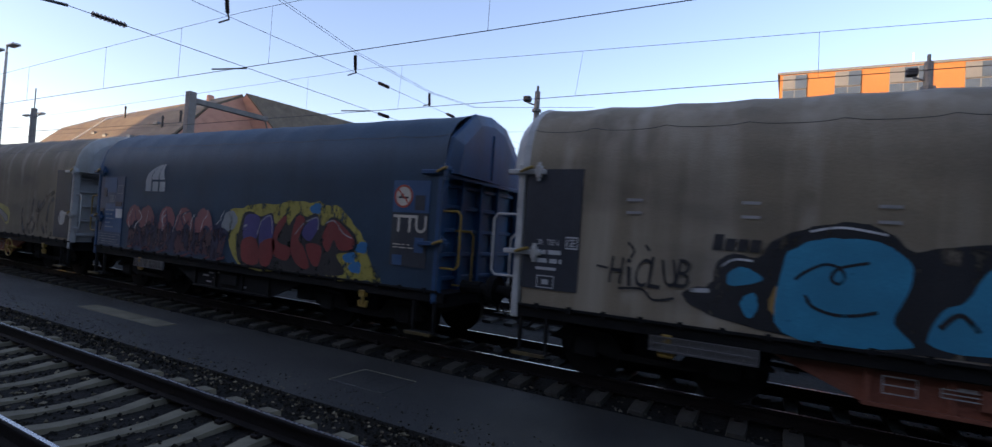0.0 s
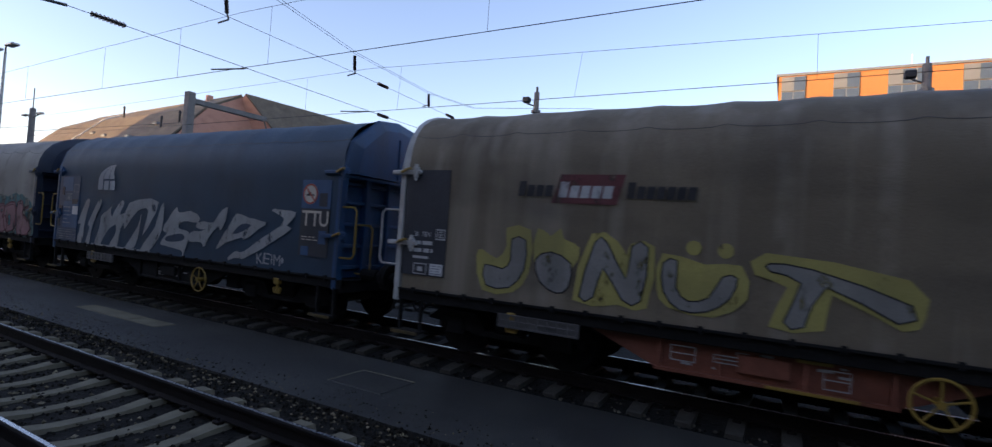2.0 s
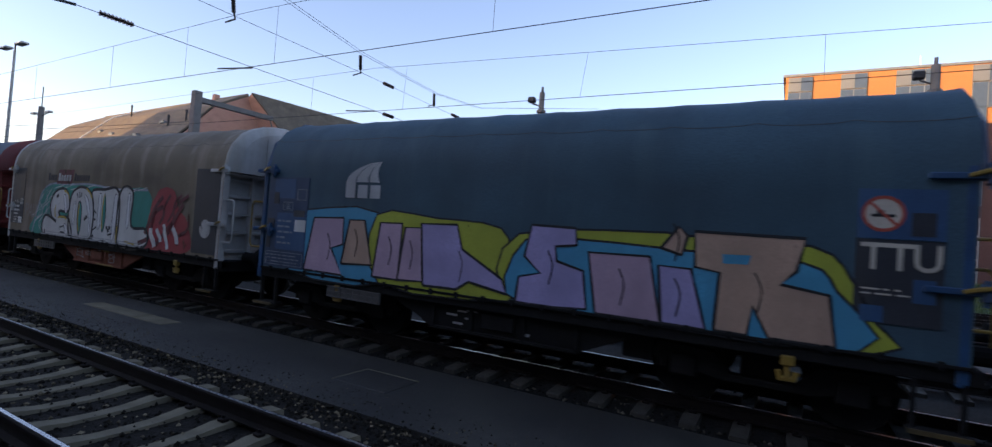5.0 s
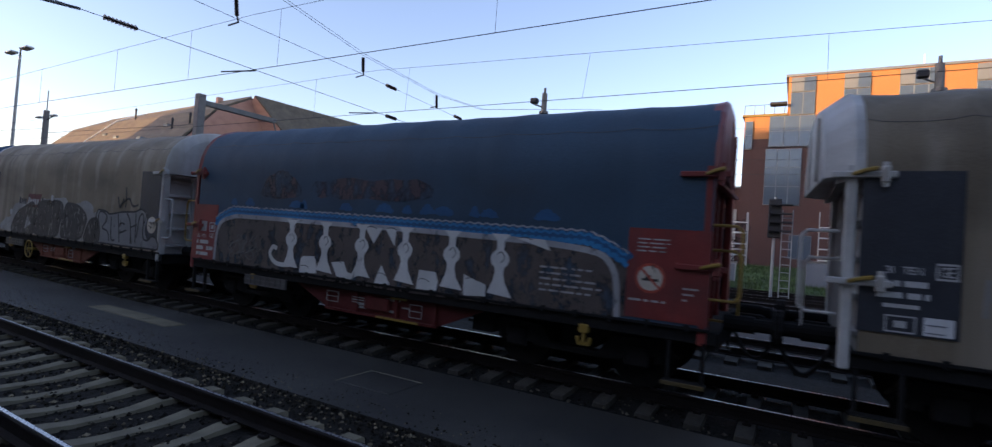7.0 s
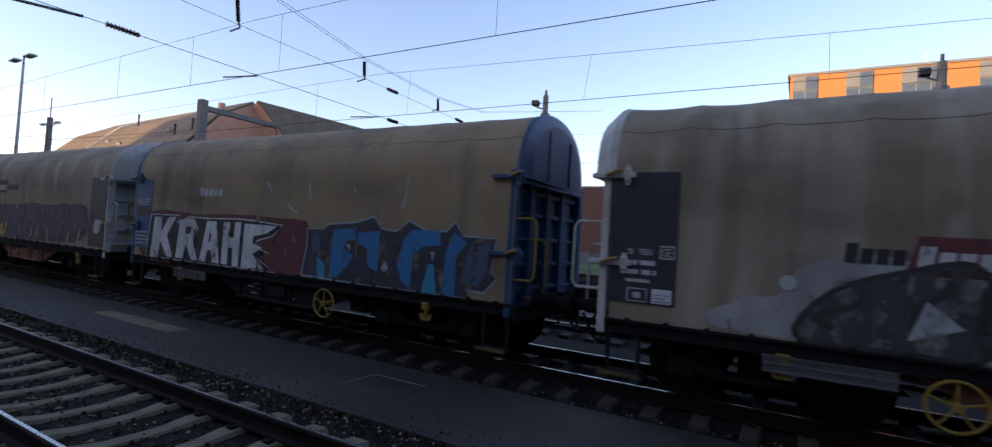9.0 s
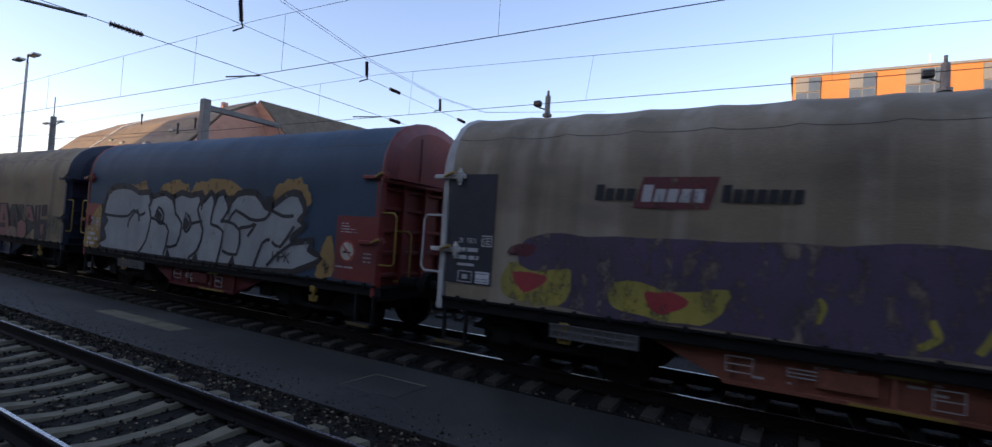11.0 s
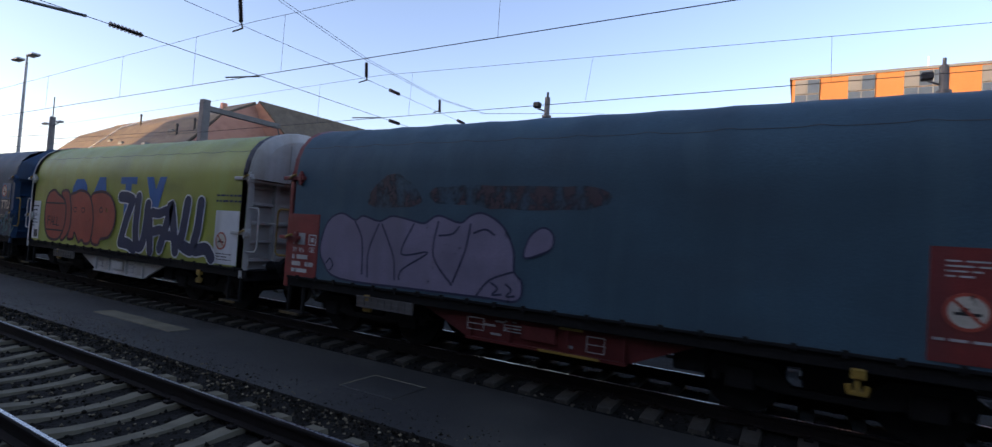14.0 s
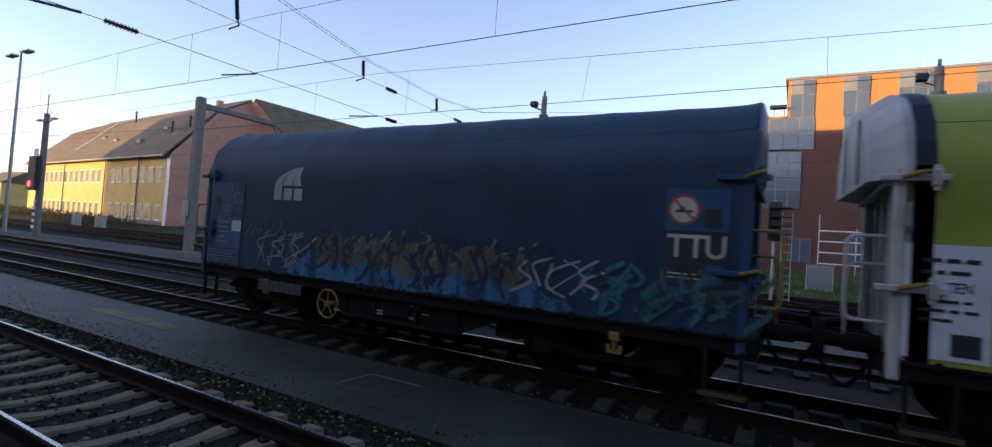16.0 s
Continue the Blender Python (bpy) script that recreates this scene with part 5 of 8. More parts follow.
def number_panel(w, seed, paper=True):
    """Dark field at the rear corner with the wagon's data."""
    p = part("data_panel", plate(-10.70, -9.86, 1.22, 2.90), M["panel_dark"], w, "dark grey data field")
    tagged(part("lettering", letters("31 TEN", -10.48, -10.16, 1.84, 1.915, 0.0, off=0.014), PW, p, "white stencilled letters"), kind="stuff")
    tagged(part("small_print", bars([(-10.48, -10.43, 1.71, 1.77), (-10.40, -10.34, 1.71, 1.77), (-10.31, -10.12, 1.71, 1.77), (-10.48, -10.32, 1.59, 1.65), (-10.28, -10.17, 1.59, 1.65), (-10.14, -10.10, 1.59, 1.65), (-10.48, -10.18, 1.49, 1.53)], 0.012), PW, p), kind="stuff")
    fr = B()
    for a, b, c, d in ((-10.06, -9.88, 1.80, 1.82), (-10.06, -9.88, 1.95, 1.97), (-10.06, -10.045, 1.80, 1.97), (-9.895, -9.88, 1.80, 1.97), (-10.46, -10.2, 1.24, 1.255), (-10.46, -10.2, 1.40, 1.415), (-10.46, -10.445, 1.24, 1.41), (-10.215, -10.2, 1.24, 1.41), (-10.38, -10.28, 1.29, 1.36)):
        box(fr, a, b, -HALF - 0.014, -HALF - 0.012, c, d)
    tagged(part("frame_mark", fr, PW, p, "white framed symbols"), kind="stuff")
    tagged(part("lettering", letters("GE", -10.03, -9.91, 1.835, 1.935, 0.0, off=0.014), PW, p), kind="stuff")
    if paper:
        g = part("paper_slip", plate(-10.14, -9.90, 1.24, 1.42, 0.004, 0.009), M["panel_white"], p, "white paper slip")
        small_print(g, -10.12, -9.92, 1.25, 1.41, 4, paint("ink", (0.2, 0.22, 0.25)), seed, 0.016)

def front_panel(w, ring=True):
    part("data_panel", plate(-1.07, -0.22, 1.06, 2.90), M["panel_dark"], w, "dark grey field")
    if ring:
        part("white_disc", disc(-0.62, 1.60, 0.20), PW, w, "round white disc")

def blue_rear_panel(w, seed):
    p = part("data_panel", plate(-10.72, -10.02, 1.20, 2.84), M["panel_blue"], w, "blue data field with white print")
    part("field", plate(-10.66, -10.08, 1.95, 2.2, 0.004, 0.008), M["panel_dark"], p)
    small_print(p, -10.62, -10.12, 2.22, 2.4, 3, PW, seed)
    small_print(p, -10.64, -10.1, 1.26, 1.62, 4, PW, seed + 1)

def sail_mark(w):
    """Pale sail-shaped emblem of three fins above three plain blocks."""
    pale = paint("pale_grey_print", (0.42, 0.44, 0.44), 0.2)
    for f0, f1, g0, g1 in ((0.0, 0.27, 0.0, 0.22), (0.30, 0.67, 0.26, 0.68), (0.70, 1.0, 0.72, 1.0)):
        pts = []
        for f, g, way in ((f0, g0, range(8)), (f1, g1, range(7, -1, -1))):
            for k in way:
                q = k / 7
                e = 2.3 * (1 - f) + 0.9 * f
                x = -8.58 + 0.76 * f + (-8.04 + 0.25 * g + 8.58 - 0.76 * f) * q ** e - 0.07 * f * math.sin(math.pi * q)
                pts.append((x, 2.675 + (0.335 + 0.02 * g) * q))
        part("emblem", cut(pts, 0.012), pale, w, "pale grey fin of a sail-shaped emblem")
    tagged(part("emblem", block_row(-8.60, -7.74, 2.40, 2.70, 3), pale, w, "pale grey block lettering"), kind="stuff")

def no_entry(w, x, z, r):
    d = part("sign", disc(x, z, r, 0.012), CREAM, w, "round shunting sign with red ring")
    part("ring", disc(x, z, r, 0.016, r * 0.82), SIGN_RED, d)
    part("symbol", stroke(B(), [(x - r * 0.55, z - 0.02), (x + r * 0.55, z - 0.02)], r * 0.16, 0.015), PB, d)
    part("symbol", bars([(x - r * 0.3, x + r * 0.05, z - 0.01, z + r * 0.2)], 0.014), PB, d)
    part("slash", stroke(B(), [(x - r * 0.6, z + r * 0.6), (x + r * 0.6, z - r * 0.6)], r * 0.15, 0.018), SIGN_RED, d)

def ttu_panel(w):
    p = part("sign_panel", plate(-1.10, -0.36, 2.20, 2.72), M["panel_blue"], w, "blue sign plate")
    no_entry(p, -0.88, 2.46, 0.19)
    part("field", plate(-0.64, -0.44, 2.24, 2.48, 0.004, 0.009), M["panel_dark"], p)
    q = part("sign_panel", plate(-1.10, -0.36, 1.32, 2.19), M["panel_dark"], w, "dark sign plate with letters")
    tagged(part("lettering", letters("TTU", -1.06, -0.38, 1.88, 2.15, 0.012, off=0.014), CREAM, q, "large cream letters"), kind="stuff")
    small_print(q, -1.04, -0.62, 1.60, 1.70, 2, CREAM, 3)
    part("field", plate(-0.6, -0.42, 1.56, 1.80, 0.004, 0.009), M["panel_blue"], q)
    part("field", plate(-1.04, -0.84, 1.33, 1.5, 0.004, 0.009), M["panel_blue"], q)
    r = part("data_panel", plate(-10.64, -9.54, 1.02, 2.74), M["panel_navy"], w, "blue data field with pale plates and small print")
    part("field", plate(-10.48, -9.90, 2.34, 2.71, 0.004, 0.008), M["panel_blue"], r)
    part("field", plate(-10.36, -9.56, 1.36, 2.06, 0.004, 0.008), M["panel_blue"], r)
    for x0, x1, z0, z1 in ((-10.48, -10.34, 2.23, 2.45), (-10.62, -10.43, 1.72, 1.94), (-10.62, -10.51, 1.38, 1.6), (-9.9, -9.6, 2.0, 2.12)):
        part("field", plate(x0, x1, z0, z1, 0.004, 0.0125), M["panel_dark"], r)
    part("card", plate(-9.85, -9.56, 1.72, 1.94, 0.004, 0.0125), M["panel_white"], r, "white card")
    ink = paint("faded_print", (0.20, 0.24, 0.27), 0.3)
    fr = B()
    for x0, x1, z0, z1 in ((-9.83, -9.58, 2.31, 2.52), (-10.21, -9.93, 2.11, 2.27), (-10.60, -9.58, 1.06, 1.31)):
        for p in ((x0, x1, z0, z0 + 0.012), (x0, x1, z1 - 0.012, z1), (x0, x0 + 0.012, z0, z1), (x1 - 0.012, x1, z0, z1)):
            box(fr, p[0], p[1], -HALF - 0.017, -HALF - 0.014, p[2], p[3])
    tagged(part("frame_mark", fr, ink, r, "thin pale framed symbols"), kind="stuff")
    tagged(part("lettering", letters("GE", -10.15, -9.99, 2.14, 2.24, 0.0, off=0.016), ink, r), kind="stuff")
    small_print(r, -10.56, -9.62, 1.09, 1.28, 3, ink, 8, 0.016)
    small_print(r, -10.32, -9.9, 1.44, 1.96, 5, ink, 9, 0.016)

def red_panels(w, seed, window=True):
    p = part("corner_panel", plate(-1.12, -0.12, 1.03, 2.17), M["end_red"], w, "oxide red corner panel")
    no_entry(p, -0.82, 1.54, 0.19)
    small_print(p, -1.0, -0.6, 1.86, 2.06, 4, PW, seed)
    small_print(p, -1.08, -0.62, 1.22, 1.30, 1, PW, seed + 1)
    small_print(p, -0.42, -0.24, 1.28, 1.56, 4, PW, seed + 2)
    q = part("corner_panel", plate(-10.78, -9.95, 1.00, 2.18), M["end_red"], w, "oxide red corner panel")
    part("card_holder", plate(-10.60, -10.30, 1.60, 1.82, 0.012, 0.008), M["galv"], q, "grey card holder")
    tagged(part("lettering", letters("33 TEN", -10.62, -10.30, 1.46, 1.54, 0.0, off=0.014), PW, q, "white stencilled letters"), kind="stuff")
    tagged(part("lettering", letters("GE", -10.18, -10.02, 1.47, 1.56, 0.0, off=0.014), PW, q), kind="stuff")
    tagged(part("small_print", bars([(-10.62, -10.56, 1.33, 1.41), (-10.5, -10.2, 1.33, 1.41), (-10.62, -10.38, 1.20, 1.28), (-10.26, -10.04, 1.20, 1.28), (-10.62, -10.2, 1.08, 1.15)], 0.012), PW, q), kind="stuff")
    fr = B()
    for a, b, c, d in ((-10.2, -10.0, 1.60, 1.62), (-10.2, -10.0, 1.78, 1.80), (-10.2, -10.18, 1.60, 1.80), (-10.02, -10.0, 1.60, 1.80), (-10.14, -10.06, 1.66, 1.74)):
        box(fr, a, b, -HALF - 0.014, -HALF - 0.012, c, d)
    tagged(part("frame_mark", fr, PW, q), kind="stuff")

def cut(pts, off):
    """A straight-edged field of paint."""
    bm = B()
    f = bm.faces.new([bm.verts.new((x, -HALF - off, max(z, 0.985))) for x, z in pts])
    f.normal_update()
    bmesh.ops.triangulate(bm, faces=[f], ngon_method="EAR_CLIP")
    return bm

def lined(pts, off, width=0.03):
    """The outline of a field of paint."""
    return stroke(B(), pts + pts[:1], width, off, sub=1)

def bubbles(x0, x1, z0, z1, n, seed, off, grow=0.0, slant=0.0, spike=0.0):
    """Swollen letter-like shapes side by side, overlapping a little; one bmesh each."""
    rng = random.Random(seed)
    out = []
    s = (x1 - x0) / n
    for i in range(n):
        cx, cz = x0 + (i + 0.5) * s, (z0 + z1) / 2 + rng.uniform(-0.05, 0.05)
        h, wd = (z1 - z0) / 2 * rng.uniform(0.85, 1.05) + grow, s * 0.56 + grow
        m = 15 if spike else 9
        pts = []
        for k in range(m):
            a = 2 * math.pi * k / m + rng.uniform(-0.15, 0.15)
            e = rng.uniform(0.8, 1.1) if not spike else 1.0 + spike * (0.25 if k % 2 else -0.3) * rng.uniform(0.5, 1.2)
            ca, sa = math.cos(a), math.sin(a)
            u = math.copysign(abs(ca) ** 0.7, ca) * wd * e
            v = math.copysign(abs(sa) ** 0.7, sa) * h * e
            pts.append((cx + u + slant * v, min(max(cz + v, 1.0), z1 + 0.15)))
        out.append(blob(pts, off + i * 0.0004, 0.0, seed + i, 2 if spike else 5))
    return out

def strokes(x0, x1, z0, z1, n, seed, width, off, slant=0.2, curl=0.5):
    """Sprayed flourishes across a field."""
    rng = random.Random(seed)
    bm = B()
    for i in range(n):
        cx = x0 + (x1 - x0) * (i + rng.random()) / n
        a = rng.uniform(0.25, 0.5) * (z1 - z0)
        cz = rng.uniform(z0 + a * 0.8, max(z0 + a * 0.85, z1 - a * 0.8))
        pts = []
        for k in range(4):
            f = k / 3 - 0.5
            pts.append((cx + slant * 2 * a * f + rng.uniform(-1, 1) * curl * a, min(z1, max(z0, cz + 2 * a * f + rng.uniform(-0.2, 0.2) * a))))
        stroke(bm, pts, width * rng.uniform(0.7, 1.3), off + 0.0003 * i)
    return bm

# skeletons of sprayed capitals in a unit box
SPRAY = {
    "A": [[(0, 0), (0.25, 0.55), (0.5, 1), (0.75, 0.5), (1, 0)], [(0.25, 0.32), (0.8, 0.32)]],
    "B": [[(0.1, 0), (0.1, 1)], [(0.1, 1), (0.75, 0.92), (0.7, 0.58), (0.15, 0.52)], [(0.15, 0.52), (0.95, 0.45), (0.85, 0.06), (0.1, 0)]],
    "C": [[(0.95, 0.85), (0.5, 1), (0.05, 0.6), (0.15, 0.15), (0.6, 0), (1, 0.18)]],
    "E": [[(0.95, 1), (0.1, 0.97), (0.08, 0.5), (0.08, 0.02), (1, 0)], [(0.1, 0.5), (0.8, 0.52)]],
    "F": [[(1, 1), (0.2, 0.96), (0.12, 0.5), (0.1, 0)], [(0.15, 0.52), (0.8, 0.55)]],
    "H": [[(0.05, 0), (0.05, 1)], [(0.95, 0), (0.95, 1)], [(0.05, 0.5), (0.95, 0.52)]],
    "I": [[(0.5, 0), (0.5, 1)]],
    "J": [[(0.85, 1), (0.8, 0.35), (0.55, 0.02), (0.1, 0.1), (0, 0.35)]],
    "K": [[(0.08, 0), (0.08, 1)], [(0.95, 1), (0.15, 0.48), (1, 0)]],
    "L": [[(0.2, 1), (0.1, 0.45), (0.12, 0.06), (0.6, 0.08), (1, 0)]],
    "N": [[(0.05, 0), (0.08, 1)], [(0.08, 1), (0.9, 0.02)], [(0.9, 0.02), (0.95, 1)]],
    "O": [[(0.5, 1), (0.05, 0.7), (0.08, 0.25), (0.5, 0), (0.92, 0.25), (0.95, 0.7), (0.5, 1)]],
    "P": [[(0.1, 0), (0.1, 1)], [(0.1, 1), (0.9, 0.95), (0.9, 0.5), (0.12, 0.45)]],
    "R": [[(0.1, 0), (0.1, 1)], [(0.1, 1), (0.85, 0.92), (0.8, 0.52), (0.15, 0.48)], [(0.35, 0.48), (1, 0)]],
    "S": [[(0.95, 0.85), (0.5, 1), (0.08, 0.78), (0.4, 0.55), (0.9, 0.35), (0.75, 0.05), (0.3, 0), (0, 0.15)]],
    "T": [[(0, 1), (1, 0.97)], [(0.5, 0.97), (0.48, 0)]],
    "U": [[(0.05, 1), (0.05, 0.35), (0.3, 0.02), (0.7, 0.02), (0.95, 0.35), (0.95, 1)]],
    "Z": [[(0, 0.95), (0.95, 1)], [(0.95, 1), (0.05, 0.04)], [(0.05, 0.04), (1, 0)]],
}
SPRAY["Ü"] = SPRAY["U"] + [[(0.25, 1.22), (0.27, 1.23)], [(0.75, 1.22), (0.77, 1.23)]]

def dot(bm, x, z, r, off):
    n = 10
    bm.faces.new([bm.verts.new((x + r * math.cos(2 * math.pi * i / n), -HALF - off, z + r * math.sin(2 * math.pi * i / n))) for i in range(n)])

def sprayed(text, x0, x1, z0, z1, width, seed, off, wild=0.3, lean=0.0):
    """A word drawn with a fat round nozzle; one bmesh for each letter."""
    rng = random.Random(seed)
    share = [0.35 if c == "I" else 1.0 for c in text]
    out, x = [], x0
    for q, (c, sh) in enumerate(zip(text, share)):
        w = (x1 - x0) * sh / sum(share)
        tilt, dz, sc = rng.uniform(-0.2, 0.2) * wild, rng.uniform(-0.1, 0.1) * wild, 1 + rng.uniform(-0.15, 0.15) * wild
        bm = B()
        pad = 0.5 * 0.6 * (z1 - z0) * 0.22
        for k, line in enumerate(SPRAY[c]):
            pts = []
            for u, v in line:
                u2 = u + rng.uniform(-0.04, 0.04) * wild
                v2 = v + rng.uniform(-0.04, 0.04) * wild
                pts.append((x + pad + (w - 2 * pad) * u2 + (tilt + lean) * (v2 - 0.5) * (z1 - z0), z0 + (z1 - z0) * (v2 * sc + dz)))
            o = off + 0.0006 * k + 0.0002 * q
            stroke(bm, pts, width, o, sub=6)
            for m, p in enumerate(pts):
                dot(bm, p[0], p[1], width / 2 * 0.995, o + 0.0002 * (1 + m % 2))
        out.append(bm)
        x += w
    return out

def graffiti(w, layers, label):
    """Stacked layers of sprayed paint; the first carries the rest. A layer is one bmesh or a list of letters."""
    base = None
    for bm, m in layers:
        many = bm if isinstance(bm, list) else [bm]
        for one in many:
            if base is None:
                base = part("graffiti", one, m, w, label)
                if not isinstance(bm, list):
                    base["kind"] = "stuff"
            elif isinstance(bm, list):
                part("letter", one, m, base)
            else:
                tagged(part("paint_layer", one, m, base), kind="stuff")
    return base

def word(w, text, x0, x1, z0, z1, fill, outline, label, fat=0.2, edge=0.05, seed=1, wild=0.3, lean=0.0, cloud=None, extra=()):
    h = z1 - z0
    a, b = z0 + fat * 0.5, z1 - fat * 0.5
    layers = list(cloud or [])
    layers += [(sprayed(text, x0, x1, a, b, fat + 2 * edge, seed, 0.009, wild, lean), outline), (sprayed(text, x0, x1, a, b, fat, seed, 0.0125, wild, lean), fill)]
    return graffiti(w, layers + list(extra), label)

def mark_all():
    teal, pink = paint("spray_teal", (0.03, 0.22, 0.20)), paint("spray_dusky_pink", (0.28, 0.13, 0.135), 0.3)
    sky_blue, blue = paint("spray_sky_blue", (0.02, 0.235, 0.37), 0.15), paint("spray_blue", (0.015, 0.155, 0.34), 0.25)
    lilac, grey = paint("spray_lilac", (0.19, 0.165, 0.235), 0.2), paint("spray_grey", (0.13, 0.13, 0.125))
    yellow, ochre = paint("spray_yellow", (0.36, 0.30, 0.05), 0.42), paint("spray_ochre", (0.34, 0.20, 0.055), 0.3)
    red, maroon = paint("spray_red", (0.34, 0.035, 0.04), 0.25), paint("spray_maroon", (0.12, 0.02, 0.025), 0.35)
    brick = paint("spray_brick", (0.42, 0.075, 0.045), 0.2)
    violet, green = paint("spray_violet", (0.080, 0.055, 0.090), 0.4), paint("spray_green", (0.02, 0.26, 0.20), 0.2)
    cream = paint("spray_pale_yellow", (0.36, 0.31, 0.085), 0.25)
    navy = paint("spray_navy", (0.015, 0.022, 0.06), 0.15)
    haze = paint("rusty_haze", (0.075, 0.035, 0.045), 0.3)

    w = W[0]
    number_panel(w, 1, False)
    tagged(part("maker_mark", block_row(-8.19, -7.66, 1.93, 2.12, 4, 0.02), PB, w, "dark faded block lettering"), kind="stuff")
    tagged(part("lettering", letters("HiCLUB", -9.42, -8.42, 1.42, 1.76, 0.0, 3, 0.6, off=0.01), SPRAY_BLACK, w, "black sprayed tag"), kind="stuff")
    for k, pts in enumerate(([(-9.6, 1.62), (-9.45, 1.6)], [(-9.2, 1.95), (-9.12, 1.85), (-9.16, 1.75)], [(-8.98, 1.93), (-8.92, 1.86)], [(-9.3, 1.35), (-9.0, 1.37), (-8.85, 1.25), (-8.6, 1.3)])):
        part("graffiti", stroke(B(), pts, 0.03, 0.0105), SPRAY_BLACK, w, "loose black stroke beside the tag")
    for x in (-9.15, -7.8, -6.49):
        for z in (2.335, 2.5):
            part("tie_mark", bars([(x - 0.10, x + 0.10, z - 0.018, z + 0.018)], 0.006), paint("stencil_grey", (0.35, 0.34, 0.32), 0.3), w, "short pale dash")
    body = [(-8.3, 1.2), (-8.5, 1.4), (-8.2, 1.52), (-8.13, 1.78), (-7.97, 1.9), (-7.7, 1.87), (-7.57, 2.06), (-7.25, 2.23), (-6.8, 2.32), (-6.5, 2.23), (-6.3, 2.05), (-6.05, 2.1), (-5.6, 2.16), (-5.0, 2.2), (-4.5, 1.9), (-4.3, 1.2), (-5.6, 1.02), (-7.4, 1.02)]
    lay = [(blob(body, 0.005, 0.012, 1), SPRAY_BLACK),
           (blob([(-7.42, 1.05), (-7.44, 1.84), (-7.31, 2.02), (-7.07, 2.13), (-6.62, 2.13), (-6.4, 2.02), (-6.28, 1.86), (-6.33, 1.58), (-6.42, 1.3), (-6.3, 1.05)], 0.009, 0.008, 2), sky_blue),
           (blob([(-6.1, 1.1), (-6.05, 1.45), (-5.85, 1.6), (-5.65, 1.95), (-5.2, 2.05), (-4.8, 1.8), (-4.6, 1.25), (-5.4, 1.1)], 0.009, 0.008, 2), sky_blue),
           (blob([(-8.01, 1.54), (-7.98, 1.70), (-7.82, 1.75), (-7.65, 1.65), (-7.68, 1.6), (-7.87, 1.53)], 0.009, 0.006, 3), sky_blue),
           (blob([(-7.86, 1.32), (-7.78, 1.45), (-7.70, 1.44), (-7.68, 1.27), (-7.77, 1.17)], 0.009, 0.006, 3), sky_blue),
           (blob([(-7.56, 1.3), (-7.52, 1.55), (-7.44, 1.5), (-7.44, 1.2)], 0.0085, 0.01, 4), ochre)]
    s = stroke(B(), [(-7.2, 1.46), (-7.14, 1.38), (-6.96, 1.32), (-6.76, 1.33), (-6.56, 1.39)], 0.035, 0.013)
    stroke(s, [(-7.32, 1.66), (-7.23, 1.75), (-7.05, 1.85), (-6.91, 1.82), (-6.86, 1.72), (-6.92, 1.65), (-6.98, 1.71), (-6.91, 1.82), (-6.65, 1.9)], 0.032, 0.013)
    stroke(s, [(-7.22, 1.5), (-7.17, 1.42)], 0.03, 0.014)
    stroke(s, [(-6.05, 1.3), (-5.9, 1.45), (-5.75, 1.3)], 0.05, 0.013)
    lay.append((s, SPRAY_BLACK))
    h = stroke(B(), [(-7.2, 2.2), (-6.9, 2.26), (-6.5, 2.2)], 0.025, 0.013)
    stroke(h, [(-8.42, 1.42), (-8.2, 1.44)], 0.05, 0.013)
    stroke(h, [(-8.08, 1.74), (-7.95, 1.83), (-7.75, 1.83)], 0.025, 0.013)
    lay.append((h, SPRAY_WHITE))
    graffiti(w, lay, "bright blue sprayed shape with black outline")

    w = W[1]
    indigo, dull_red = paint("spray_indigo", (0.055, 0.045, 0.17), 0.15), paint("spray_dull_red", (0.21, 0.025, 0.022), 0.2)
    sail_mark(w)
    ttu_panel(w)
    graffiti(w, [(bubbles(-9.2, -5.5, 1.05, 1.8, 6, 5, 0.006, 0.04, 0.1, 0.4), navy),
                 (bubbles(-9.2, -5.5, 1.06, 1.75, 6, 5, 0.010, 0.0, 0.1, 0.4), paint("spray_plum", (0.075, 0.026, 0.034), 0.5)),
                 ([blob([(x - 0.30, 1.58), (x - 0.28, 1.85), (x - 0.12, 2.04), (x + 0.14, 2.04), (x + 0.29, 1.86), (x + 0.31, 1.62), (x + 0.1, 1.72), (x - 0.1, 1.56)], 0.014 + 0.0004 * i, 0.02, 6 + i) for i, x in enumerate((-9.0, -8.45, -7.62, -6.95, -6.25))], paint("spray_salmon", (0.25, 0.085, 0.085), 0.25)),
                 (strokes(-9.2, -5.3, 1.05, 2.0, 16, 7, 0.03, 0.019, 0.2), navy),
                 (strokes(-9.2, -5.6, 1.5, 2.05, 10, 8, 0.014, 0.025, 0.3), SPRAY_WHITE),
                 (blob([(-5.6, 1.7), (-5.5, 2.0), (-5.25, 2.05), (-5.1, 1.85), (-5.3, 1.65)], 0.012, 0.01, 9), paint("spray_ash", (0.25, 0.27, 0.27), 0.4)),
                 (strokes(-9.2, -5.2, 1.0, 1.12, 6, 14, 0.05, 0.02, 3.0), maroon)], "pink and plum sprayed letters")
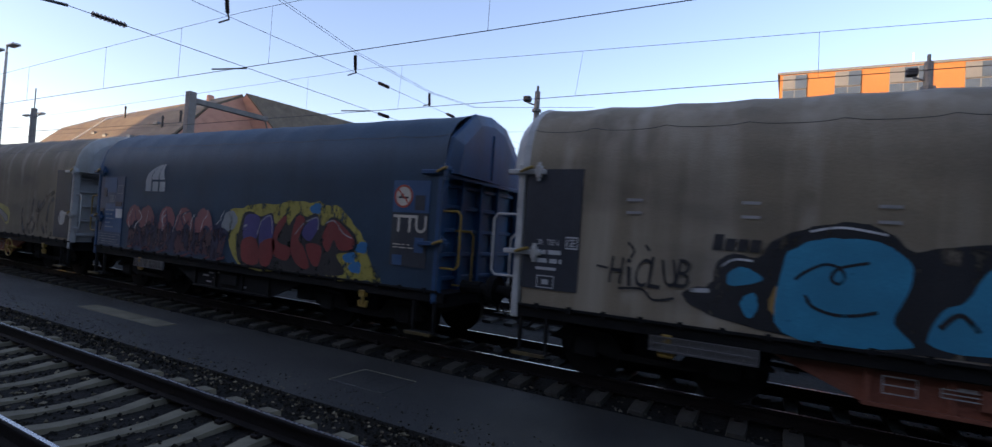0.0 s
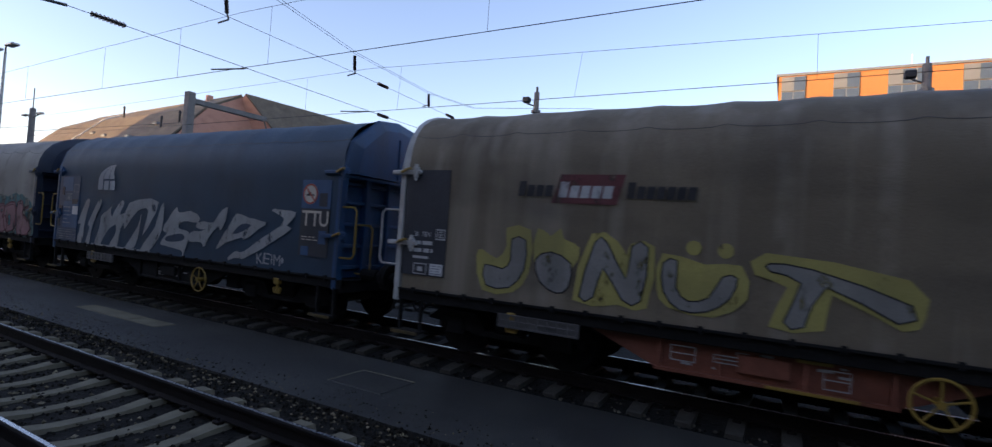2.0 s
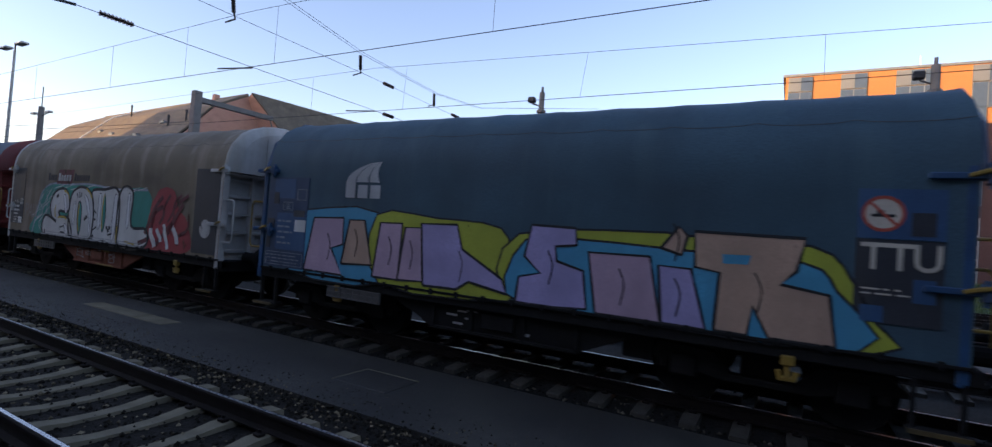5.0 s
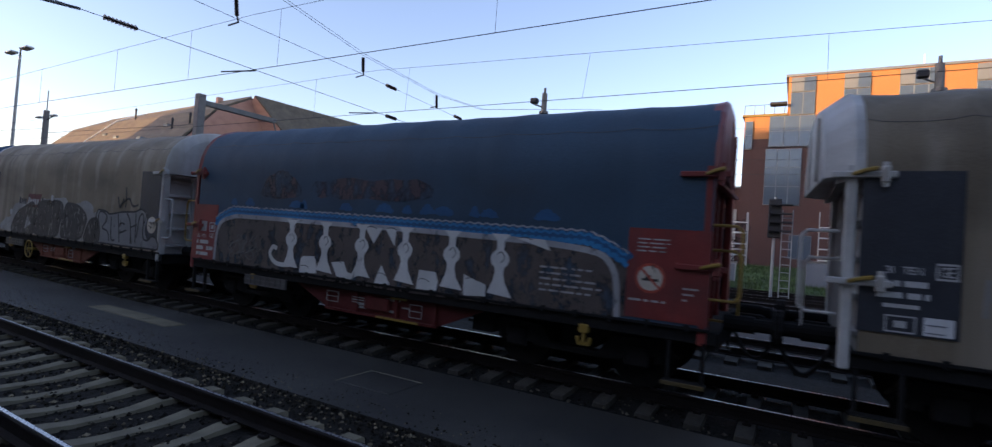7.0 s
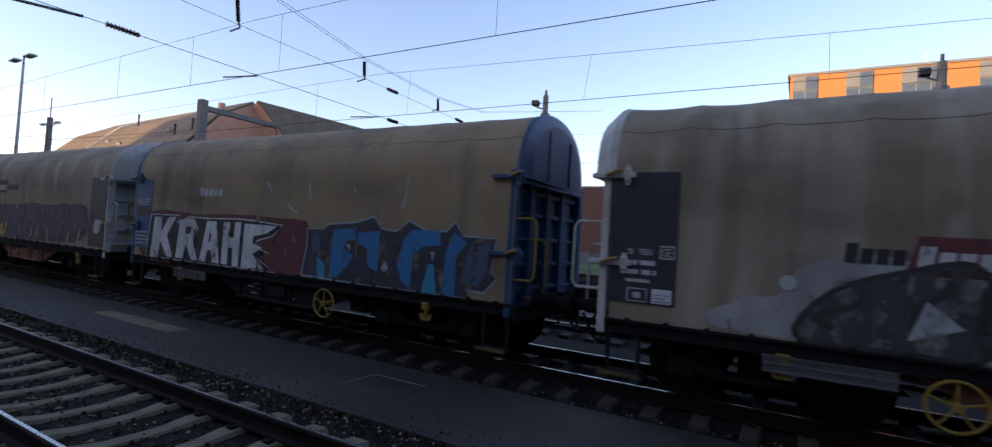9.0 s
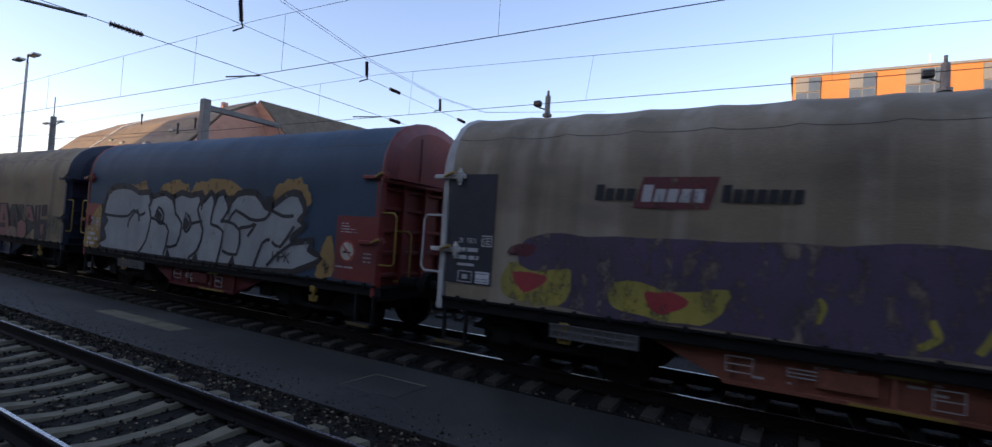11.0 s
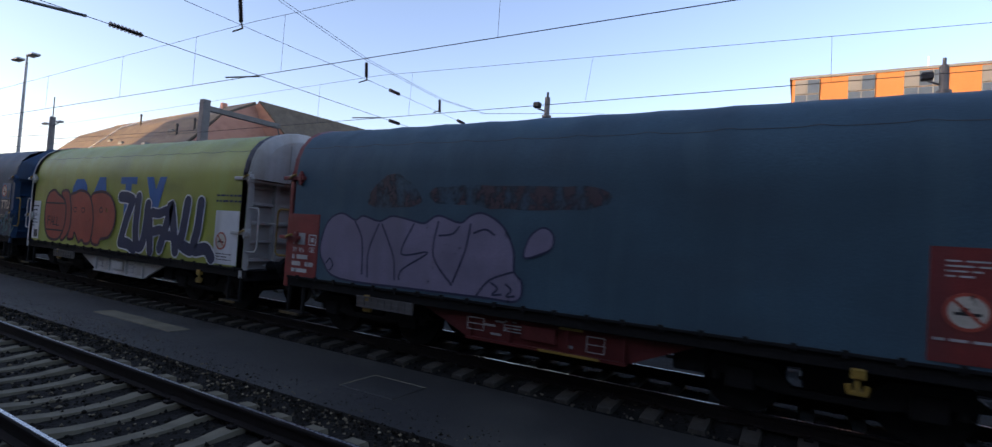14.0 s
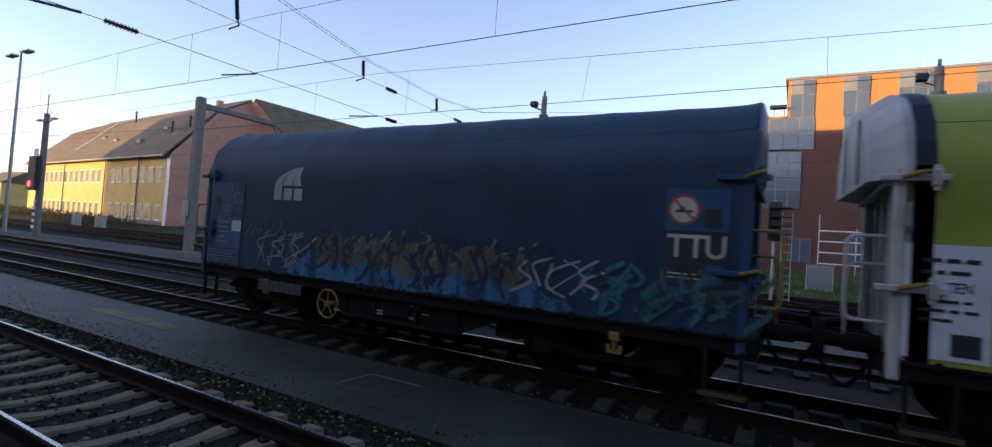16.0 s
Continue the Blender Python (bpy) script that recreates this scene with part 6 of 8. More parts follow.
    graffiti(w, [(blob([(-5.4, 1.95), (-4.6, 2.22), (-3.4, 2.28), (-2.5, 2.28), (-1.9, 1.95), (-1.5, 1.4), (-1.35, 1.0), (-3.0, 0.98), (-5.0, 1.0)], 0.006, 0.05, 9), yellow),
                 (blob([(-5.0, 1.05), (-4.98, 1.9), (-4.75, 2.07), (-4.4, 1.98), (-4.08, 2.06), (-3.95, 1.85), (-3.68, 2.06), (-3.6, 1.84), (-3.36, 2.08), (-3.1, 2.03), (-2.86, 2.1), (-2.69, 1.88), (-2.49, 2.05), (-2.26, 2.0), (-1.87, 1.75), (-1.88, 1.48), (-2.3, 1.39), (-2.1, 1.06), (-3.05, 0.99), (-3.9, 0.99)], 0.010, 0.0, 10), SPRAY_BLACK)]
             + [(blob(p, 0.014, 0.0, 1, 3), indigo) for p in ([(-4.91, 1.6), (-4.87, 1.94), (-4.68, 2.02), (-4.41, 1.94), (-4.47, 1.55), (-4.78, 1.4)], [(-4.36, 1.91), (-4.07, 2.01), (-4.01, 1.6), (-4.38, 1.4)], [(-3.15, 1.85), (-2.86, 2.05), (-2.78, 1.86), (-2.98, 1.59), (-3.19, 1.68)])]
             + [(blob(p, 0.0155, 0.0, 1, 3), dull_red) for p in ([(-4.92, 1.48), (-4.5, 1.54), (-4.38, 1.06), (-4.85, 1.06)], [(-4.37, 1.45), (-3.93, 1.56), (-4.05, 1.06), (-4.32, 1.06)], [(-3.95, 1.79), (-3.71, 2.02), (-3.65, 1.93), (-3.88, 1.55), (-3.49, 1.42), (-3.58, 1.18), (-3.98, 1.3)], [(-3.38, 2.01), (-3.15, 1.97), (-3.29, 1.61), (-3.13, 1.46), (-2.96, 1.1), (-3.26, 1.12), (-3.49, 1.42)], [(-3.08, 1.52), (-2.69, 1.51), (-2.73, 1.16), (-2.92, 1.2)], [(-2.66, 1.73), (-2.49, 1.99), (-2.26, 1.95), (-1.92, 1.7), (-1.93, 1.52), (-2.24, 1.48), (-2.38, 1.65), (-2.51, 1.42), (-2.65, 1.57)])]
             + [(stroke(B(), p, 0.018, 0.0175), SPRAY_SILVER) for p in ([(-4.47, 1.62), (-4.36, 1.91)], [(-4.33, 1.91), (-4.1, 2.0), (-4.02, 1.66)], [(-3.39, 1.69), (-3.17, 1.91)], [(-3.1, 1.94), (-2.83, 2.02), (-2.79, 1.8)], [(-2.62, 1.93), (-2.4, 1.98), (-2.17, 1.78), (-1.94, 1.7)], [(-4.9, 1.75), (-4.8, 1.8), (-4.9, 1.68), (-4.8, 1.7)])]
             + [(blob([(x - 0.14, z), (x - 0.05, z + 0.1), (x + 0.1, z + 0.08), (x + 0.13, z - 0.06), (x, z - 0.1)], 0.008, 0.03, 13), blue) for x, z in ((-2.0, 1.36), (-1.74, 1.55), (-1.85, 1.2), (-2.9, 2.18))], "red and indigo letters sprayed on a yellow cloud")

    w = W[2]
    maker_mark(w, -7.65, 2.64)
    number_panel(w, 2)
    front_panel(w)
    dull = paint("spray_faded_grey", (0.235, 0.225, 0.20), 0.3)
    for label, back, fill, dots in (
            ("yellow hooked letter with grey fill", [(-8.82, 2.06), (-8.43, 2.05), (-8.42, 1.45), (-8.66, 1.14), (-9.17, 1.12), (-9.3, 1.62), (-9.2, 1.72), (-8.95, 1.6), (-8.80, 1.8)], [(-8.72, 1.9), (-8.5, 1.9), (-8.5, 1.48), (-8.72, 1.2), (-9.1, 1.2), (-9.15, 1.5), (-8.85, 1.46), (-8.72, 1.6)], ()),
            ("yellow spiky tuft over a grey round letter", [(-8.35, 1.6), (-8.32, 2.08), (-8.12, 1.98), (-7.98, 2.1), (-7.92, 1.95), (-7.69, 1.85), (-7.8, 1.55)], [(-8.33, 1.64), (-8.1, 1.76), (-7.8, 1.62), (-7.82, 1.3), (-7.99, 1.2), (-8.25, 1.34)], ()),
            ("yellow letter with grey strokes", [(-7.75, 1.14), (-7.53, 2.05), (-7.18, 1.97), (-7.05, 1.8), (-7.0, 1.95), (-6.70, 1.93), (-6.76, 1.15), (-7.12, 1.15)], [(-7.66, 1.2), (-7.48, 1.94), (-7.31, 1.94), (-7.04, 1.49), (-6.99, 1.92), (-6.78, 1.91), (-6.84, 1.23), (-7.08, 1.22), (-7.35, 1.6), (-7.46, 1.21)], ()),
            ("yellow rounded letter under two dots", [(-6.66, 1.43), (-6.6, 1.86), (-6.1, 1.76), (-5.7, 1.78), (-5.62, 1.4), (-5.98, 1.14), (-6.51, 1.2)], [(-6.59, 1.74), (-6.42, 1.78), (-6.42, 1.45), (-6.27, 1.3), (-6.04, 1.37), (-5.9, 1.63), (-5.74, 1.63), (-5.81, 1.38), (-6.05, 1.2), (-6.36, 1.18), (-6.57, 1.39)], ((-6.24, 1.95), (-5.88, 1.94))),
            ("wide yellow letter with a sweeping bar", [(-5.56, 1.69), (-5.46, 1.95), (-4.14, 1.77), (-4.0, 1.41), (-4.18, 1.24), (-4.8, 1.54), (-4.86, 1.15), (-5.4, 1.12), (-5.23, 1.58)], [(-5.42, 1.83), (-5.0, 1.80), (-4.11, 1.51), (-4.22, 1.31), (-4.86, 1.62), (-5.05, 1.16), (-5.25, 1.19), (-5.1, 1.64), (-5.4, 1.74)], ())):
        g = part("graffiti", blob(back, 0.006, 0.0, 4, 2), cream, w, label)
        part("paint_layer", blob(fill, 0.010, 0.0, 5, 2), dull, g)
        part("outline", stroke(B(), fill, 0.018, 0.012, closed=True, sub=2), SPRAY_BLACK, g)
        for x, z in dots:
            part("paint_layer", disc(x, z, 0.09, 0.008), cream, g)
    tag = paint("spray_washed_black", (0.075, 0.070, 0.062), 0.55)
    for pts in ([(-3.15, 1.78), (-3.05, 1.3), (-2.9, 1.1), (-2.72, 1.2), (-2.5, 1.7), (-2.42, 2.1)], [(-2.7, 1.28), (-2.45, 1.5), (-2.25, 1.35), (-2.4, 1.12), (-2.65, 1.15)], [(-2.12, 2.05), (-2.08, 1.6), (-2.05, 1.15)], [(-1.6, 2.18), (-1.85, 1.85), (-2.05, 1.6), (-1.8, 1.35), (-1.6, 1.1)], [(-1.15, 2.1), (-1.4, 1.95), (-1.5, 1.5), (-1.4, 1.15), (-1.12, 1.12)], [(-2.2, 1.7), (-1.6, 2.1), (-1.15, 2.3)]):
        part("graffiti", stroke(B(), pts, 0.13, 0.008), tag, w, "dull black sprayed tag")

    w = W[3]
    sail_mark(w)
    ttu_panel(w)
    worn = paint("spray_chalky_silver", (0.30, 0.31, 0.30), 0.3)
    slashes = ([(-9.49, 0.99), (-9.35, 1.49), (-9.49, 1.51), (-9.16, 2.08), (-8.95, 2.1), (-9.12, 1.61), (-9.22, 1.04)],
               [(-9.05, 0.99), (-8.86, 1.41), (-8.96, 1.53), (-8.53, 2.1), (-8.36, 2.08), (-8.68, 1.56), (-8.86, 0.99)],
               [(-8.58, 0.99), (-8.37, 1.46), (-8.33, 1.75), (-7.95, 1.93), (-7.82, 2.09), (-7.89, 1.82), (-7.61, 1.69), (-7.56, 1.61), (-7.97, 1.39), (-8.29, 1.02)],
               [(-7.84, 0.99), (-7.55, 1.44), (-7.78, 1.77), (-7.43, 2.14), (-7.28, 2.09), (-7.44, 1.8), (-7.03, 1.89), (-7.35, 1.47), (-7.47, 1.02)],
               [(-7.13, 0.99), (-6.6, 1.55), (-6.49, 1.88), (-6.55, 1.35), (-6.71, 1.06)],
               [(-7.04, 2.11), (-5.8, 2.17), (-6.38, 1.35), (-6.2, 1.96), (-6.67, 1.92), (-7.2, 1.48)],
               [(-6.41, 1.03), (-5.91, 1.54), (-5.84, 1.75), (-5.61, 2.16), (-5.59, 1.53), (-6.04, 1.02)])
    for k, pts in enumerate(slashes):
        part("graffiti", blob(pts, 0.008 + 0.0005 * k, 0.012, 300 + k, 3), worn, w, "slanted silver slash of a huge tag")
    for k, pts in enumerate((
            [(-5.07, 2.07), (-4.95, 1.95), (-4.52, 2.01), (-4.22, 1.9), (-4.25, 1.78), (-4.77, 1.77), (-4.96, 1.63), (-4.59, 1.57), (-4.54, 1.42), (-4.71, 1.0), (-4.79, 1.14), (-5.29, 1.18), (-5.62, 1.24), (-5.38, 1.46), (-5.54, 1.55), (-5.4, 1.76)],
            [(-4.51, 1.36), (-4.49, 1.55), (-3.99, 1.62), (-3.7, 1.79), (-3.43, 2.07), (-3.27, 2.11), (-3.31, 1.85), (-3.46, 1.64), (-3.52, 1.73), (-3.75, 1.58), (-3.96, 1.26), (-4.09, 1.36)],
            [(-4.3, 1.66), (-4.18, 1.79), (-3.7, 1.79), (-3.53, 1.78), (-3.99, 1.63)],
            [(-3.55, 1.26), (-3.14, 1.81), (-2.94, 2.02), (-2.58, 1.96), (-2.06, 1.87), (-2.28, 1.73), (-2.61, 1.51), (-2.81, 1.54), (-3.23, 1.41)],
            [(-1.91, 2.11), (-1.72, 2.15), (-1.22, 2.09), (-1.45, 1.85), (-1.33, 1.77), (-2.08, 1.39), (-2.64, 1.13), (-2.84, 1.13), (-3.15, 1.06), (-2.95, 1.25), (-2.64, 1.26), (-2.09, 1.59), (-1.62, 1.84), (-1.58, 1.99)])):
        part("graffiti", blob(pts, 0.0125 + 0.0006 * k, 0.014, 320 + k, 3), worn, w, "frayed silver letter of a huge tag")
    for pts in ([(-5.38, 1.4), (-4.88, 1.49), (-4.68, 1.44), (-4.87, 1.32), (-5.37, 1.3)], [(-3.05, 1.61), (-2.78, 1.8), (-2.48, 1.81), (-2.82, 1.63)]):
        part("graffiti", blob(pts, 0.016, 0.008, 330, 3), paint("spray_night_blue", (0.012, 0.034, 0.066), 0.15), w, "dark opening in a silver letter")
    part("graffiti", bars([(-8.7, -6.0, 0.99, 1.03)], 0.013), worn, w, "silver smear along the hem")
    tagged(part("lettering", letters("KEIM.", -2.26, -1.46, 1.08, 1.28, 0.0, 2, 0.4, off=0.01), SPRAY_SILVER, w, "small silver tag"), kind="stuff")

    w = W[4]
    maker_mark(w, -7.22, 2.58)
    blue_rear_panel(w, 20)
    graffiti(w, [(blob([(-9.95, 1.05), (-9.9, 1.9), (-9.4, 2.3), (-8.6, 2.25), (-7.5, 2.42), (-6.2, 2.4), (-5.3, 2.3), (-5.0, 1.8), (-4.9, 1.15)], 0.005, 0.06, 21), paint("spray_soot", (0.045, 0.044, 0.043), 0.4)),
                 (strokes(-9.8, -5.1, 1.08, 2.3, 22, 22, 0.07, 0.009, 0.3, 0.7), SPRAY_BLACK),
                 (strokes(-9.8, -5.1, 1.08, 2.2, 15, 23, 0.03, 0.018, 0.3, 0.7), grey)], "sooty black sprayed tangle of letters")
    hazy = paint("spray_dull_teal", (0.05, 0.16, 0.165), 0.45)
    g = part("graffiti", blob([(-5.1, 1.75), (-4.4, 2.02), (-3.6, 2.15), (-2.4, 2.08), (-1.2, 2.18), (-0.4, 2.0), (-0.2, 1.5), (-0.2, 1.0), (-2.5, 1.0), (-4.9, 1.02)], 0.005, 0.04, 24), hazy, w, "teal sprayed haze under pink letters")
    for k, (pts, hole) in enumerate((
            ([(-4.81, 1.37), (-4.6, 1.58), (-4.19, 1.56), (-4.25, 1.09), (-4.44, 1.13), (-4.39, 1.38)], None),
            ([(-4.36, 1.8), (-3.78, 1.97), (-3.73, 1.7), (-3.43, 1.73), (-3.42, 1.94), (-3.16, 1.96), (-3.03, 1.03), (-3.37, 1.04), (-3.42, 1.47), (-3.72, 1.46), (-3.61, 1.09), (-4.25, 1.12), (-4.14, 1.66)], None),
            ([(-3.25, 1.34), (-2.97, 1.77), (-2.64, 1.81), (-2.51, 1.17), (-2.69, 1.03), (-3.19, 1.07)], [(-2.98, 1.49), (-2.87, 1.68), (-2.76, 1.52), (-2.8, 1.29), (-2.94, 1.27)]),
            ([(-2.56, 1.76), (-2.23, 1.87), (-2.1, 1.81), (-2.09, 1.6), (-2.21, 1.43), (-1.97, 1.5), (-1.84, 1.29), (-1.87, 1.08), (-2.5, 1.04)], [(-2.35, 1.65), (-2.22, 1.71), (-2.24, 1.58)]),
            ([(-2.02, 1.82), (-1.38, 1.93), (-1.25, 1.46), (-1.29, 1.14), (-1.9, 1.06), (-2.1, 1.49)], [(-1.79, 1.52), (-1.62, 1.54), (-1.58, 1.28), (-1.73, 1.24)]),
            ([(-1.22, 1.88), (-0.91, 1.99), (-0.74, 1.8), (-0.42, 1.85), (-0.82, 1.66), (-0.39, 1.43), (-0.25, 1.18), (-0.47, 1.02), (-1.08, 1.03), (-1.17, 1.52)], None))):
        one = part("graffiti", blob(pts, 0.009 + 0.0012 * k, 0.0, 24, 3), pink, w, "dusky pink letter with a maroon outline")
        part("outline", stroke(B(), pts, 0.05, 0.0145 + 0.0012 * k, closed=True, sub=3), maroon, one)
        part("shade", stroke(B(), [(x * 0.985 - 0.045, 1.0 + (z - 1.0) * 0.93) for x, z in pts[: len(pts) // 2 + 1]], 0.03, 0.0138 + 0.0012 * k, sub=3), maroon, one)
        if hole:
            part("opening", blob(hole, 0.0142 + 0.0012 * k, 0.0, 2, 3), hazy, one)
            part("outline", stroke(B(), hole, 0.03, 0.0152 + 0.0012 * k, closed=True, sub=3), maroon, one)
    for pts in ([(-5.01, 1.91), (-4.74, 1.8), (-4.48, 1.82)], [(-3.71, 2.18), (-3.5, 2.14), (-3.29, 2.03), (-2.93, 1.92)], [(-3.09, 2.03), (-2.7, 2.14), (-2.38, 2.12)], [(-1.9, 2.08), (-1.7, 2.02), (-1.5, 2.1)], [(-4.55, 1.98), (-4.4, 1.9)], [(-2.3, 1.98), (-2.05, 2.02)]):
        part("graffiti", stroke(B(), pts, 0.028, 0.008), SPRAY_BLACK, w, "loose black squiggle")

    w = W[5]
    sail_mark(w)
    ttu_panel(w)
    cyan, lime = paint("spray_cyan", (0.05, 0.30, 0.46), 0.12), paint("spray_lime", (0.36, 0.40, 0.035), 0.12)
    rose, pastel = paint("spray_rose", (0.46, 0.32, 0.40), 0.12), paint("spray_mauve", (0.36, 0.31, 0.52), 0.12)
    tan = paint("spray_peach", (0.46, 0.30, 0.21), 0.12)
    for k, (pts, m, label) in enumerate((
            ([(-9.97, 1.0), (-10.11, 1.99), (-9.51, 2.15), (-7.8, 2.16), (-7.54, 1.0)], cyan, "cyan sprayed ground"),
            ([(-7.7, 0.99), (-7.83, 2.13), (-6.57, 2.13), (-5.41, 2.04), (-5.26, 1.54), (-5.46, 1.35), (-5.23, 0.99)], lime, "lime sprayed ground"),
            ([(-5.35, 1.2), (-5.11, 1.98), (-3.24, 2.12), (-2.85, 2.1), (-1.5, 2.07), (-1.13, 1.76), (-0.95, 1.37), (-0.89, 0.99), (-4.07, 0.99)], lime, "lime rim of the ground"),
            ([(-5.26, 1.1), (-5.0, 1.9), (-4.14, 1.96), (-2.83, 1.92), (-1.57, 1.88), (-1.25, 1.61), (-1.03, 0.99), (-4.07, 0.99)], cyan, "cyan sprayed ground"))):
        g = part("graffiti", blob(pts, 0.005 + 0.0012 * k, 0.0, 26, 3), m, w, label)
        part("outline", stroke(B(), pts, 0.03, 0.0057 + 0.0012 * k, closed=True, sub=3), SPRAY_BLACK, g)
    for k, (pts, m) in enumerate((
            ([(-9.52, 1.04), (-9.33, 2.01), (-8.59, 2.04), (-8.57, 1.57), (-8.85, 1.49), (-8.54, 1.03)], rose), ([(-8.58, 1.23), (-8.44, 2.01), (-8.09, 2.02), (-7.87, 1.27)], tan),
            ([(-7.84, 1.08), (-7.73, 2.0), (-7.26, 2.01), (-7.26, 1.63), (-7.29, 1.08)], rose), ([(-7.29, 1.08), (-7.19, 1.95), (-6.86, 1.96), (-6.77, 1.11)], rose),
            ([(-6.76, 1.05), (-6.87, 2.03), (-6.18, 2.05), (-6.06, 1.68), (-5.34, 1.3), (-5.25, 1.09), (-5.91, 1.2), (-6.13, 1.06)], pastel),
            ([(-5.1, 1.0), (-5.07, 1.37), (-4.74, 1.45), (-5.0, 1.67), (-4.91, 2.12), (-4.25, 2.11), (-4.22, 1.88), (-4.53, 1.84), (-4.5, 1.64), (-4.11, 1.54), (-4.03, 1.04), (-4.49, 1.0)], pastel),
            ([(-3.91, 1.0), (-4.05, 1.8), (-3.24, 1.81), (-3.07, 1.0)], rose), ([(-3.06, 1.0), (-3.13, 1.71), (-2.74, 1.7), (-2.54, 1.0)], pastel), ([(-3.11, 1.93), (-2.91, 2.21), (-2.8, 2.1), (-2.86, 1.86)], tan),
            ([(-2.45, 1.0), (-2.42, 1.69), (-2.7, 1.73), (-2.72, 2.16), (-1.56, 2.15), (-1.63, 1.78), (-1.78, 1.62), (-1.31, 1.55), (-1.23, 1.0), (-1.87, 1.0), (-2.05, 1.34), (-2.09, 1.0)], tan))):
        g = part("graffiti", cut(pts, 0.0115 + 0.0004 * k), m, w, "pastel letter with black outline")
        part("outline", lined(pts, 0.016 + 0.0003 * k, 0.04), SPRAY_BLACK, g)
        cx, cz = sum(p[0] for p in pts) / len(pts), sum(p[1] for p in pts) / len(pts)
        part("shade", stroke(B(), [(cx - 0.06, cz + 0.22), (cx + 0.02, cz + 0.02), (cx - 0.02, cz - 0.25)], 0.02, 0.0165), SPRAY_BLACK, g)
    part("opening", cut([(-2.4, 1.91), (-2.09, 1.92), (-2.12, 1.81), (-2.39, 1.8)], 0.0168), cyan, w, "cyan opening of a letter")

    w = W[6]
    maker_mark(w, -7.3, 2.66)
    number_panel(w, 33)
    front_panel(w)
    tagged(part("lettering", letters("PAUL", -9.7, -8.7, 1.45, 1.85, 0.0, 7, 0.4, off=0.007), paint("scratched_grey", (0.27, 0.25, 0.22), 0.3), w, "faint scratched letters"), kind="stuff")
    cloud = [(blob([(-9.15, 0.99), (-8.9, 1.6), (-8.64, 2.2), (-8.07, 2.44), (-7.0, 2.44), (-5.87, 2.46), (-4.4, 2.36), (-3.0, 2.38), (-2.8, 1.7), (-3.0, 1.0), (-6.0, 0.98)], 0.005, 0.02, 34), green)]
    chalk, ice = paint("spray_light_grey", (0.60, 0.60, 0.56), 0.2), paint("spray_clean_white", (0.72, 0.73, 0.72), 0.1)
    gold = paint("spray_gold_yellow", (0.48, 0.34, 0.04), 0.1)
    graffiti(w, cloud, "green sprayed cloud with a pale blue rim")
    part("graffiti", stroke(B(), [(-9.1, 1.02), (-8.9, 1.6), (-8.64, 2.2), (-8.07, 2.45), (-7.0, 2.45), (-5.87, 2.47), (-4.4, 2.37), (-3.0, 2.38)], 0.05, 0.0065), paint("spray_ice", (0.30, 0.36, 0.42), 0.3), w, "pale blue rim of the cloud")
    tagged(part("graffiti", strokes(-8.8, -7.9, 1.1, 2.35, 12, 37, 0.022, 0.008, 1.0, 0.6), SPRAY_WHITE, w, "white dashes on the green cloud"), kind="stuff")
    tagged(part("graffiti", strokes(-7.8, -3.0, 2.3, 2.44, 12, 38, 0.02, 0.008, 5.0, 0.8), SPRAY_WHITE, w, "white dashes on the green cloud"), kind="stuff")
    fat = [[(-6.9, 1.72), (-6.94, 2.1), (-7.15, 2.3), (-7.5, 2.32), (-7.85, 2.18), (-8.03, 1.86), (-7.89, 1.52), (-7.6, 1.40), (-8.3, 1.55), (-8.34, 1.02), (-6.75, 1.02), (-6.78, 1.4), (-6.95, 1.55), (-7.35, 1.55), (-7.45, 1.7)],
           [(-6.88, 1.79), (-6.78, 2.19), (-6.46, 2.37), (-6.07, 2.38), (-5.7, 2.21), (-5.53, 1.82), (-5.52, 1.43), (-5.62, 1.05), (-6.27, 1.02), (-6.75, 1.08), (-6.89, 1.51)],
           [(-5.66, 2.30), (-5.05, 2.35), (-4.31, 2.30), (-4.27, 1.04), (-4.88, 1.03), (-5.5, 1.03), (-5.5, 1.52), (-5.56, 1.96)],
           [(-4.24, 2.31), (-3.65, 2.33), (-3.62, 1.5), (-2.95, 1.45), (-2.95, 1.04), (-4.2, 1.03)]]
    for k, pts in enumerate(fat):
        g = part("graffiti", blob(pts, 0.009 + 0.0015 * k, 0.0, 34, 4), chalk, w, "fat pale grey letter with black outline")
        part("outline", stroke(B(), pts, 0.075, 0.0155 + 0.0003 * k, closed=True, sub=4), SPRAY_BLACK, g)
    holes = [[(-6.34, 2.0), (-6.18, 1.86), (-6.16, 1.39), (-6.23, 1.11), (-6.33, 1.31), (-6.39, 1.68)], [(-5.0, 2.24), (-4.91, 1.97), (-4.89, 1.51), (-4.99, 1.26), (-5.05, 1.49), (-5.05, 1.96)]]
    for pts in holes:
        g = part("graffiti", blob(pts, 0.0165, 0.0, 2), green, w, "green opening of a letter")
        part("outline", stroke(B(), pts, 0.04, 0.0175, closed=True), SPRAY_BLACK, g)
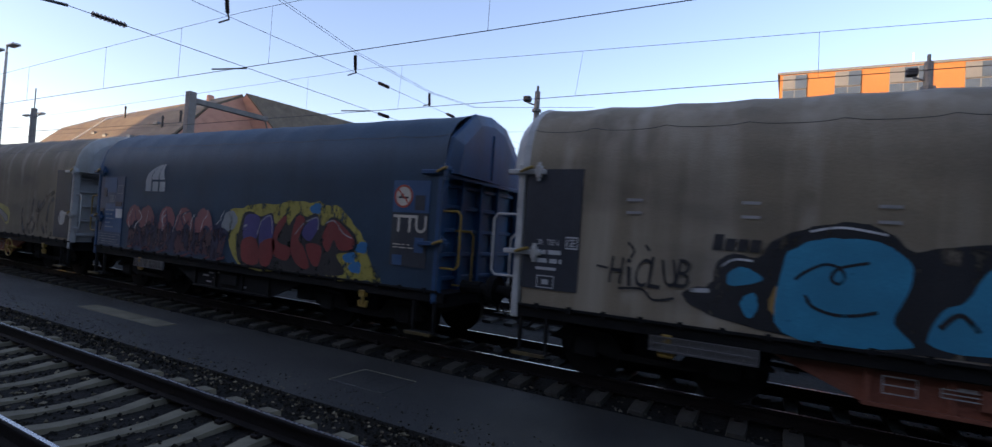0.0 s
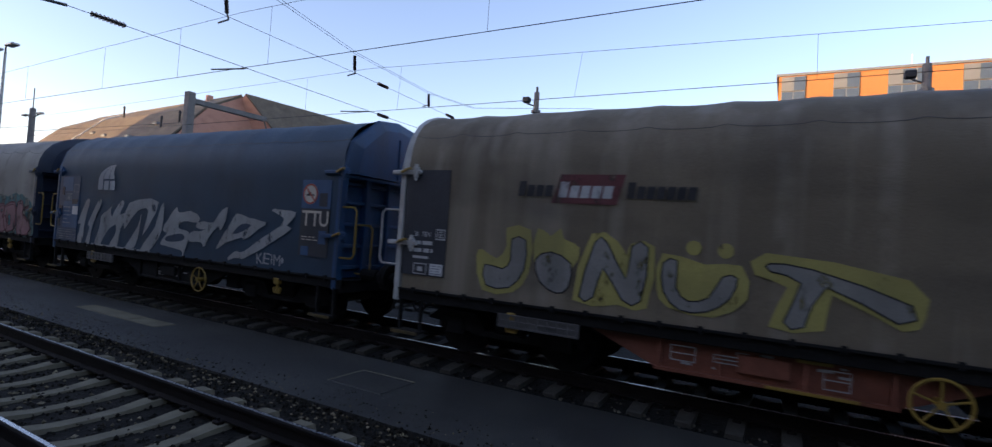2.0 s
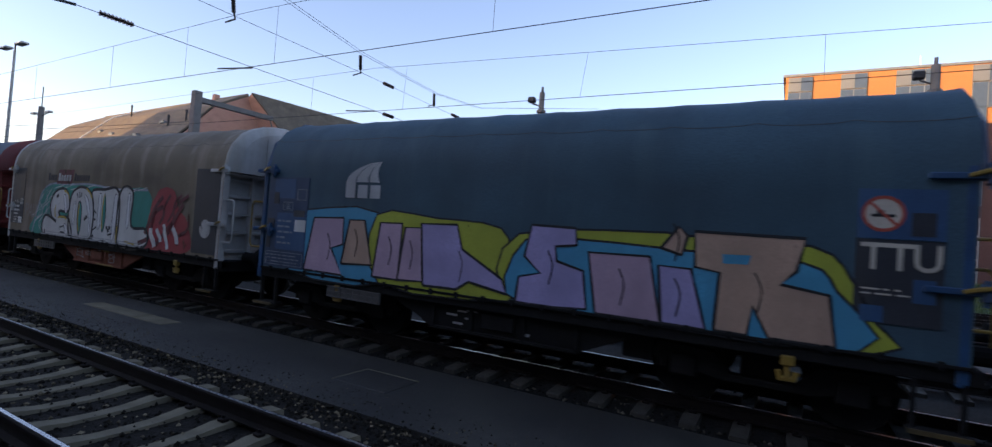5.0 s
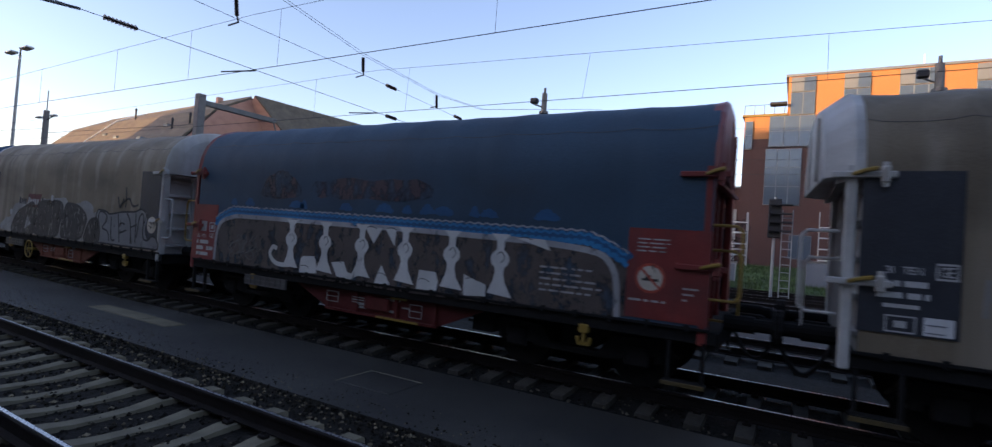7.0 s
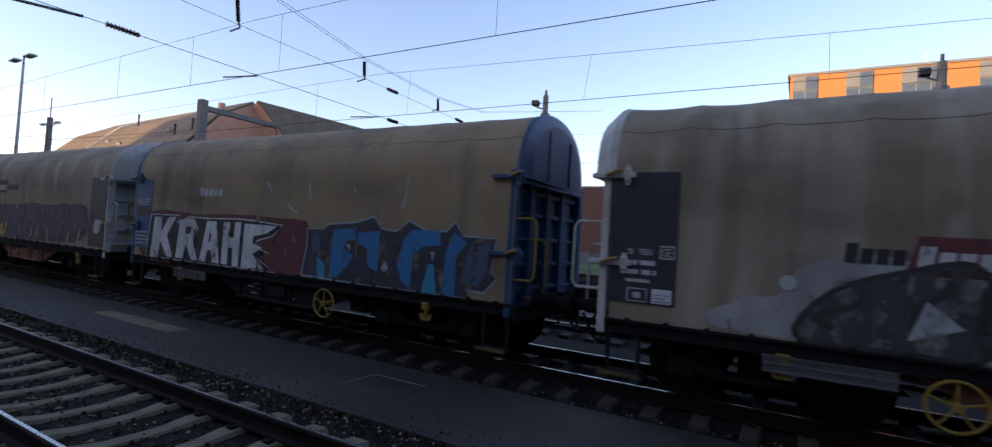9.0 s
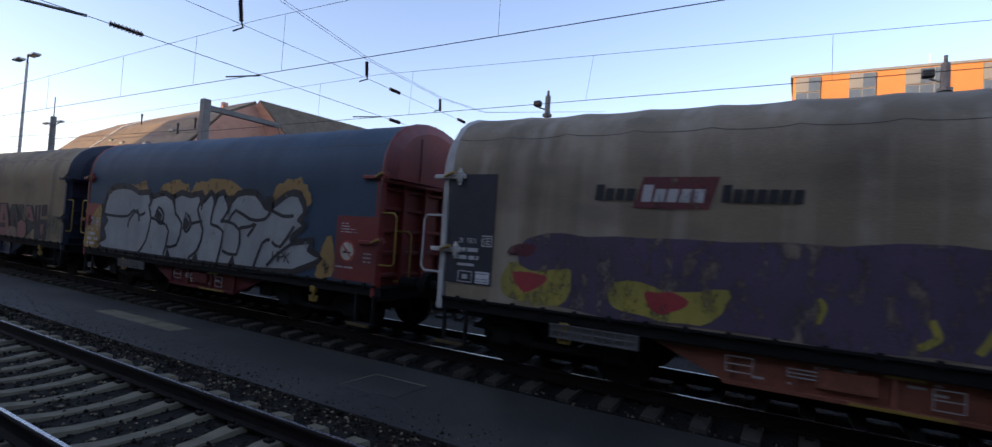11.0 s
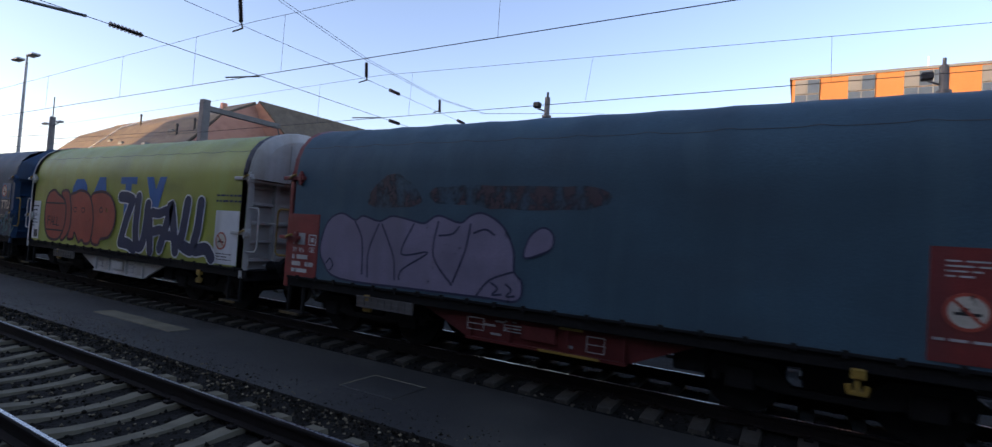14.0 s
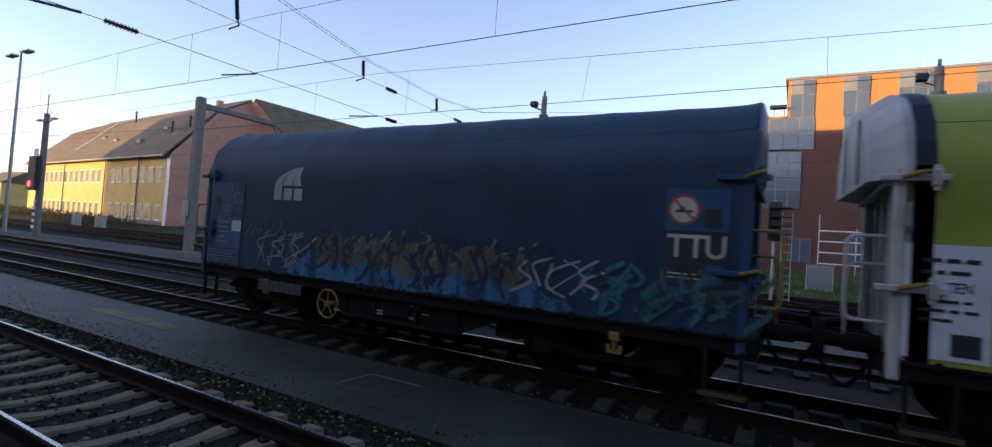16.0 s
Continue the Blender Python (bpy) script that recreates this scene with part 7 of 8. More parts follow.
    for pts in ([(-7.25, 2.13), (-7.12, 2.11), (-6.99, 1.72), (-7.1, 1.68)], [(-6.06, 2.16), (-5.85, 2.07), (-5.68, 1.66), (-5.66, 1.16), (-5.74, 1.2), (-5.78, 1.65)], [(-6.62, 1.9), (-6.52, 1.95), (-6.55, 1.4), (-6.65, 1.45)], [(-5.29, 2.16), (-5.22, 2.24), (-5.15, 2.15), (-5.15, 1.48), (-5.2, 1.31), (-5.27, 1.46)], [(-4.5, 2.13), (-4.41, 2.24), (-4.35, 2.14), (-4.35, 1.42), (-4.44, 1.09), (-4.53, 1.2)], [(-7.1, 1.35), (-6.95, 1.32), (-6.85, 1.08), (-6.98, 1.08)], [(-3.85, 2.2), (-3.75, 2.2), (-3.75, 1.5), (-3.85, 1.5)]):
        g = part("graffiti", blob(pts, 0.0168, 0.0, 3), ice, w, "white highlight edged in black")
        part("outline", stroke(B(), pts, 0.018, 0.0178, closed=True), SPRAY_BLACK, g)
    for pts in ([(-7.25, 2.28), (-7.02, 2.2), (-6.92, 2.05)], [(-6.0, 2.36), (-5.78, 2.24), (-5.65, 2.1)], [(-7.68, 1.85), (-7.72, 1.68), (-7.65, 1.52)], [(-7.5, 1.52), (-7.2, 1.55), (-6.98, 1.5)], [(-6.3, 1.95), (-6.34, 1.6), (-6.26, 1.2)], [(-5.01, 2.22), (-5.06, 1.83), (-5.01, 1.35)], [(-4.27, 1.45), (-4.29, 1.05)], [(-3.85, 1.1), (-3.4, 1.06)]):
        part("graffiti", stroke(B(), pts, 0.05, 0.0185), gold, w, "golden yellow accent")
    for pts in ([(-6.36, 2.25), (-6.32, 2.1)], [(-6.5, 2.22), (-6.42, 2.1)], [(-6.22, 2.24), (-6.26, 2.12)], [(-5.5, 1.81), (-5.36, 1.72)], [(-5.48, 1.57), (-5.36, 1.56)], [(-5.47, 1.29), (-5.31, 1.38)], [(-7.35, 1.25), (-7.1, 1.3)], [(-7.3, 1.12), (-7.05, 1.12)], [(-4.7, 1.2), (-4.5, 1.25)]):
        part("graffiti", stroke(B(), pts, 0.045, 0.0182), SPRAY_BLACK, w, "short black dash")
    for x, z in ((-7.65, 2.1), (-7.58, 2.13), (-5.95, 1.55), (-5.87, 1.6), (-8.25, 1.1), (-6.8, 1.1), (-4.77, 1.38), (-4.64, 1.39), (-4.69, 1.31), (-5.45, 1.12)):
        part("graffiti", disc(x, z, 0.05, 0.0186), SPRAY_BLACK, w, "black sprayed dot")
    part("graffiti", bars([(-8.5, -3.1, 1.00, 1.04), (-8.5, -3.1, 1.08, 1.10)], 0.02), SPRAY_SILVER, w, "silver base lines")
    graffiti(w, [(blob([(-2.95, 1.0), (-2.9, 1.6), (-2.75, 2.1), (-2.4, 2.45), (-1.9, 2.4), (-1.7, 2.0), (-1.3, 1.7), (-1.2, 1.05)], 0.009, 0.02, 38), red),
                 (strokes(-2.8, -1.4, 1.1, 2.3, 7, 40, 0.09, 0.014, 0.8, 0.4), maroon), (strokes(-2.7, -1.5, 1.05, 1.7, 4, 39, 0.12, 0.018, -0.6, 0.3), SPRAY_WHITE)], "red sprayed patch with white dashes")

    w = W[7]
    red_panels(w, 41)
    deep_blue, mid_blue = paint("spray_deep_blue", (0.006, 0.085, 0.20), 0.12), paint("spray_bright_blue", (0.012, 0.19, 0.40), 0.1)

    def arch(rise, wide, off, wave, period=0.15):
        """A wavy band over the framed letters."""
        pts = []
        x = -10.0
        while x < -1.1:
            e = (x + 5.55) / 4.45
            z = 2.0 - 0.01 * (x + 10) - 0.62 * max(0.0, abs(e) - 0.86) ** 1.5 * 8 + rise
            pts.append((x, z + wave * math.sin(2 * math.pi * x / period)))
            x += period / 4
        return stroke(B(), pts, wide, off, sub=1)

    graffiti(w, [(blob([(-9.9, 1.0), (-9.85, 1.7), (-9.3, 1.95), (-7.0, 1.98), (-4.0, 1.95), (-1.8, 1.92), (-1.25, 1.7), (-1.2, 1.0)], 0.005, 0.0, 42), paint("spray_umber", (0.085, 0.066, 0.056), 0.4)),
                 (arch(0.085, 0.19, 0.009, 0.018), deep_blue), (arch(0.02, 0.06, 0.0125, 0.022, 0.11), mid_blue), (arch(0.125, 0.035, 0.0125, 0.018, 0.13), mid_blue),
                 (arch(0.175, 0.024, 0.0145, 0.012), SPRAY_SILVER),
                 (stroke(B(), [(-9.95, 1.0), (-9.88, 1.72), (-9.45, 1.94), (-8.8, 1.97), (-6.5, 1.95), (-4.1, 1.93), (-1.9, 1.86), (-1.32, 1.65), (-1.22, 1.0)], 0.085, 0.0165), SPRAY_SILVER)], "framed silver graffiti under a scalloped blue arch")
    for i, x in enumerate((-9.41, -8.9, -7.5, -7.3, -6.2, -5.31, -4.81, -4.4, -4.1, -3.51, -3.25, -2.3)):
        r = 0.10 + 0.05 * (i % 3)
        part("graffiti", blob([(x - r, 2.22), (x - r * 0.6, 2.31), (x, 2.34 + 0.03 * (i % 2)), (x + r * 0.7, 2.30), (x + r, 2.21), (x, 2.2)], 0.0075, 0.015, 43 + i), deep_blue, w, "blue sprayed puff above the arch")
    pale = paint("spray_light_grey", (0.50, 0.50, 0.49), 0.15)
    for i, x in enumerate((-7.56, -6.65, -5.75, -4.79, -3.86, -3.0)):
        s = [(x - 0.16, 1.97), (x + 0.16, 1.97), (x + 0.065, 1.88), (x + 0.06, 1.74)]
        s += [(x + 0.16 * math.cos(q), 1.60 + 0.14 * math.sin(q)) for q in (0.9, 0.4, -0.1, -0.6, -1.0)]
        s += [(x + 0.07, 1.40), (x + 0.10, 1.26), (x + 0.23, 1.07 - 0.02 * (i % 2)), (x - 0.19, 1.09), (x - 0.10, 1.28), (x - 0.07, 1.40)]
        s += [(x + 0.16 * math.cos(q), 1.60 + 0.14 * math.sin(q)) for q in (4.14, 3.74, 3.24, 2.74, 2.24)]
        s += [(x - 0.06, 1.74), (x - 0.065, 1.88)]
        g = part("graffiti", cut(s, 0.0175), pale, w, "pale flared letter with a round waist")
        part("outline", stroke(B(), [(x - 0.05, 1.66), (x + 0.02, 1.71), (x + 0.08, 1.63), (x + 0.02, 1.55)], 0.014, 0.019), SPRAY_BLACK, g)
    for s in ([(-7.28, 1.0), (-7.26, 1.25), (-7.2, 1.31), (-6.9, 1.33), (-6.83, 1.2), (-6.82, 1.02)], [(-5.41, 1.0), (-5.27, 1.32), (-5.06, 1.0)], [(-4.51, 1.0), (-4.47, 1.31), (-4.14, 1.3), (-4.08, 1.15), (-4.11, 1.01)], [(-3.61, 1.32), (-3.21, 1.2), (-3.21, 1.03), (-3.6, 1.0)], [(-5.69, 1.93), (-5.3, 1.93), (-5.48, 1.66)], [(-5.24, 1.93), (-5.0, 1.93), (-5.01, 1.64)], [(-6.45, 1.26), (-6.15, 1.3), (-6.05, 1.12), (-5.8, 1.08), (-5.95, 1.0), (-6.3, 1.02)], [(-2.75, 1.93), (-2.3, 1.93), (-2.2, 1.78)]):
        g = part("graffiti", cut(s, 0.0178), pale, w, "pale block between the letters")
        x, z = s[0][0], (s[0][1] + s[1][1]) / 2
        part("outline", stroke(B(), [(x + 0.04, z), (x + 0.15, z + 0.02), (x + 0.26, z - 0.02)], 0.012, 0.019), SPRAY_BLACK, g)
    part("graffiti", stroke(B(), [(-7.95, 1.40), (-8.08, 1.42), (-8.14, 1.27), (-7.98, 1.13), (-7.75, 1.1), (-7.5, 1.13)], 0.085, 0.0185), pale, w, "pale hooked stroke")
    tagged(part("graffiti", strokes(-9.4, -8.5, 1.1, 1.6, 14, 441, 0.02, 0.0176, 0.4, 0.8), grey, w, "grey scrawled tag"), kind="stuff")
    small_print(w, -2.35, -1.45, 1.2, 1.6, 5, SPRAY_SILVER, 44)
    old = paint("rusty_ghost", (0.062, 0.040, 0.048), 0.5)
    part("old_print", blob([(-8.5, 2.4), (-8.4, 2.75), (-8.0, 2.92), (-7.6, 2.75), (-7.45, 2.42)], 0.0045, 0.02, 45), old, w, "rusty shadow of an old emblem")
    part("old_print", blob([(-7.0, 2.45), (-7.0, 2.7), (-5.8, 2.76), (-4.46, 2.73), (-4.45, 2.45), (-5.8, 2.42)], 0.0045, 0.03, 46), old, w, "rusty shadow of an old emblem")

    w = W[8]
    number_panel(w, 46)
    front_panel(w, False)
    maker_mark(w, -7.12, 2.02)
    for x, z in ((-8.65, 1.64), (-5.84, 2.13)):
        part("round_patch", disc(x, z, 0.085, 0.024), paint("worn_patch", (0.48, 0.48, 0.47), 0.2), w, "round pale patch on the tarpaulin")
    dirty, coal = paint("spray_dirty_white", (0.33, 0.32, 0.30), 0.3), paint("spray_charcoal", (0.050, 0.048, 0.044), 0.45)
    graffiti(w, [(blob([(-9.35, 1.05), (-9.1, 1.42), (-8.75, 1.5), (-8.5, 1.85), (-7.9, 2.0), (-7.36, 1.95), (-6.7, 2.08), (-6.15, 2.1), (-5.53, 2.14), (-5.0, 2.14), (-4.8, 1.98), (-4.2, 2.04), (-3.82, 2.12), (-3.43, 1.97), (-3.34, 1.8), (-3.02, 1.84), (-2.95, 1.1), (-6.0, 1.02)], 0.005, 0.012, 47), dirty)], "dirty white sprayed cloud")
    for k, pts in enumerate(([(-8.55, 1.05), (-8.24, 1.58), (-7.59, 1.85), (-7.06, 1.95), (-6.9, 1.5), (-7.0, 1.03), (-7.54, 1.02)], [(-6.95, 1.1), (-6.85, 1.82), (-6.6, 1.99), (-6.02, 2.03), (-5.3, 2.03), (-5.11, 1.8), (-5.26, 1.38), (-5.5, 1.05)], [(-5.15, 1.15), (-4.98, 1.92), (-4.64, 2.0), (-4.14, 1.93), (-3.72, 1.68), (-3.78, 1.39), (-4.0, 1.08), (-4.81, 1.05)], [(-3.75, 1.2), (-3.5, 1.58), (-3.17, 1.65), (-2.98, 1.5), (-2.98, 1.06), (-3.66, 1.04)])):
        g = part("graffiti", blob(pts, 0.0135 + 0.0005 * k, 0.0, 48, 4), coal, w, "charcoal letter outlined in black on a white cloud")
        part("outline", stroke(B(), pts, 0.06, 0.0165 + 0.0005 * k, closed=True, sub=4), paint("spray_dull_black", (0.03, 0.028, 0.026), 0.3), g)
    tagged(part("graffiti", strokes(-8.2, -3.8, 1.2, 1.85, 9, 49, 0.07, 0.0195, 0.6, 0.9), paint("spray_dull_black", (0.03, 0.028, 0.026), 0.3), w, "black lines through the charcoal letters"), kind="stuff")
    part("graffiti", cut([(-7.58, 1.15), (-7.43, 1.57), (-7.13, 1.32)], 0.0225), SPRAY_SILVER, w, "pale triangle")
    shape = [(-3.17, 1.05), (-3.17, 1.81), (-2.94, 1.89), (-2.61, 1.85), (-2.48, 1.8), (-1.94, 1.87), (-1.61, 1.89), (-1.23, 1.91), (-0.98, 1.98), (-0.73, 1.87), (-0.67, 1.69), (-0.73, 1.48), (-0.56, 1.26), (-0.45, 1.35), (-0.22, 1.31), (-0.14, 1.06), (-0.6, 1.05), (-1.35, 1.04), (-2.89, 1.04)]
    soot = paint("spray_dull_black", (0.03, 0.028, 0.026), 0.3)
    g = part("graffiti", blob(shape, 0.012, 0.0, 51, 3), paint("spray_mid_grey", (0.20, 0.205, 0.205), 0.25), w, "grey letters outlined in black")
    part("outline", stroke(B(), shape, 0.045, 0.0135, closed=True, sub=3), SPRAY_BLACK, g)
    for k, pts in enumerate(([(-3.03, 1.08), (-3.04, 1.79), (-2.71, 1.81), (-2.6, 1.64), (-2.81, 1.44), (-2.52, 1.35), (-2.41, 1.12)], [(-2.39, 1.75), (-2.32, 1.19), (-2.14, 1.16)], [(-2.06, 1.83), (-1.98, 1.52), (-1.9, 1.12)], [(-1.98, 1.52), (-1.85, 1.6), (-1.7, 1.57)], [(-1.91, 1.35), (-1.58, 1.44)], [(-1.63, 1.86), (-1.43, 1.62), (-1.35, 1.12)], [(-1.42, 1.51), (-1.11, 1.6)], [(-1.2, 1.86), (-1.14, 1.14)], [(-1.1, 1.28), (-1.02, 1.77), (-0.85, 1.83), (-0.8, 1.31), (-0.56, 1.24)])):
        part("letter", stroke(B(), pts, 0.045, 0.0145 + 0.0003 * k), SPRAY_BLACK, g)
    part("highlight", stroke(B(), [(-0.75, 1.9), (-0.7, 1.72), (-0.76, 1.5)], 0.03, 0.0142), SPRAY_SILVER, g)
    for pts in ([(-2.14, 2.26), (-2.01, 1.98), (-1.85, 2.22)], [(-1.78, 2.5), (-1.73, 2.16), (-1.75, 1.99)], [(-2.07, 2.0), (-1.62, 2.22), (-1.4, 2.04), (-1.14, 2.08)]):
        part("graffiti", stroke(B(), pts, 0.055, 0.006), soot, w, "dull black tag above the letters")
    d = part("white_disc", disc(-0.46, 1.62, 0.2, 0.0152), paint("sign_cream", (0.55, 0.50, 0.40), 0.2), w, "round pale disc with scribble")
    for pts in ([(-0.58, 1.7), (-0.45, 1.62), (-0.52, 1.52)], [(-0.5, 1.74), (-0.36, 1.66), (-0.34, 1.55)], [(-0.6, 1.6), (-0.42, 1.56)]):
        part("scribble", stroke(B(), pts, 0.022, 0.0165), SPRAY_BLACK, d)

    w = W[9]
    blue_rear_panel(w, 54)
    tagged(part("maker_mark", block_row(-8.07, -7.2, 2.47, 2.67, 5, 0.03), PW, w, "white block lettering"), kind="stuff")
    for pts in ([(-4.52, 2.77), (-4.5, 2.6), (-4.47, 2.45)], [(-2.15, 2.86), (-2.17, 2.55), (-2.25, 2.35)], [(-5.75, 2.77), (-5.61, 2.61)], [(-3.36, 2.68), (-3.33, 2.6)], [(-5.11, 2.36), (-4.95, 2.24), (-4.75, 2.17)]):
        part("scratches", stroke(B(), pts, 0.045, 0.008), SPRAY_SILVER, w, "pale scraped patch")
    part("graffiti", blob([(-10.28, 0.99), (-10.1, 2.02), (-7.81, 2.08), (-5.2, 2.08), (-4.44, 1.93), (-4.63, 1.0), (-7.5, 0.98)], 0.005, 0.02, 56), maroon, w, "dark red sprayed ground")
    hull = [(-10.14, 1.0), (-9.98, 2.01), (-8.78, 2.02), (-8.87, 1.85), (-8.35, 2.0), (-7.7, 1.98), (-7.04, 2.0), (-6.5, 2.01), (-6.07, 1.99), (-5.19, 1.93), (-5.51, 1.7), (-5.94, 1.6), (-6.01, 1.47), (-5.59, 1.36), (-5.9, 1.23), (-5.35, 1.0), (-6.04, 1.0), (-8.17, 0.99)]
    g = part("graffiti", cut(hull, 0.008), SPRAY_BLACK, w, "black ground edged in white behind angular letters")
    part("outline", lined(hull, 0.0095, 0.025), SPRAY_WHITE, g)
    for pts in ([(-9.92, 1.01), (-9.82, 1.95), (-9.5, 1.96), (-9.5, 1.62), (-9.2, 1.97), (-8.9, 1.98), (-9.25, 1.55), (-8.95, 1.05), (-9.22, 1.04), (-9.5, 1.4), (-9.6, 1.02)],
                [(-8.84, 1.05), (-8.75, 1.92), (-8.2, 1.97), (-8.0, 1.75), (-8.2, 1.5), (-7.97, 1.05), (-8.2, 1.04), (-8.45, 1.4), (-8.55, 1.05)],
                [(-7.9, 1.04), (-7.7, 1.93), (-7.35, 1.93), (-7.18, 1.04), (-7.42, 1.04), (-7.5, 1.3), (-7.62, 1.3), (-7.68, 1.04)],
                [(-7.1, 1.04), (-7.1, 1.93), (-6.88, 1.93), (-6.88, 1.62), (-6.72, 1.62), (-6.7, 1.94), (-6.5, 1.94), (-6.52, 1.02), (-6.72, 1.02), (-6.74, 1.4), (-6.88, 1.4), (-6.9, 1.04)],
                [(-6.42, 1.02), (-6.38, 1.92), (-5.36, 1.91), (-5.67, 1.75), (-6.07, 1.68), (-6.1, 1.54), (-5.78, 1.46), (-6.07, 1.32), (-5.7, 1.04)]):
        part("letter", cut(pts, 0.0115), SPRAY_WHITE, g, "dirty white angular letter")
    for pts in ([(-8.5, 1.78), (-8.25, 1.78), (-8.3, 1.62), (-8.48, 1.6)], [(-7.58, 1.66), (-7.5, 1.66), (-7.53, 1.48), (-7.6, 1.48)]):
        part("opening", cut(pts, 0.013), SPRAY_BLACK, g)
    hull = [(-4.59, 1.03), (-4.48, 1.63), (-4.5, 1.9), (-4.05, 1.92), (-3.95, 2.01), (-3.24, 2.07), (-2.85, 2.18), (-2.65, 1.98), (-2.33, 1.95), (-2.07, 2.14), (-1.67, 1.98), (-1.31, 2.0), (-1.15, 2.15), (-0.99, 1.94), (-0.4, 1.93), (-0.46, 1.43), (-0.36, 1.33), (-0.57, 1.11), (-0.9, 1.12), (-0.8, 0.99), (-1.97, 0.99), (-3.01, 0.99)]
    g = part("graffiti", cut(hull, 0.007), paint("spray_dusk_navy", (0.030, 0.032, 0.052), 0.4), w, "blue jagged letters on a dark ground with pale outline")
    part("outline", lined(hull, 0.0085, 0.03), paint("spray_ice", (0.30, 0.36, 0.42), 0.3), g)
    for pts, m in (([(-3.86, 1.05), (-3.81, 1.91), (-3.29, 1.96), (-3.21, 1.75), (-3.46, 1.74), (-3.52, 1.6), (-3.28, 1.47), (-3.42, 1.28), (-3.66, 1.07)], blue),
                   ([(-3.19, 1.89), (-2.68, 1.94), (-2.69, 1.74), (-2.7, 1.24), (-2.92, 1.32), (-2.98, 1.63), (-3.21, 1.71)], blue),
                   ([(-2.28, 1.41), (-2.15, 1.85), (-2.0, 1.99), (-1.44, 2.0), (-1.4, 1.77), (-1.76, 1.73), (-1.96, 1.56), (-1.97, 1.05), (-2.15, 1.12)], blue),
                   ([(-1.75, 1.0), (-1.63, 1.46), (-1.53, 1.47), (-1.44, 1.0)], sky_blue), ([(-4.15, 1.03), (-4.2, 1.4), (-4.0, 1.3), (-3.95, 1.04)], sky_blue),
                   ([(-1.34, 1.0), (-1.31, 1.65), (-1.16, 1.99), (-0.91, 1.84), (-1.09, 1.63), (-1.09, 1.0)], blue),
                   ([(-4.4, 1.8), (-4.12, 1.85), (-4.15, 1.5), (-4.32, 1.45)], paint("spray_slate_blue", (0.06, 0.09, 0.15), 0.3)),
                   ([(-1.01, 1.23), (-0.93, 1.56), (-0.81, 1.84), (-0.49, 1.88), (-0.55, 1.43), (-0.67, 1.18)], paint("spray_slate_blue", (0.06, 0.09, 0.15), 0.3)),
                   ([(-3.48, 1.68), (-3.36, 1.66), (-3.38, 1.55)], SPRAY_SILVER), ([(-2.62, 1.3), (-2.55, 1.45), (-2.45, 1.32), (-2.55, 1.25)], SPRAY_SILVER), ([(-1.6, 1.66), (-1.52, 1.66), (-1.55, 1.5)], SPRAY_SILVER)):
        part("letter", cut(pts, 0.011), m, g)

    w = W[10]
    maker_mark(w, -7.3, 2.65)
    number_panel(w, 59)
    front_panel(w)
    graffiti(w, [(blob([(-9.4, 1.6), (-9.2, 2.0), (-7.6, 2.06), (-5, 2.12), (-3.0, 2.15), (-1.4, 2.15), (-1.2, 1.3), (-3, 1.05), (-6, 1.02), (-9, 1.05)], 0.005, 0.04, 60), violet),
                 (blob([(-9.65, 1.15), (-9.55, 1.6), (-9.1, 1.5), (-8.6, 1.58), (-8.75, 1.08)], 0.009, 0.02, 61), yellow), (blob([(-8.0, 1.15), (-7.9, 1.5), (-7.2, 1.42), (-6.6, 1.5), (-6.9, 1.05)], 0.009, 0.02, 62), yellow),
                 (blob([(-9.3, 1.2), (-9.5, 1.45), (-9.3, 1.48), (-9.1, 1.48), (-8.95, 1.4)], 0.013, 0.01, 63), red), (blob([(-7.4, 1.12), (-7.6, 1.35), (-7.4, 1.4), (-7.2, 1.4), (-7.05, 1.3)], 0.013, 0.01, 64), red),
                 (strokes(-6, -1.5, 1.1, 1.5, 6, 65, 0.08, 0.010), yellow), (blob([(-9.6, 1.75), (-9.4, 1.9), (-9.15, 1.85), (-9.3, 1.7)], 0.009, 0.02, 66), maroon)], "violet cloud with yellow patches and red hearts")

    w = W[11]
    red_panels(w, 67)
    silver = paint("spray_bright_silver", (0.32, 0.335, 0.32), 0.2)
    skyline = [(-9.74, 0.99), (-9.62, 1.3), (-9.78, 1.55), (-9.6, 1.75), (-9.82, 1.95), (-9.66, 2.48), (-9.2, 2.66), (-8.5, 2.64), (-8.1, 2.5), (-7.55, 2.53), (-7.5, 2.4), (-7.2, 2.47), (-6.85, 2.5), (-6.6, 2.4), (-6.2, 2.53), (-5.85, 2.46), (-5.4, 2.52), (-5.3, 2.35), (-5.05, 2.55), (-4.9, 2.44), (-4.6, 2.56), (-4.4, 2.3), (-4.1, 2.52), (-3.5, 2.56), (-3.2, 2.3), (-3.0, 2.26), (-2.55, 2.52), (-2.18, 2.55), (-1.98, 2.2), (-2.15, 2.05), (-1.95, 1.95), (-2.25, 1.75), (-2.3, 1.6), (-1.72, 1.68), (-1.82, 1.5), (-1.48, 1.36), (-2.0, 1.12), (-3.2, 0.99)]
    inside = [(x * 0.985 - 0.085, 1.03 + (z - 0.99) * 0.925) for x, z in skyline]
    layers = [(blob([(x - 0.2, 2.3), (x - 0.15, 2.66), (x + 0.3, 2.76 + 0.03 * k), (x + wd, 2.72), (x + wd + 0.15, 2.35)], 0.0045 + 0.0003 * k, 0.05, 68 + k), ochre) for k, (x, wd) in enumerate(((-8.4, 0.6), (-6.9, 0.9), (-5.6, 1.4), (-2.7, 0.7)))]
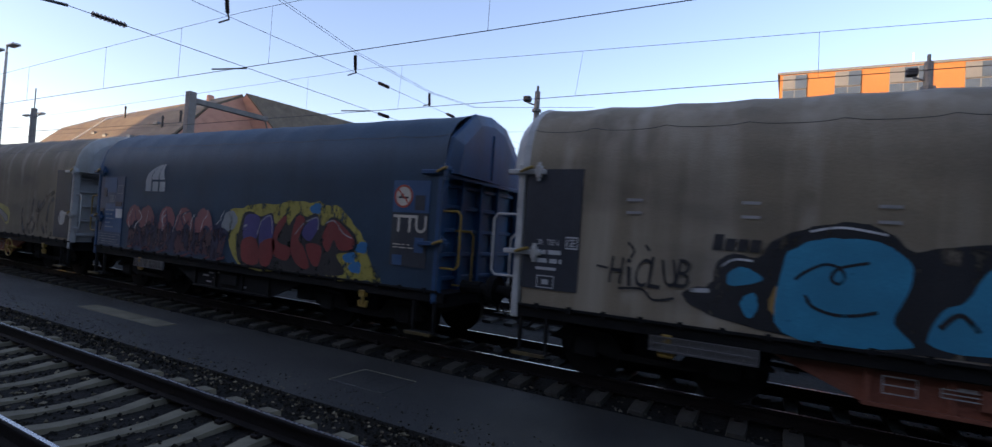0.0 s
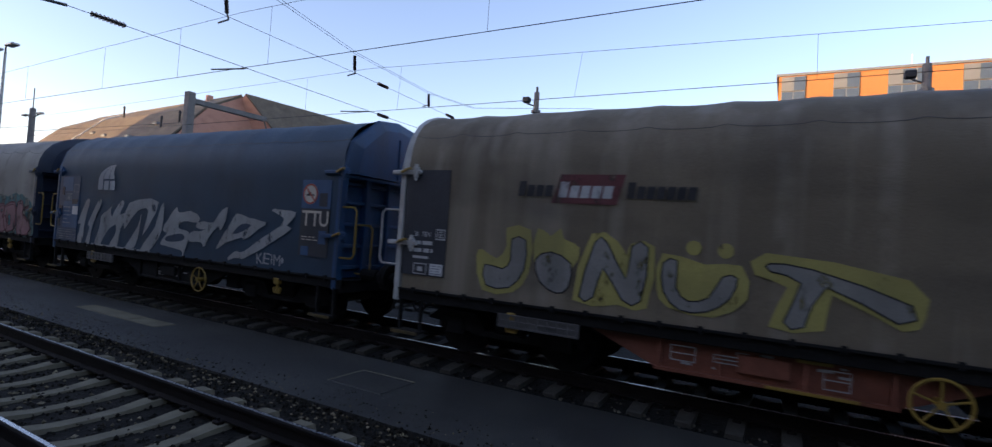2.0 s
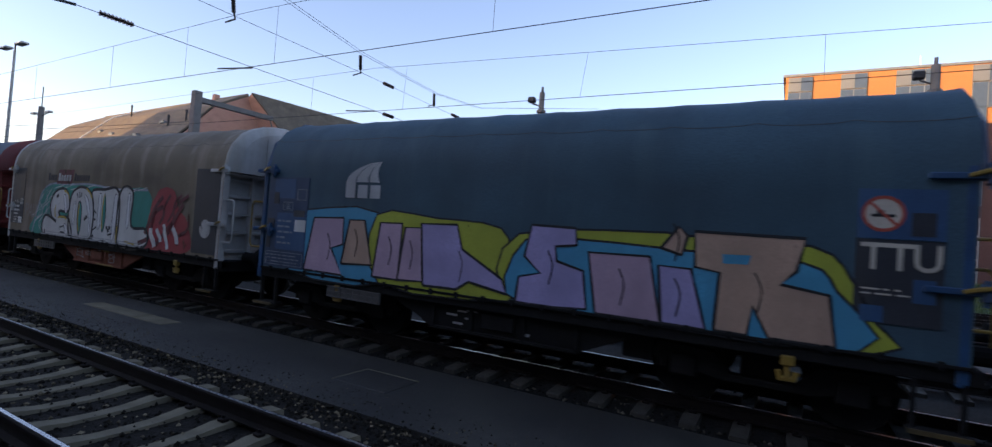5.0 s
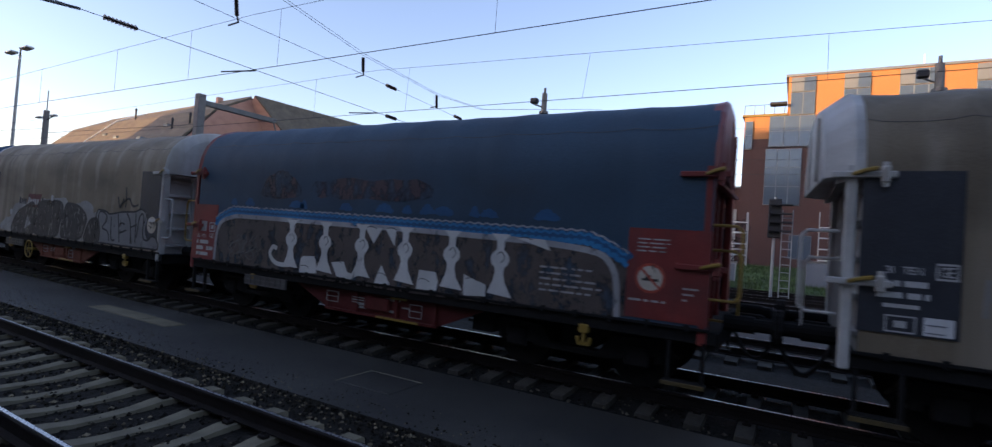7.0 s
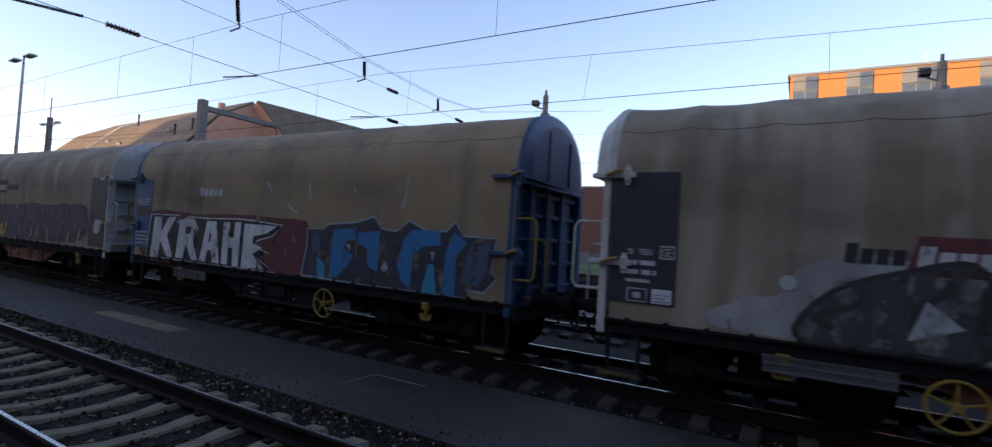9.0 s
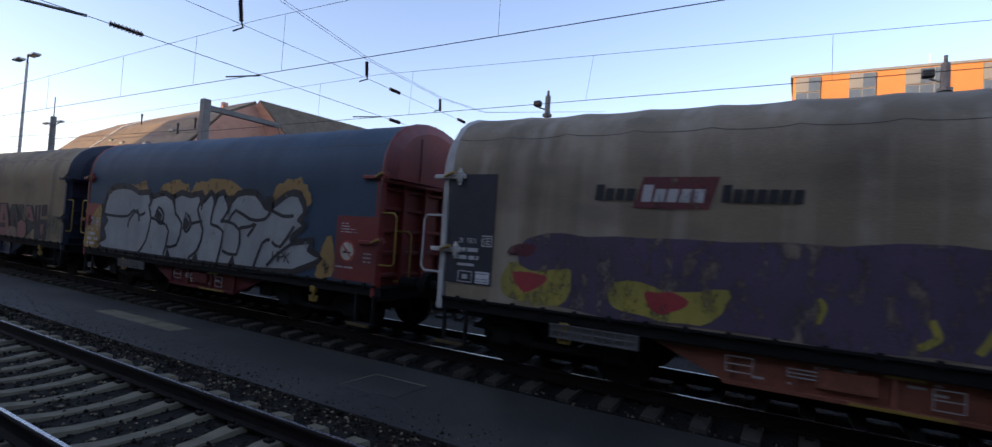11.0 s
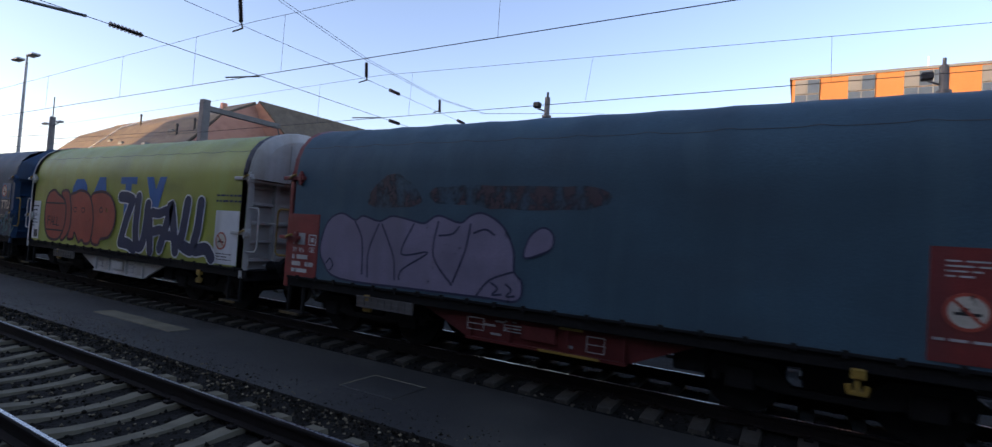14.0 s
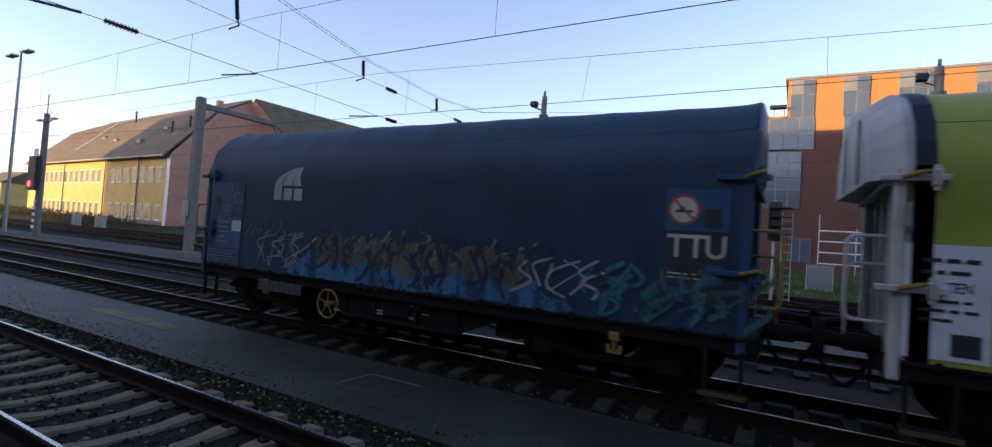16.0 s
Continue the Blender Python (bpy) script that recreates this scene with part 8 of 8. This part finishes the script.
    layers += [(blob(skyline, 0.0065, 0.0, 69, 2), SPRAY_BLACK), (blob(inside, 0.008, 0.0, 69, 2), silver), (stroke(B(), skyline, 0.13, 0.0095, closed=True, sub=2), SPRAY_BLACK)]
    cuts = [[(-9.75, 1.91), (-9.2, 1.88), (-8.54, 1.9), (-8.29, 2.06), (-7.96, 1.94), (-7.73, 2.02)], [(-8.51, 1.62), (-8.44, 1.83), (-8.1, 2.07), (-7.99, 1.79)], [(-7.95, 1.0), (-7.6, 1.33), (-7.45, 1.9), (-7.58, 2.17), (-7.41, 2.42)], [(-7.27, 1.91), (-7.14, 2.16), (-6.89, 2.0), (-6.98, 1.76), (-7.2, 1.86)], [(-7.45, 1.9), (-6.95, 1.8), (-6.63, 1.62), (-6.78, 1.02)], [(-6.7, 1.25), (-6.26, 1.31), (-6.1, 1.8), (-6.39, 2.03), (-6.48, 2.35)], [(-6.03, 1.68), (-5.96, 2.06), (-5.72, 1.83), (-5.88, 1.63), (-6.0, 1.7)], [(-5.75, 1.05), (-5.41, 1.26), (-5.26, 1.69), (-5.51, 2.14), (-5.35, 2.38)], [(-5.72, 1.83), (-5.3, 1.9)], [(-4.66, 1.02), (-4.51, 1.7), (-4.91, 1.83), (-4.98, 1.94), (-4.86, 2.42)], [(-4.5, 1.3), (-4.0, 1.25), (-3.94, 1.76), (-4.38, 1.93), (-4.62, 1.91)], [(-4.62, 1.91), (-4.48, 2.04), (-4.3, 2.3)], [(-4.34, 1.94), (-4.12, 2.17), (-3.62, 2.0), (-3.16, 2.02), (-2.97, 2.21)], [(-3.94, 1.81), (-3.6, 1.86), (-3.42, 1.92), (-3.67, 1.64)], [(-3.4, 1.05), (-3.18, 1.54), (-2.95, 1.62)], [(-2.97, 2.21), (-2.6, 2.1), (-2.3, 2.12)], [(-2.88, 1.59), (-2.63, 1.5), (-2.26, 1.92)], [(-3.0, 1.1), (-2.7, 1.35), (-2.3, 1.58)]]
    layers += [(stroke(B(), p, 0.07, 0.0125 + 0.0003 * k, sub=2), SPRAY_BLACK) for k, p in enumerate(cuts)]
    layers += [(cut([(x - 0.13, 2.48), (x + 0.13, 2.48), (x + 0.02, zz)], 0.0186), SPRAY_BLACK) for x, zz in ((-7.5, 2.15), (-6.52, 2.2), (-5.38, 2.12), (-4.88, 2.2), (-4.38, 2.0), (-3.05, 2.1))]
    layers += [(cut(p, 0.019), SPRAY_BLACK) for p in ([(-7.22, 1.92), (-7.14, 2.1), (-6.95, 1.98), (-7.02, 1.8)], [(-6.0, 1.72), (-5.95, 2.0), (-5.78, 1.83), (-5.88, 1.67)], [(-4.0, 1.0), (-4.3, 1.0), (-4.1, 1.25)], [(-6.7, 1.0), (-6.45, 1.0), (-6.62, 1.25)], [(-5.6, 1.0), (-5.35, 1.0), (-5.45, 1.22)])]
    graffiti(w, layers, "silver jagged letters with thick black outline and ochre shade")
    tagged(part("lettering", letters("HPK", -2.85, -2.3, 1.2, 1.4, 0.0, 5, 0.2, off=0.022), SPRAY_BLACK, w, "black sprayed tag"), kind="stuff")
    part("graffiti", blob([(-1.6, 1.05), (-1.4, 1.7), (-1.2, 1.75), (-1.13, 1.1)], 0.006, 0.03, 72), ochre, w, "ochre sprayed patch")
    part("graffiti", blob([(-10.76, 1.02), (-10.7, 1.6), (-10.3, 1.95), (-9.96, 2.15), (-9.9, 1.4), (-9.96, 1.02)], 0.0095, 0.02, 73), ochre, w, "ochre patch over the red panel")

    w = W[12]
    maker_mark(w, -7.35, 2.6)
    blue_rear_panel(w, 74)
    soot, dark_red = paint("spray_dull_black", (0.03, 0.028, 0.026), 0.3), paint("spray_dark_oxblood", (0.05, 0.018, 0.018), 0.2)
    rose = paint("spray_old_rose", (0.25, 0.105, 0.085), 0.22)
    big = [
        ("dusky pink arch-shaped letter edged in black", [[(-9.45, 1.0), (-9.36, 2.06), (-8.06, 2.04), (-8.04, 1.0), (-8.35, 1.02), (-8.32, 1.78), (-9.06, 1.74), (-9.1, 1.0)]], [[(-9.40, 1.02), (-9.3, 2.0), (-8.72, 1.99), (-8.76, 1.76), (-9.06, 1.74), (-9.15, 1.04)]], []),
        ("dusky pink box-shaped letter with a dark middle", [[(-7.82, 2.06), (-6.09, 2.06), (-6.26, 1.04), (-7.67, 0.99)]], [[(-7.78, 2.02), (-7.01, 2.04), (-6.97, 1.0), (-7.64, 1.0)]], [[(-7.66, 1.92), (-7.11, 1.93), (-7.09, 1.26), (-7.55, 1.25)]]),
        ("dusky pink zigzag letter with black shade", [[(-6.31, 1.03), (-6.0, 2.06), (-5.21, 2.05), (-5.61, 1.38), (-5.21, 1.35), (-5.24, 1.0), (-6.25, 0.99)]], [[(-6.12, 2.02), (-5.36, 2.02), (-5.75, 1.28), (-5.25, 1.29), (-5.29, 1.02), (-6.23, 1.0), (-5.8, 1.79), (-6.16, 1.75)]], []),
        ("pair of short dashes edged in black", [[(-5.2, 2.06), (-4.87, 2.05), (-4.88, 1.74), (-5.13, 1.74)]], [[(-5.15, 2.0), (-5.06, 2.0), (-5.05, 1.8), (-5.12, 1.8)], [(-5.0, 2.0), (-4.91, 2.0), (-4.92, 1.8), (-4.99, 1.8)]], []),
        ("large dusky pink letter with black shade", [[(-4.86, 2.05), (-4.26, 2.07), (-3.98, 1.51), (-3.95, 1.0), (-5.0, 0.99), (-5.06, 1.48), (-4.86, 1.61)]], [[(-4.82, 2.0), (-4.42, 2.05), (-4.08, 1.5), (-4.03, 1.0), (-4.97, 1.0), (-5.01, 1.38), (-4.83, 1.59)]], [[(-4.55, 1.8), (-4.34, 1.5), (-4.6, 1.48)], [(-4.91, 1.40), (-4.3, 1.42), (-4.32, 1.25), (-4.84, 1.25)]]),
        ("black letter on a tan base", [[(-4.11, 1.77), (-3.97, 2.03), (-3.54, 2.04), (-3.49, 1.73), (-3.42, 1.62), (-3.40, 1.04), (-4.04, 1.04)]], [], [[(-3.9, 1.75), (-3.65, 1.78), (-3.55, 1.5), (-3.7, 1.3), (-3.95, 1.4)]]),
        ("black letter with a round pink foot", [[(-3.45, 2.04), (-3.0, 2.04), (-2.95, 1.57), (-2.68, 1.5), (-2.58, 1.2), (-2.72, 0.99), (-3.37, 0.99)]], [[(-3.36, 1.47), (-3.09, 1.56), (-2.71, 1.48), (-2.62, 1.21), (-2.74, 1.0), (-3.34, 1.0)]], []),
        ("slanted dusky pink letter with a black dot", [[(-2.82, 2.04), (-2.29, 2.03), (-2.04, 1.56), (-2.07, 1.34), (-2.69, 1.03), (-2.79, 1.47)]], [[(-2.79, 2.0), (-2.44, 2.01), (-2.11, 1.55), (-2.27, 1.51), (-2.67, 1.6), (-2.78, 1.71)]], [[(-2.6, 1.78), (-2.5, 1.79), (-2.43, 1.71), (-2.48, 1.62), (-2.6, 1.66)]]),
        ("black corner letter with pink slivers", [[(-2.13, 2.03), (-1.72, 2.06), (-1.71, 1.62), (-1.19, 1.63), (-1.13, 1.41), (-1.19, 1.03), (-2.06, 1.0)], [(-1.66, 2.05), (-1.29, 2.08), (-1.26, 1.75), (-1.63, 1.71)]], [[(-1.96, 2.0), (-1.83, 2.01), (-1.84, 1.58), (-1.93, 1.57)], [(-1.66, 1.47), (-1.39, 1.5), (-1.46, 1.16), (-1.58, 1.14)]], [[(-1.6, 2.0), (-1.35, 2.02), (-1.33, 1.82), (-1.57, 1.79)]]),
    ]
    for label, back, fill, inner in big:
        base = None
        for lv, (shapes, m) in enumerate(((back, soot), (fill, rose), (inner, dark_red))):
            for pts in shapes:
                bm = blob(pts, 0.006 + 0.004 * lv, 0.0, 1, 1)
                if base is None:
                    base = part("graffiti", bm, m, w, label)
                else:
                    part("paint_layer", bm, m, base)
                if lv == 1:
                    part("outline", lined(pts, 0.012, 0.018), SPRAY_BLACK, base)
    part("graffiti", blob([(-4.1, 1.0), (-4.0, 1.3), (-3.7, 1.35), (-3.45, 1.25), (-3.4, 1.0)], 0.0115, 0.02, 75), paint("spray_tan", (0.22, 0.15, 0.10), 0.3), w, "tan sprayed patch")
    tagged(part("graffiti", strokes(-6.95, -6.35, 1.35, 1.85, 5, 76, 0.025, 0.012), grey, w, "grey scribble over the black field"), kind="stuff")
    tagged(part("graffiti", strokes(-1.2, -0.4, 1.1, 1.8, 8, 78, 0.06, 0.007), paint("spray_moss", (0.13, 0.13, 0.08), 0.3), w, "faded mossy tag"), kind="stuff")

    w = W[13]
    red_panels(w, 79)
    part("old_print", blob([(-8.75, 2.4), (-8.6, 2.75), (-8.2, 2.95), (-7.8, 2.75), (-7.65, 2.42)], 0.0045, 0.02, 80), old, w, "rusty shadow of an old emblem")
    part("old_print", blob([(-7.3, 2.45), (-7.3, 2.7), (-6.0, 2.76), (-4.6, 2.73), (-4.6, 2.45), (-6.0, 2.42)], 0.0045, 0.03, 80), old, w, "rusty shadow of an old emblem")
    cloud = [(-9.88, 1.62), (-9.72, 2.07), (-9.39, 2.23), (-9.05, 2.12), (-8.86, 2.2), (-8.48, 2.12), (-8.19, 2.22), (-7.72, 2.15), (-7.5, 2.13), (-7.24, 2.26), (-6.82, 2.16), (-6.63, 2.28), (-6.39, 2.32), (-6.05, 2.14), (-5.85, 1.8), (-5.82, 1.49), (-5.68, 1.34), (-5.75, 1.07), (-6.29, 1.06), (-7.62, 1.05), (-9.34, 1.06), (-9.78, 1.33)]
    g = part("graffiti", blob(cloud, 0.006, 0.0, 81, 4), lilac, w, "lilac swollen letters outlined in navy")
    part("outline", stroke(B(), cloud, 0.035, 0.008, closed=True, sub=4), navy, g)
    for k, pts in enumerate(([(-9.05, 2.1), (-8.85, 1.78), (-8.80, 1.18)], [(-8.48, 2.08), (-8.68, 1.6), (-8.67, 1.14)], [(-8.42, 2.08), (-8.12, 1.55), (-8.06, 1.15)], [(-7.72, 2.11), (-7.95, 1.6), (-7.4, 1.66), (-7.9, 1.35), (-7.97, 1.16)], [(-7.23, 2.17), (-7.29, 1.61), (-6.89, 1.18)], [(-7.21, 1.94), (-6.95, 1.98), (-6.82, 2.11)], [(-6.62, 2.16), (-6.69, 1.74), (-6.89, 1.22)], [(-6.56, 2.01), (-6.35, 2.08), (-6.18, 2.0)], [(-5.82, 1.49), (-6.22, 1.33), (-6.44, 1.07)], [(-6.2, 1.3), (-6.08, 1.22), (-6.16, 1.12), (-6.0, 1.14)], [(-5.95, 1.3), (-5.85, 1.22), (-5.92, 1.12), (-5.78, 1.14)], [(-9.7, 1.3), (-9.6, 1.4), (-9.52, 1.28), (-9.6, 1.18)])):
        part("outline", stroke(B(), pts, 0.032, 0.0085 + 0.0003 * k), navy, g)
    tear = [(-5.68, 1.71), (-5.6, 2.01), (-5.4, 2.15), (-5.24, 2.06), (-5.25, 1.87), (-5.45, 1.76)]
    g = part("graffiti", blob(tear, 0.006, 0.0, 82, 4), lilac, w, "lilac drop outlined in navy")
    part("outline", stroke(B(), tear, 0.03, 0.008, closed=True, sub=4), navy, g)

    w = W[14]
    part("emblem", cut([(-8.05, 2.3), (-8.02, 2.64), (-7.82, 2.85), (-7.38, 2.85), (-7.18, 2.66), (-7.14, 2.42), (-7.42, 2.42), (-7.48, 2.56), (-7.68, 2.56), (-7.76, 2.3)], 0.004), paint("emblem_blue", (0.03, 0.13, 0.35), 0.2), w, "large blue block lettering")
    for pts in ([(-6.9, 2.3), (-6.5, 2.9), (-6.15, 2.9), (-6.05, 2.3)], [(-5.35, 2.9), (-4.55, 2.9), (-4.55, 2.72), (-4.8, 2.72), (-4.8, 1.9), (-5.1, 1.9), (-5.1, 2.72), (-5.35, 2.72)], [(-4.1, 2.9), (-3.8, 2.9), (-3.65, 2.6), (-3.5, 2.9), (-3.2, 2.9), (-3.5, 2.15), (-3.8, 2.15)]):
        em = B()
        f = em.faces.new([em.verts.new((x, -HALF - 0.005, z)) for x, z in pts])
        f.normal_update()
        bmesh.ops.triangulate(em, faces=[f], ngon_method="EAR_CLIP")
        part("emblem", em, paint("emblem_blue", (0.03, 0.13, 0.35), 0.2), w, "large blue block lettering")
    puffs = [[(-9.7, 1.87), (-9.58, 2.36), (-9.2, 2.53), (-8.86, 2.40), (-8.47, 2.25), (-8.31, 1.9), (-8.38, 1.43), (-8.67, 1.13), (-9.18, 1.1), (-9.54, 1.31)],
             [(-8.68, 2.41), (-8.49, 2.53), (-8.21, 2.46), (-8.02, 2.05), (-7.99, 1.54), (-8.2, 1.22), (-8.53, 1.12), (-8.4, 1.8)],
             [(-6.87, 2.3), (-6.7, 2.47), (-6.15, 2.5), (-5.74, 2.35), (-5.51, 2.05), (-5.49, 1.68), (-5.74, 1.34), (-6.14, 1.26), (-6.28, 1.1), (-6.58, 1.11), (-6.69, 1.26), (-6.8, 1.67)],
             [(-8.11, 2.37), (-7.83, 2.46), (-7.47, 2.53), (-7.01, 2.43), (-6.76, 2.13), (-6.63, 1.67), (-6.71, 1.18), (-7.0, 1.08), (-7.2, 1.17), (-7.39, 1.11), (-7.67, 1.35), (-7.75, 1.18), (-8.07, 1.18), (-7.96, 1.54), (-7.98, 2.0)]]
    ox = paint("spray_oxblood", (0.055, 0.012, 0.014), 0.15)
    for k, pts in enumerate((puffs[1], puffs[0], puffs[2], puffs[3])):
        g = part("graffiti", blob(pts, 0.007 + 0.003 * k, 0.0, 85), paint("spray_brick_red", (0.38, 0.062, 0.030), 0.2), w, "brick red swollen letter outlined in oxblood")
        part("outline", stroke(B(), pts, 0.075, 0.0085 + 0.003 * k, closed=True), ox, g)
    for x, z in ((-7.73, 1.99), (-7.26, 1.99), (-6.24, 2.02)):
        part("graffiti", stroke(B(), [(x - 0.07, z - 0.05), (x - 0.07, z + 0.05), (x + 0.07, z + 0.05), (x + 0.07, z - 0.05)], 0.035, 0.0195, closed=True, sub=2), ox, w, "small dark red letter hole")
    part("graffiti", bars([(-9.66, -8.4, 2.12, 2.17), (-9.6, -8.4, 1.34, 1.39)], 0.0195), ox, w, "dark red cross bars")
    tagged(part("lettering", letters("FALL", -9.45, -8.65, 1.5, 1.76, 0.0, 5, 0.2, off=0.0195), ox, w, "dark red sprayed letters"), kind="stuff")
    limbs = (
        ([(-5.24, 2.39), (-4.91, 2.38), (-4.63, 2.31)], [(-4.63, 2.31), (-4.87, 1.86), (-5.1, 1.24)], [(-5.1, 1.24), (-4.73, 1.22), (-4.41, 1.1)]),
        ([(-4.36, 2.39), (-4.41, 1.73), (-4.33, 1.28), (-4.12, 1.19), (-3.97, 1.47), (-3.9, 2.22)],),
        ([(-3.81, 2.0), (-3.66, 1.09)], [(-3.69, 2.04), (-3.4, 2.02), (-3.09, 2.1)], [(-3.66, 1.57), (-3.28, 1.64)]),
        ([(-3.25, 1.21), (-3.0, 1.84), (-2.89, 2.23), (-2.72, 1.72), (-2.58, 1.19)], [(-3.05, 1.52), (-2.7, 1.52)]),
        ([(-2.22, 2.33), (-2.32, 1.69), (-2.39, 1.38), (-1.98, 1.24)],),
        ([(-1.7, 2.32), (-1.76, 1.74), (-1.86, 1.28), (-1.4, 1.31), (-1.17, 1.13)],))
    rim = paint("spray_clean_white", (0.70, 0.71, 0.72), 0.1)
    for k, lines in enumerate(limbs):
        base = None
        for wide, colour, off in ((0.345, rim, 0.0205), (0.275, navy, 0.0235)):
            bm = B()
            for q, pts in enumerate(lines):
                thin = 0.8 if len(lines) > 1 and q > 0 and k != 0 else 1.0
                stroke(bm, pts, wide * thin, off + 0.0003 * q + 0.0001 * k, sub=6)
                for p in (pts[0], pts[-1]) if k else pts:
                    dot(bm, p[0], max(p[1], 1.0 + wide * thin / 2 - 0.03), wide * thin / 2 * 0.995, off + 0.0003 * q + 0.0001 * k + 0.00015)
            if base is None:
                base = tagged(part("graffiti", bm, colour, w, "fat navy letter with a white outline"), kind="stuff")
            else:
                tagged(part("paint_layer", bm, colour, base), kind="stuff")
    small_print(w, -1.15, -0.28, 2.32, 2.56, 2, navy, 87)
    p = part("data_panel", plate(-1.14, -0.32, 1.03, 2.17), M["panel_white"], w, "white data panel")
    no_entry(p, -0.88, 1.52, 0.19)
    small_print(p, -1.05, -0.5, 1.1, 1.28, 3, PB, 88)
    q = part("data_panel", plate(-10.74, -10.05, 1.05, 2.19), M["panel_white"], w, "white data panel")
    tagged(part("lettering", letters("37 TEN", -10.6, -10.2, 1.72, 1.82, 0.0, off=0.014), PB, q, "black stencilled letters"), kind="stuff")
    small_print(q, -10.6, -10.15, 1.4, 1.68, 3, PB, 89)
    small_print(q, -10.6, -10.15, 1.86, 2.1, 2, PB, 90)
    part("field", plate(-10.35, -10.12, 1.1, 1.32, 0.004, 0.009), M["panel_dark"], q)

    w = W[15]
    sail_mark(w)
    ttu_panel(w)
    graffiti(w, [(blob([(-7.75, 1.02), (-7.6, 1.4), (-6.8, 1.5), (-6.0, 1.45), (-4.5, 1.5), (-3.2, 1.45), (-2.7, 1.2), (-2.6, 1.0)], 0.005, 0.06, 91), paint("spray_azure", (0.03, 0.17, 0.30), 0.45)),
                 (bubbles(-7.3, -2.9, 1.25, 1.85, 7, 92, 0.008), paint("spray_drab", (0.12, 0.11, 0.075), 0.4)),
                 (strokes(-7.5, -2.7, 1.05, 1.95, 26, 93, 0.06, 0.013, 0.1, 0.5), navy), (strokes(-7.4, -2.7, 1.4, 1.98, 12, 94, 0.04, 0.022, 0.4, 0.9), paint("spray_worn_silver", (0.25, 0.25, 0.24), 0.55))], "blue and drab sprayed letters")
    tq = paint("spray_turquoise", (0.03, 0.16, 0.17), 0.42)
    tagged(part("graffiti", strokes(-2.0, -0.1, 1.03, 1.75, 20, 95, 0.06, 0.018, 0.6, 0.9), tq, w, "turquoise tags"), kind="stuff")
    tagged(part("graffiti", strokes(-9.5, -8.4, 1.65, 2.05, 8, 96, 0.035, 0.009, 0.5, 0.8), tq, w, "turquoise tags"), kind="stuff")
    tagged(part("graffiti", strokes(-8.8, -7.7, 1.1, 1.8, 12, 97, 0.025, 0.009, 0.5, 0.9), SPRAY_SILVER, w, "silver tags"), kind="stuff")
    tagged(part("graffiti", strokes(-3.0, -2.0, 1.2, 1.75, 7, 98, 0.03, 0.024, 0.4, 0.8), SPRAY_SILVER, w, "silver tags"), kind="stuff")


mark_all()


# ---- how the train runs ----
DRIFT = [(0.0, -0.30), (1.5, 0.0), (3.5, 0.12), (7.0, 0.28), (9.0, 0.05), (12.5, -0.10), (14.5, 0.0), (16.0, -0.09)]

def travelled(t):
    """Where the first wagon's front stands at t seconds, along the track."""
    return 7.72 + 10.79 * t + float(np.interp(t, [a for a, _ in DRIFT], [b for _, b in DRIFT]))

def motions():
    times = [a for a, _ in DRIFT]
    for k, w in WAGONS:
        walk(w, [(t, pose(travelled(t) - PITCH * k, TRACK_Y, 0)) for t in times])
    turns = []
    for i in range(481):
        turns.append((i / 30, math.degrees((travelled(i / 30) - 7.72) / 0.46)))
    for s in SPIN:
        x = s.location.x
        walk(s, [(t, pose(x, 0, 0.46, 0, a, 0)) for t, a in turns])


motions()
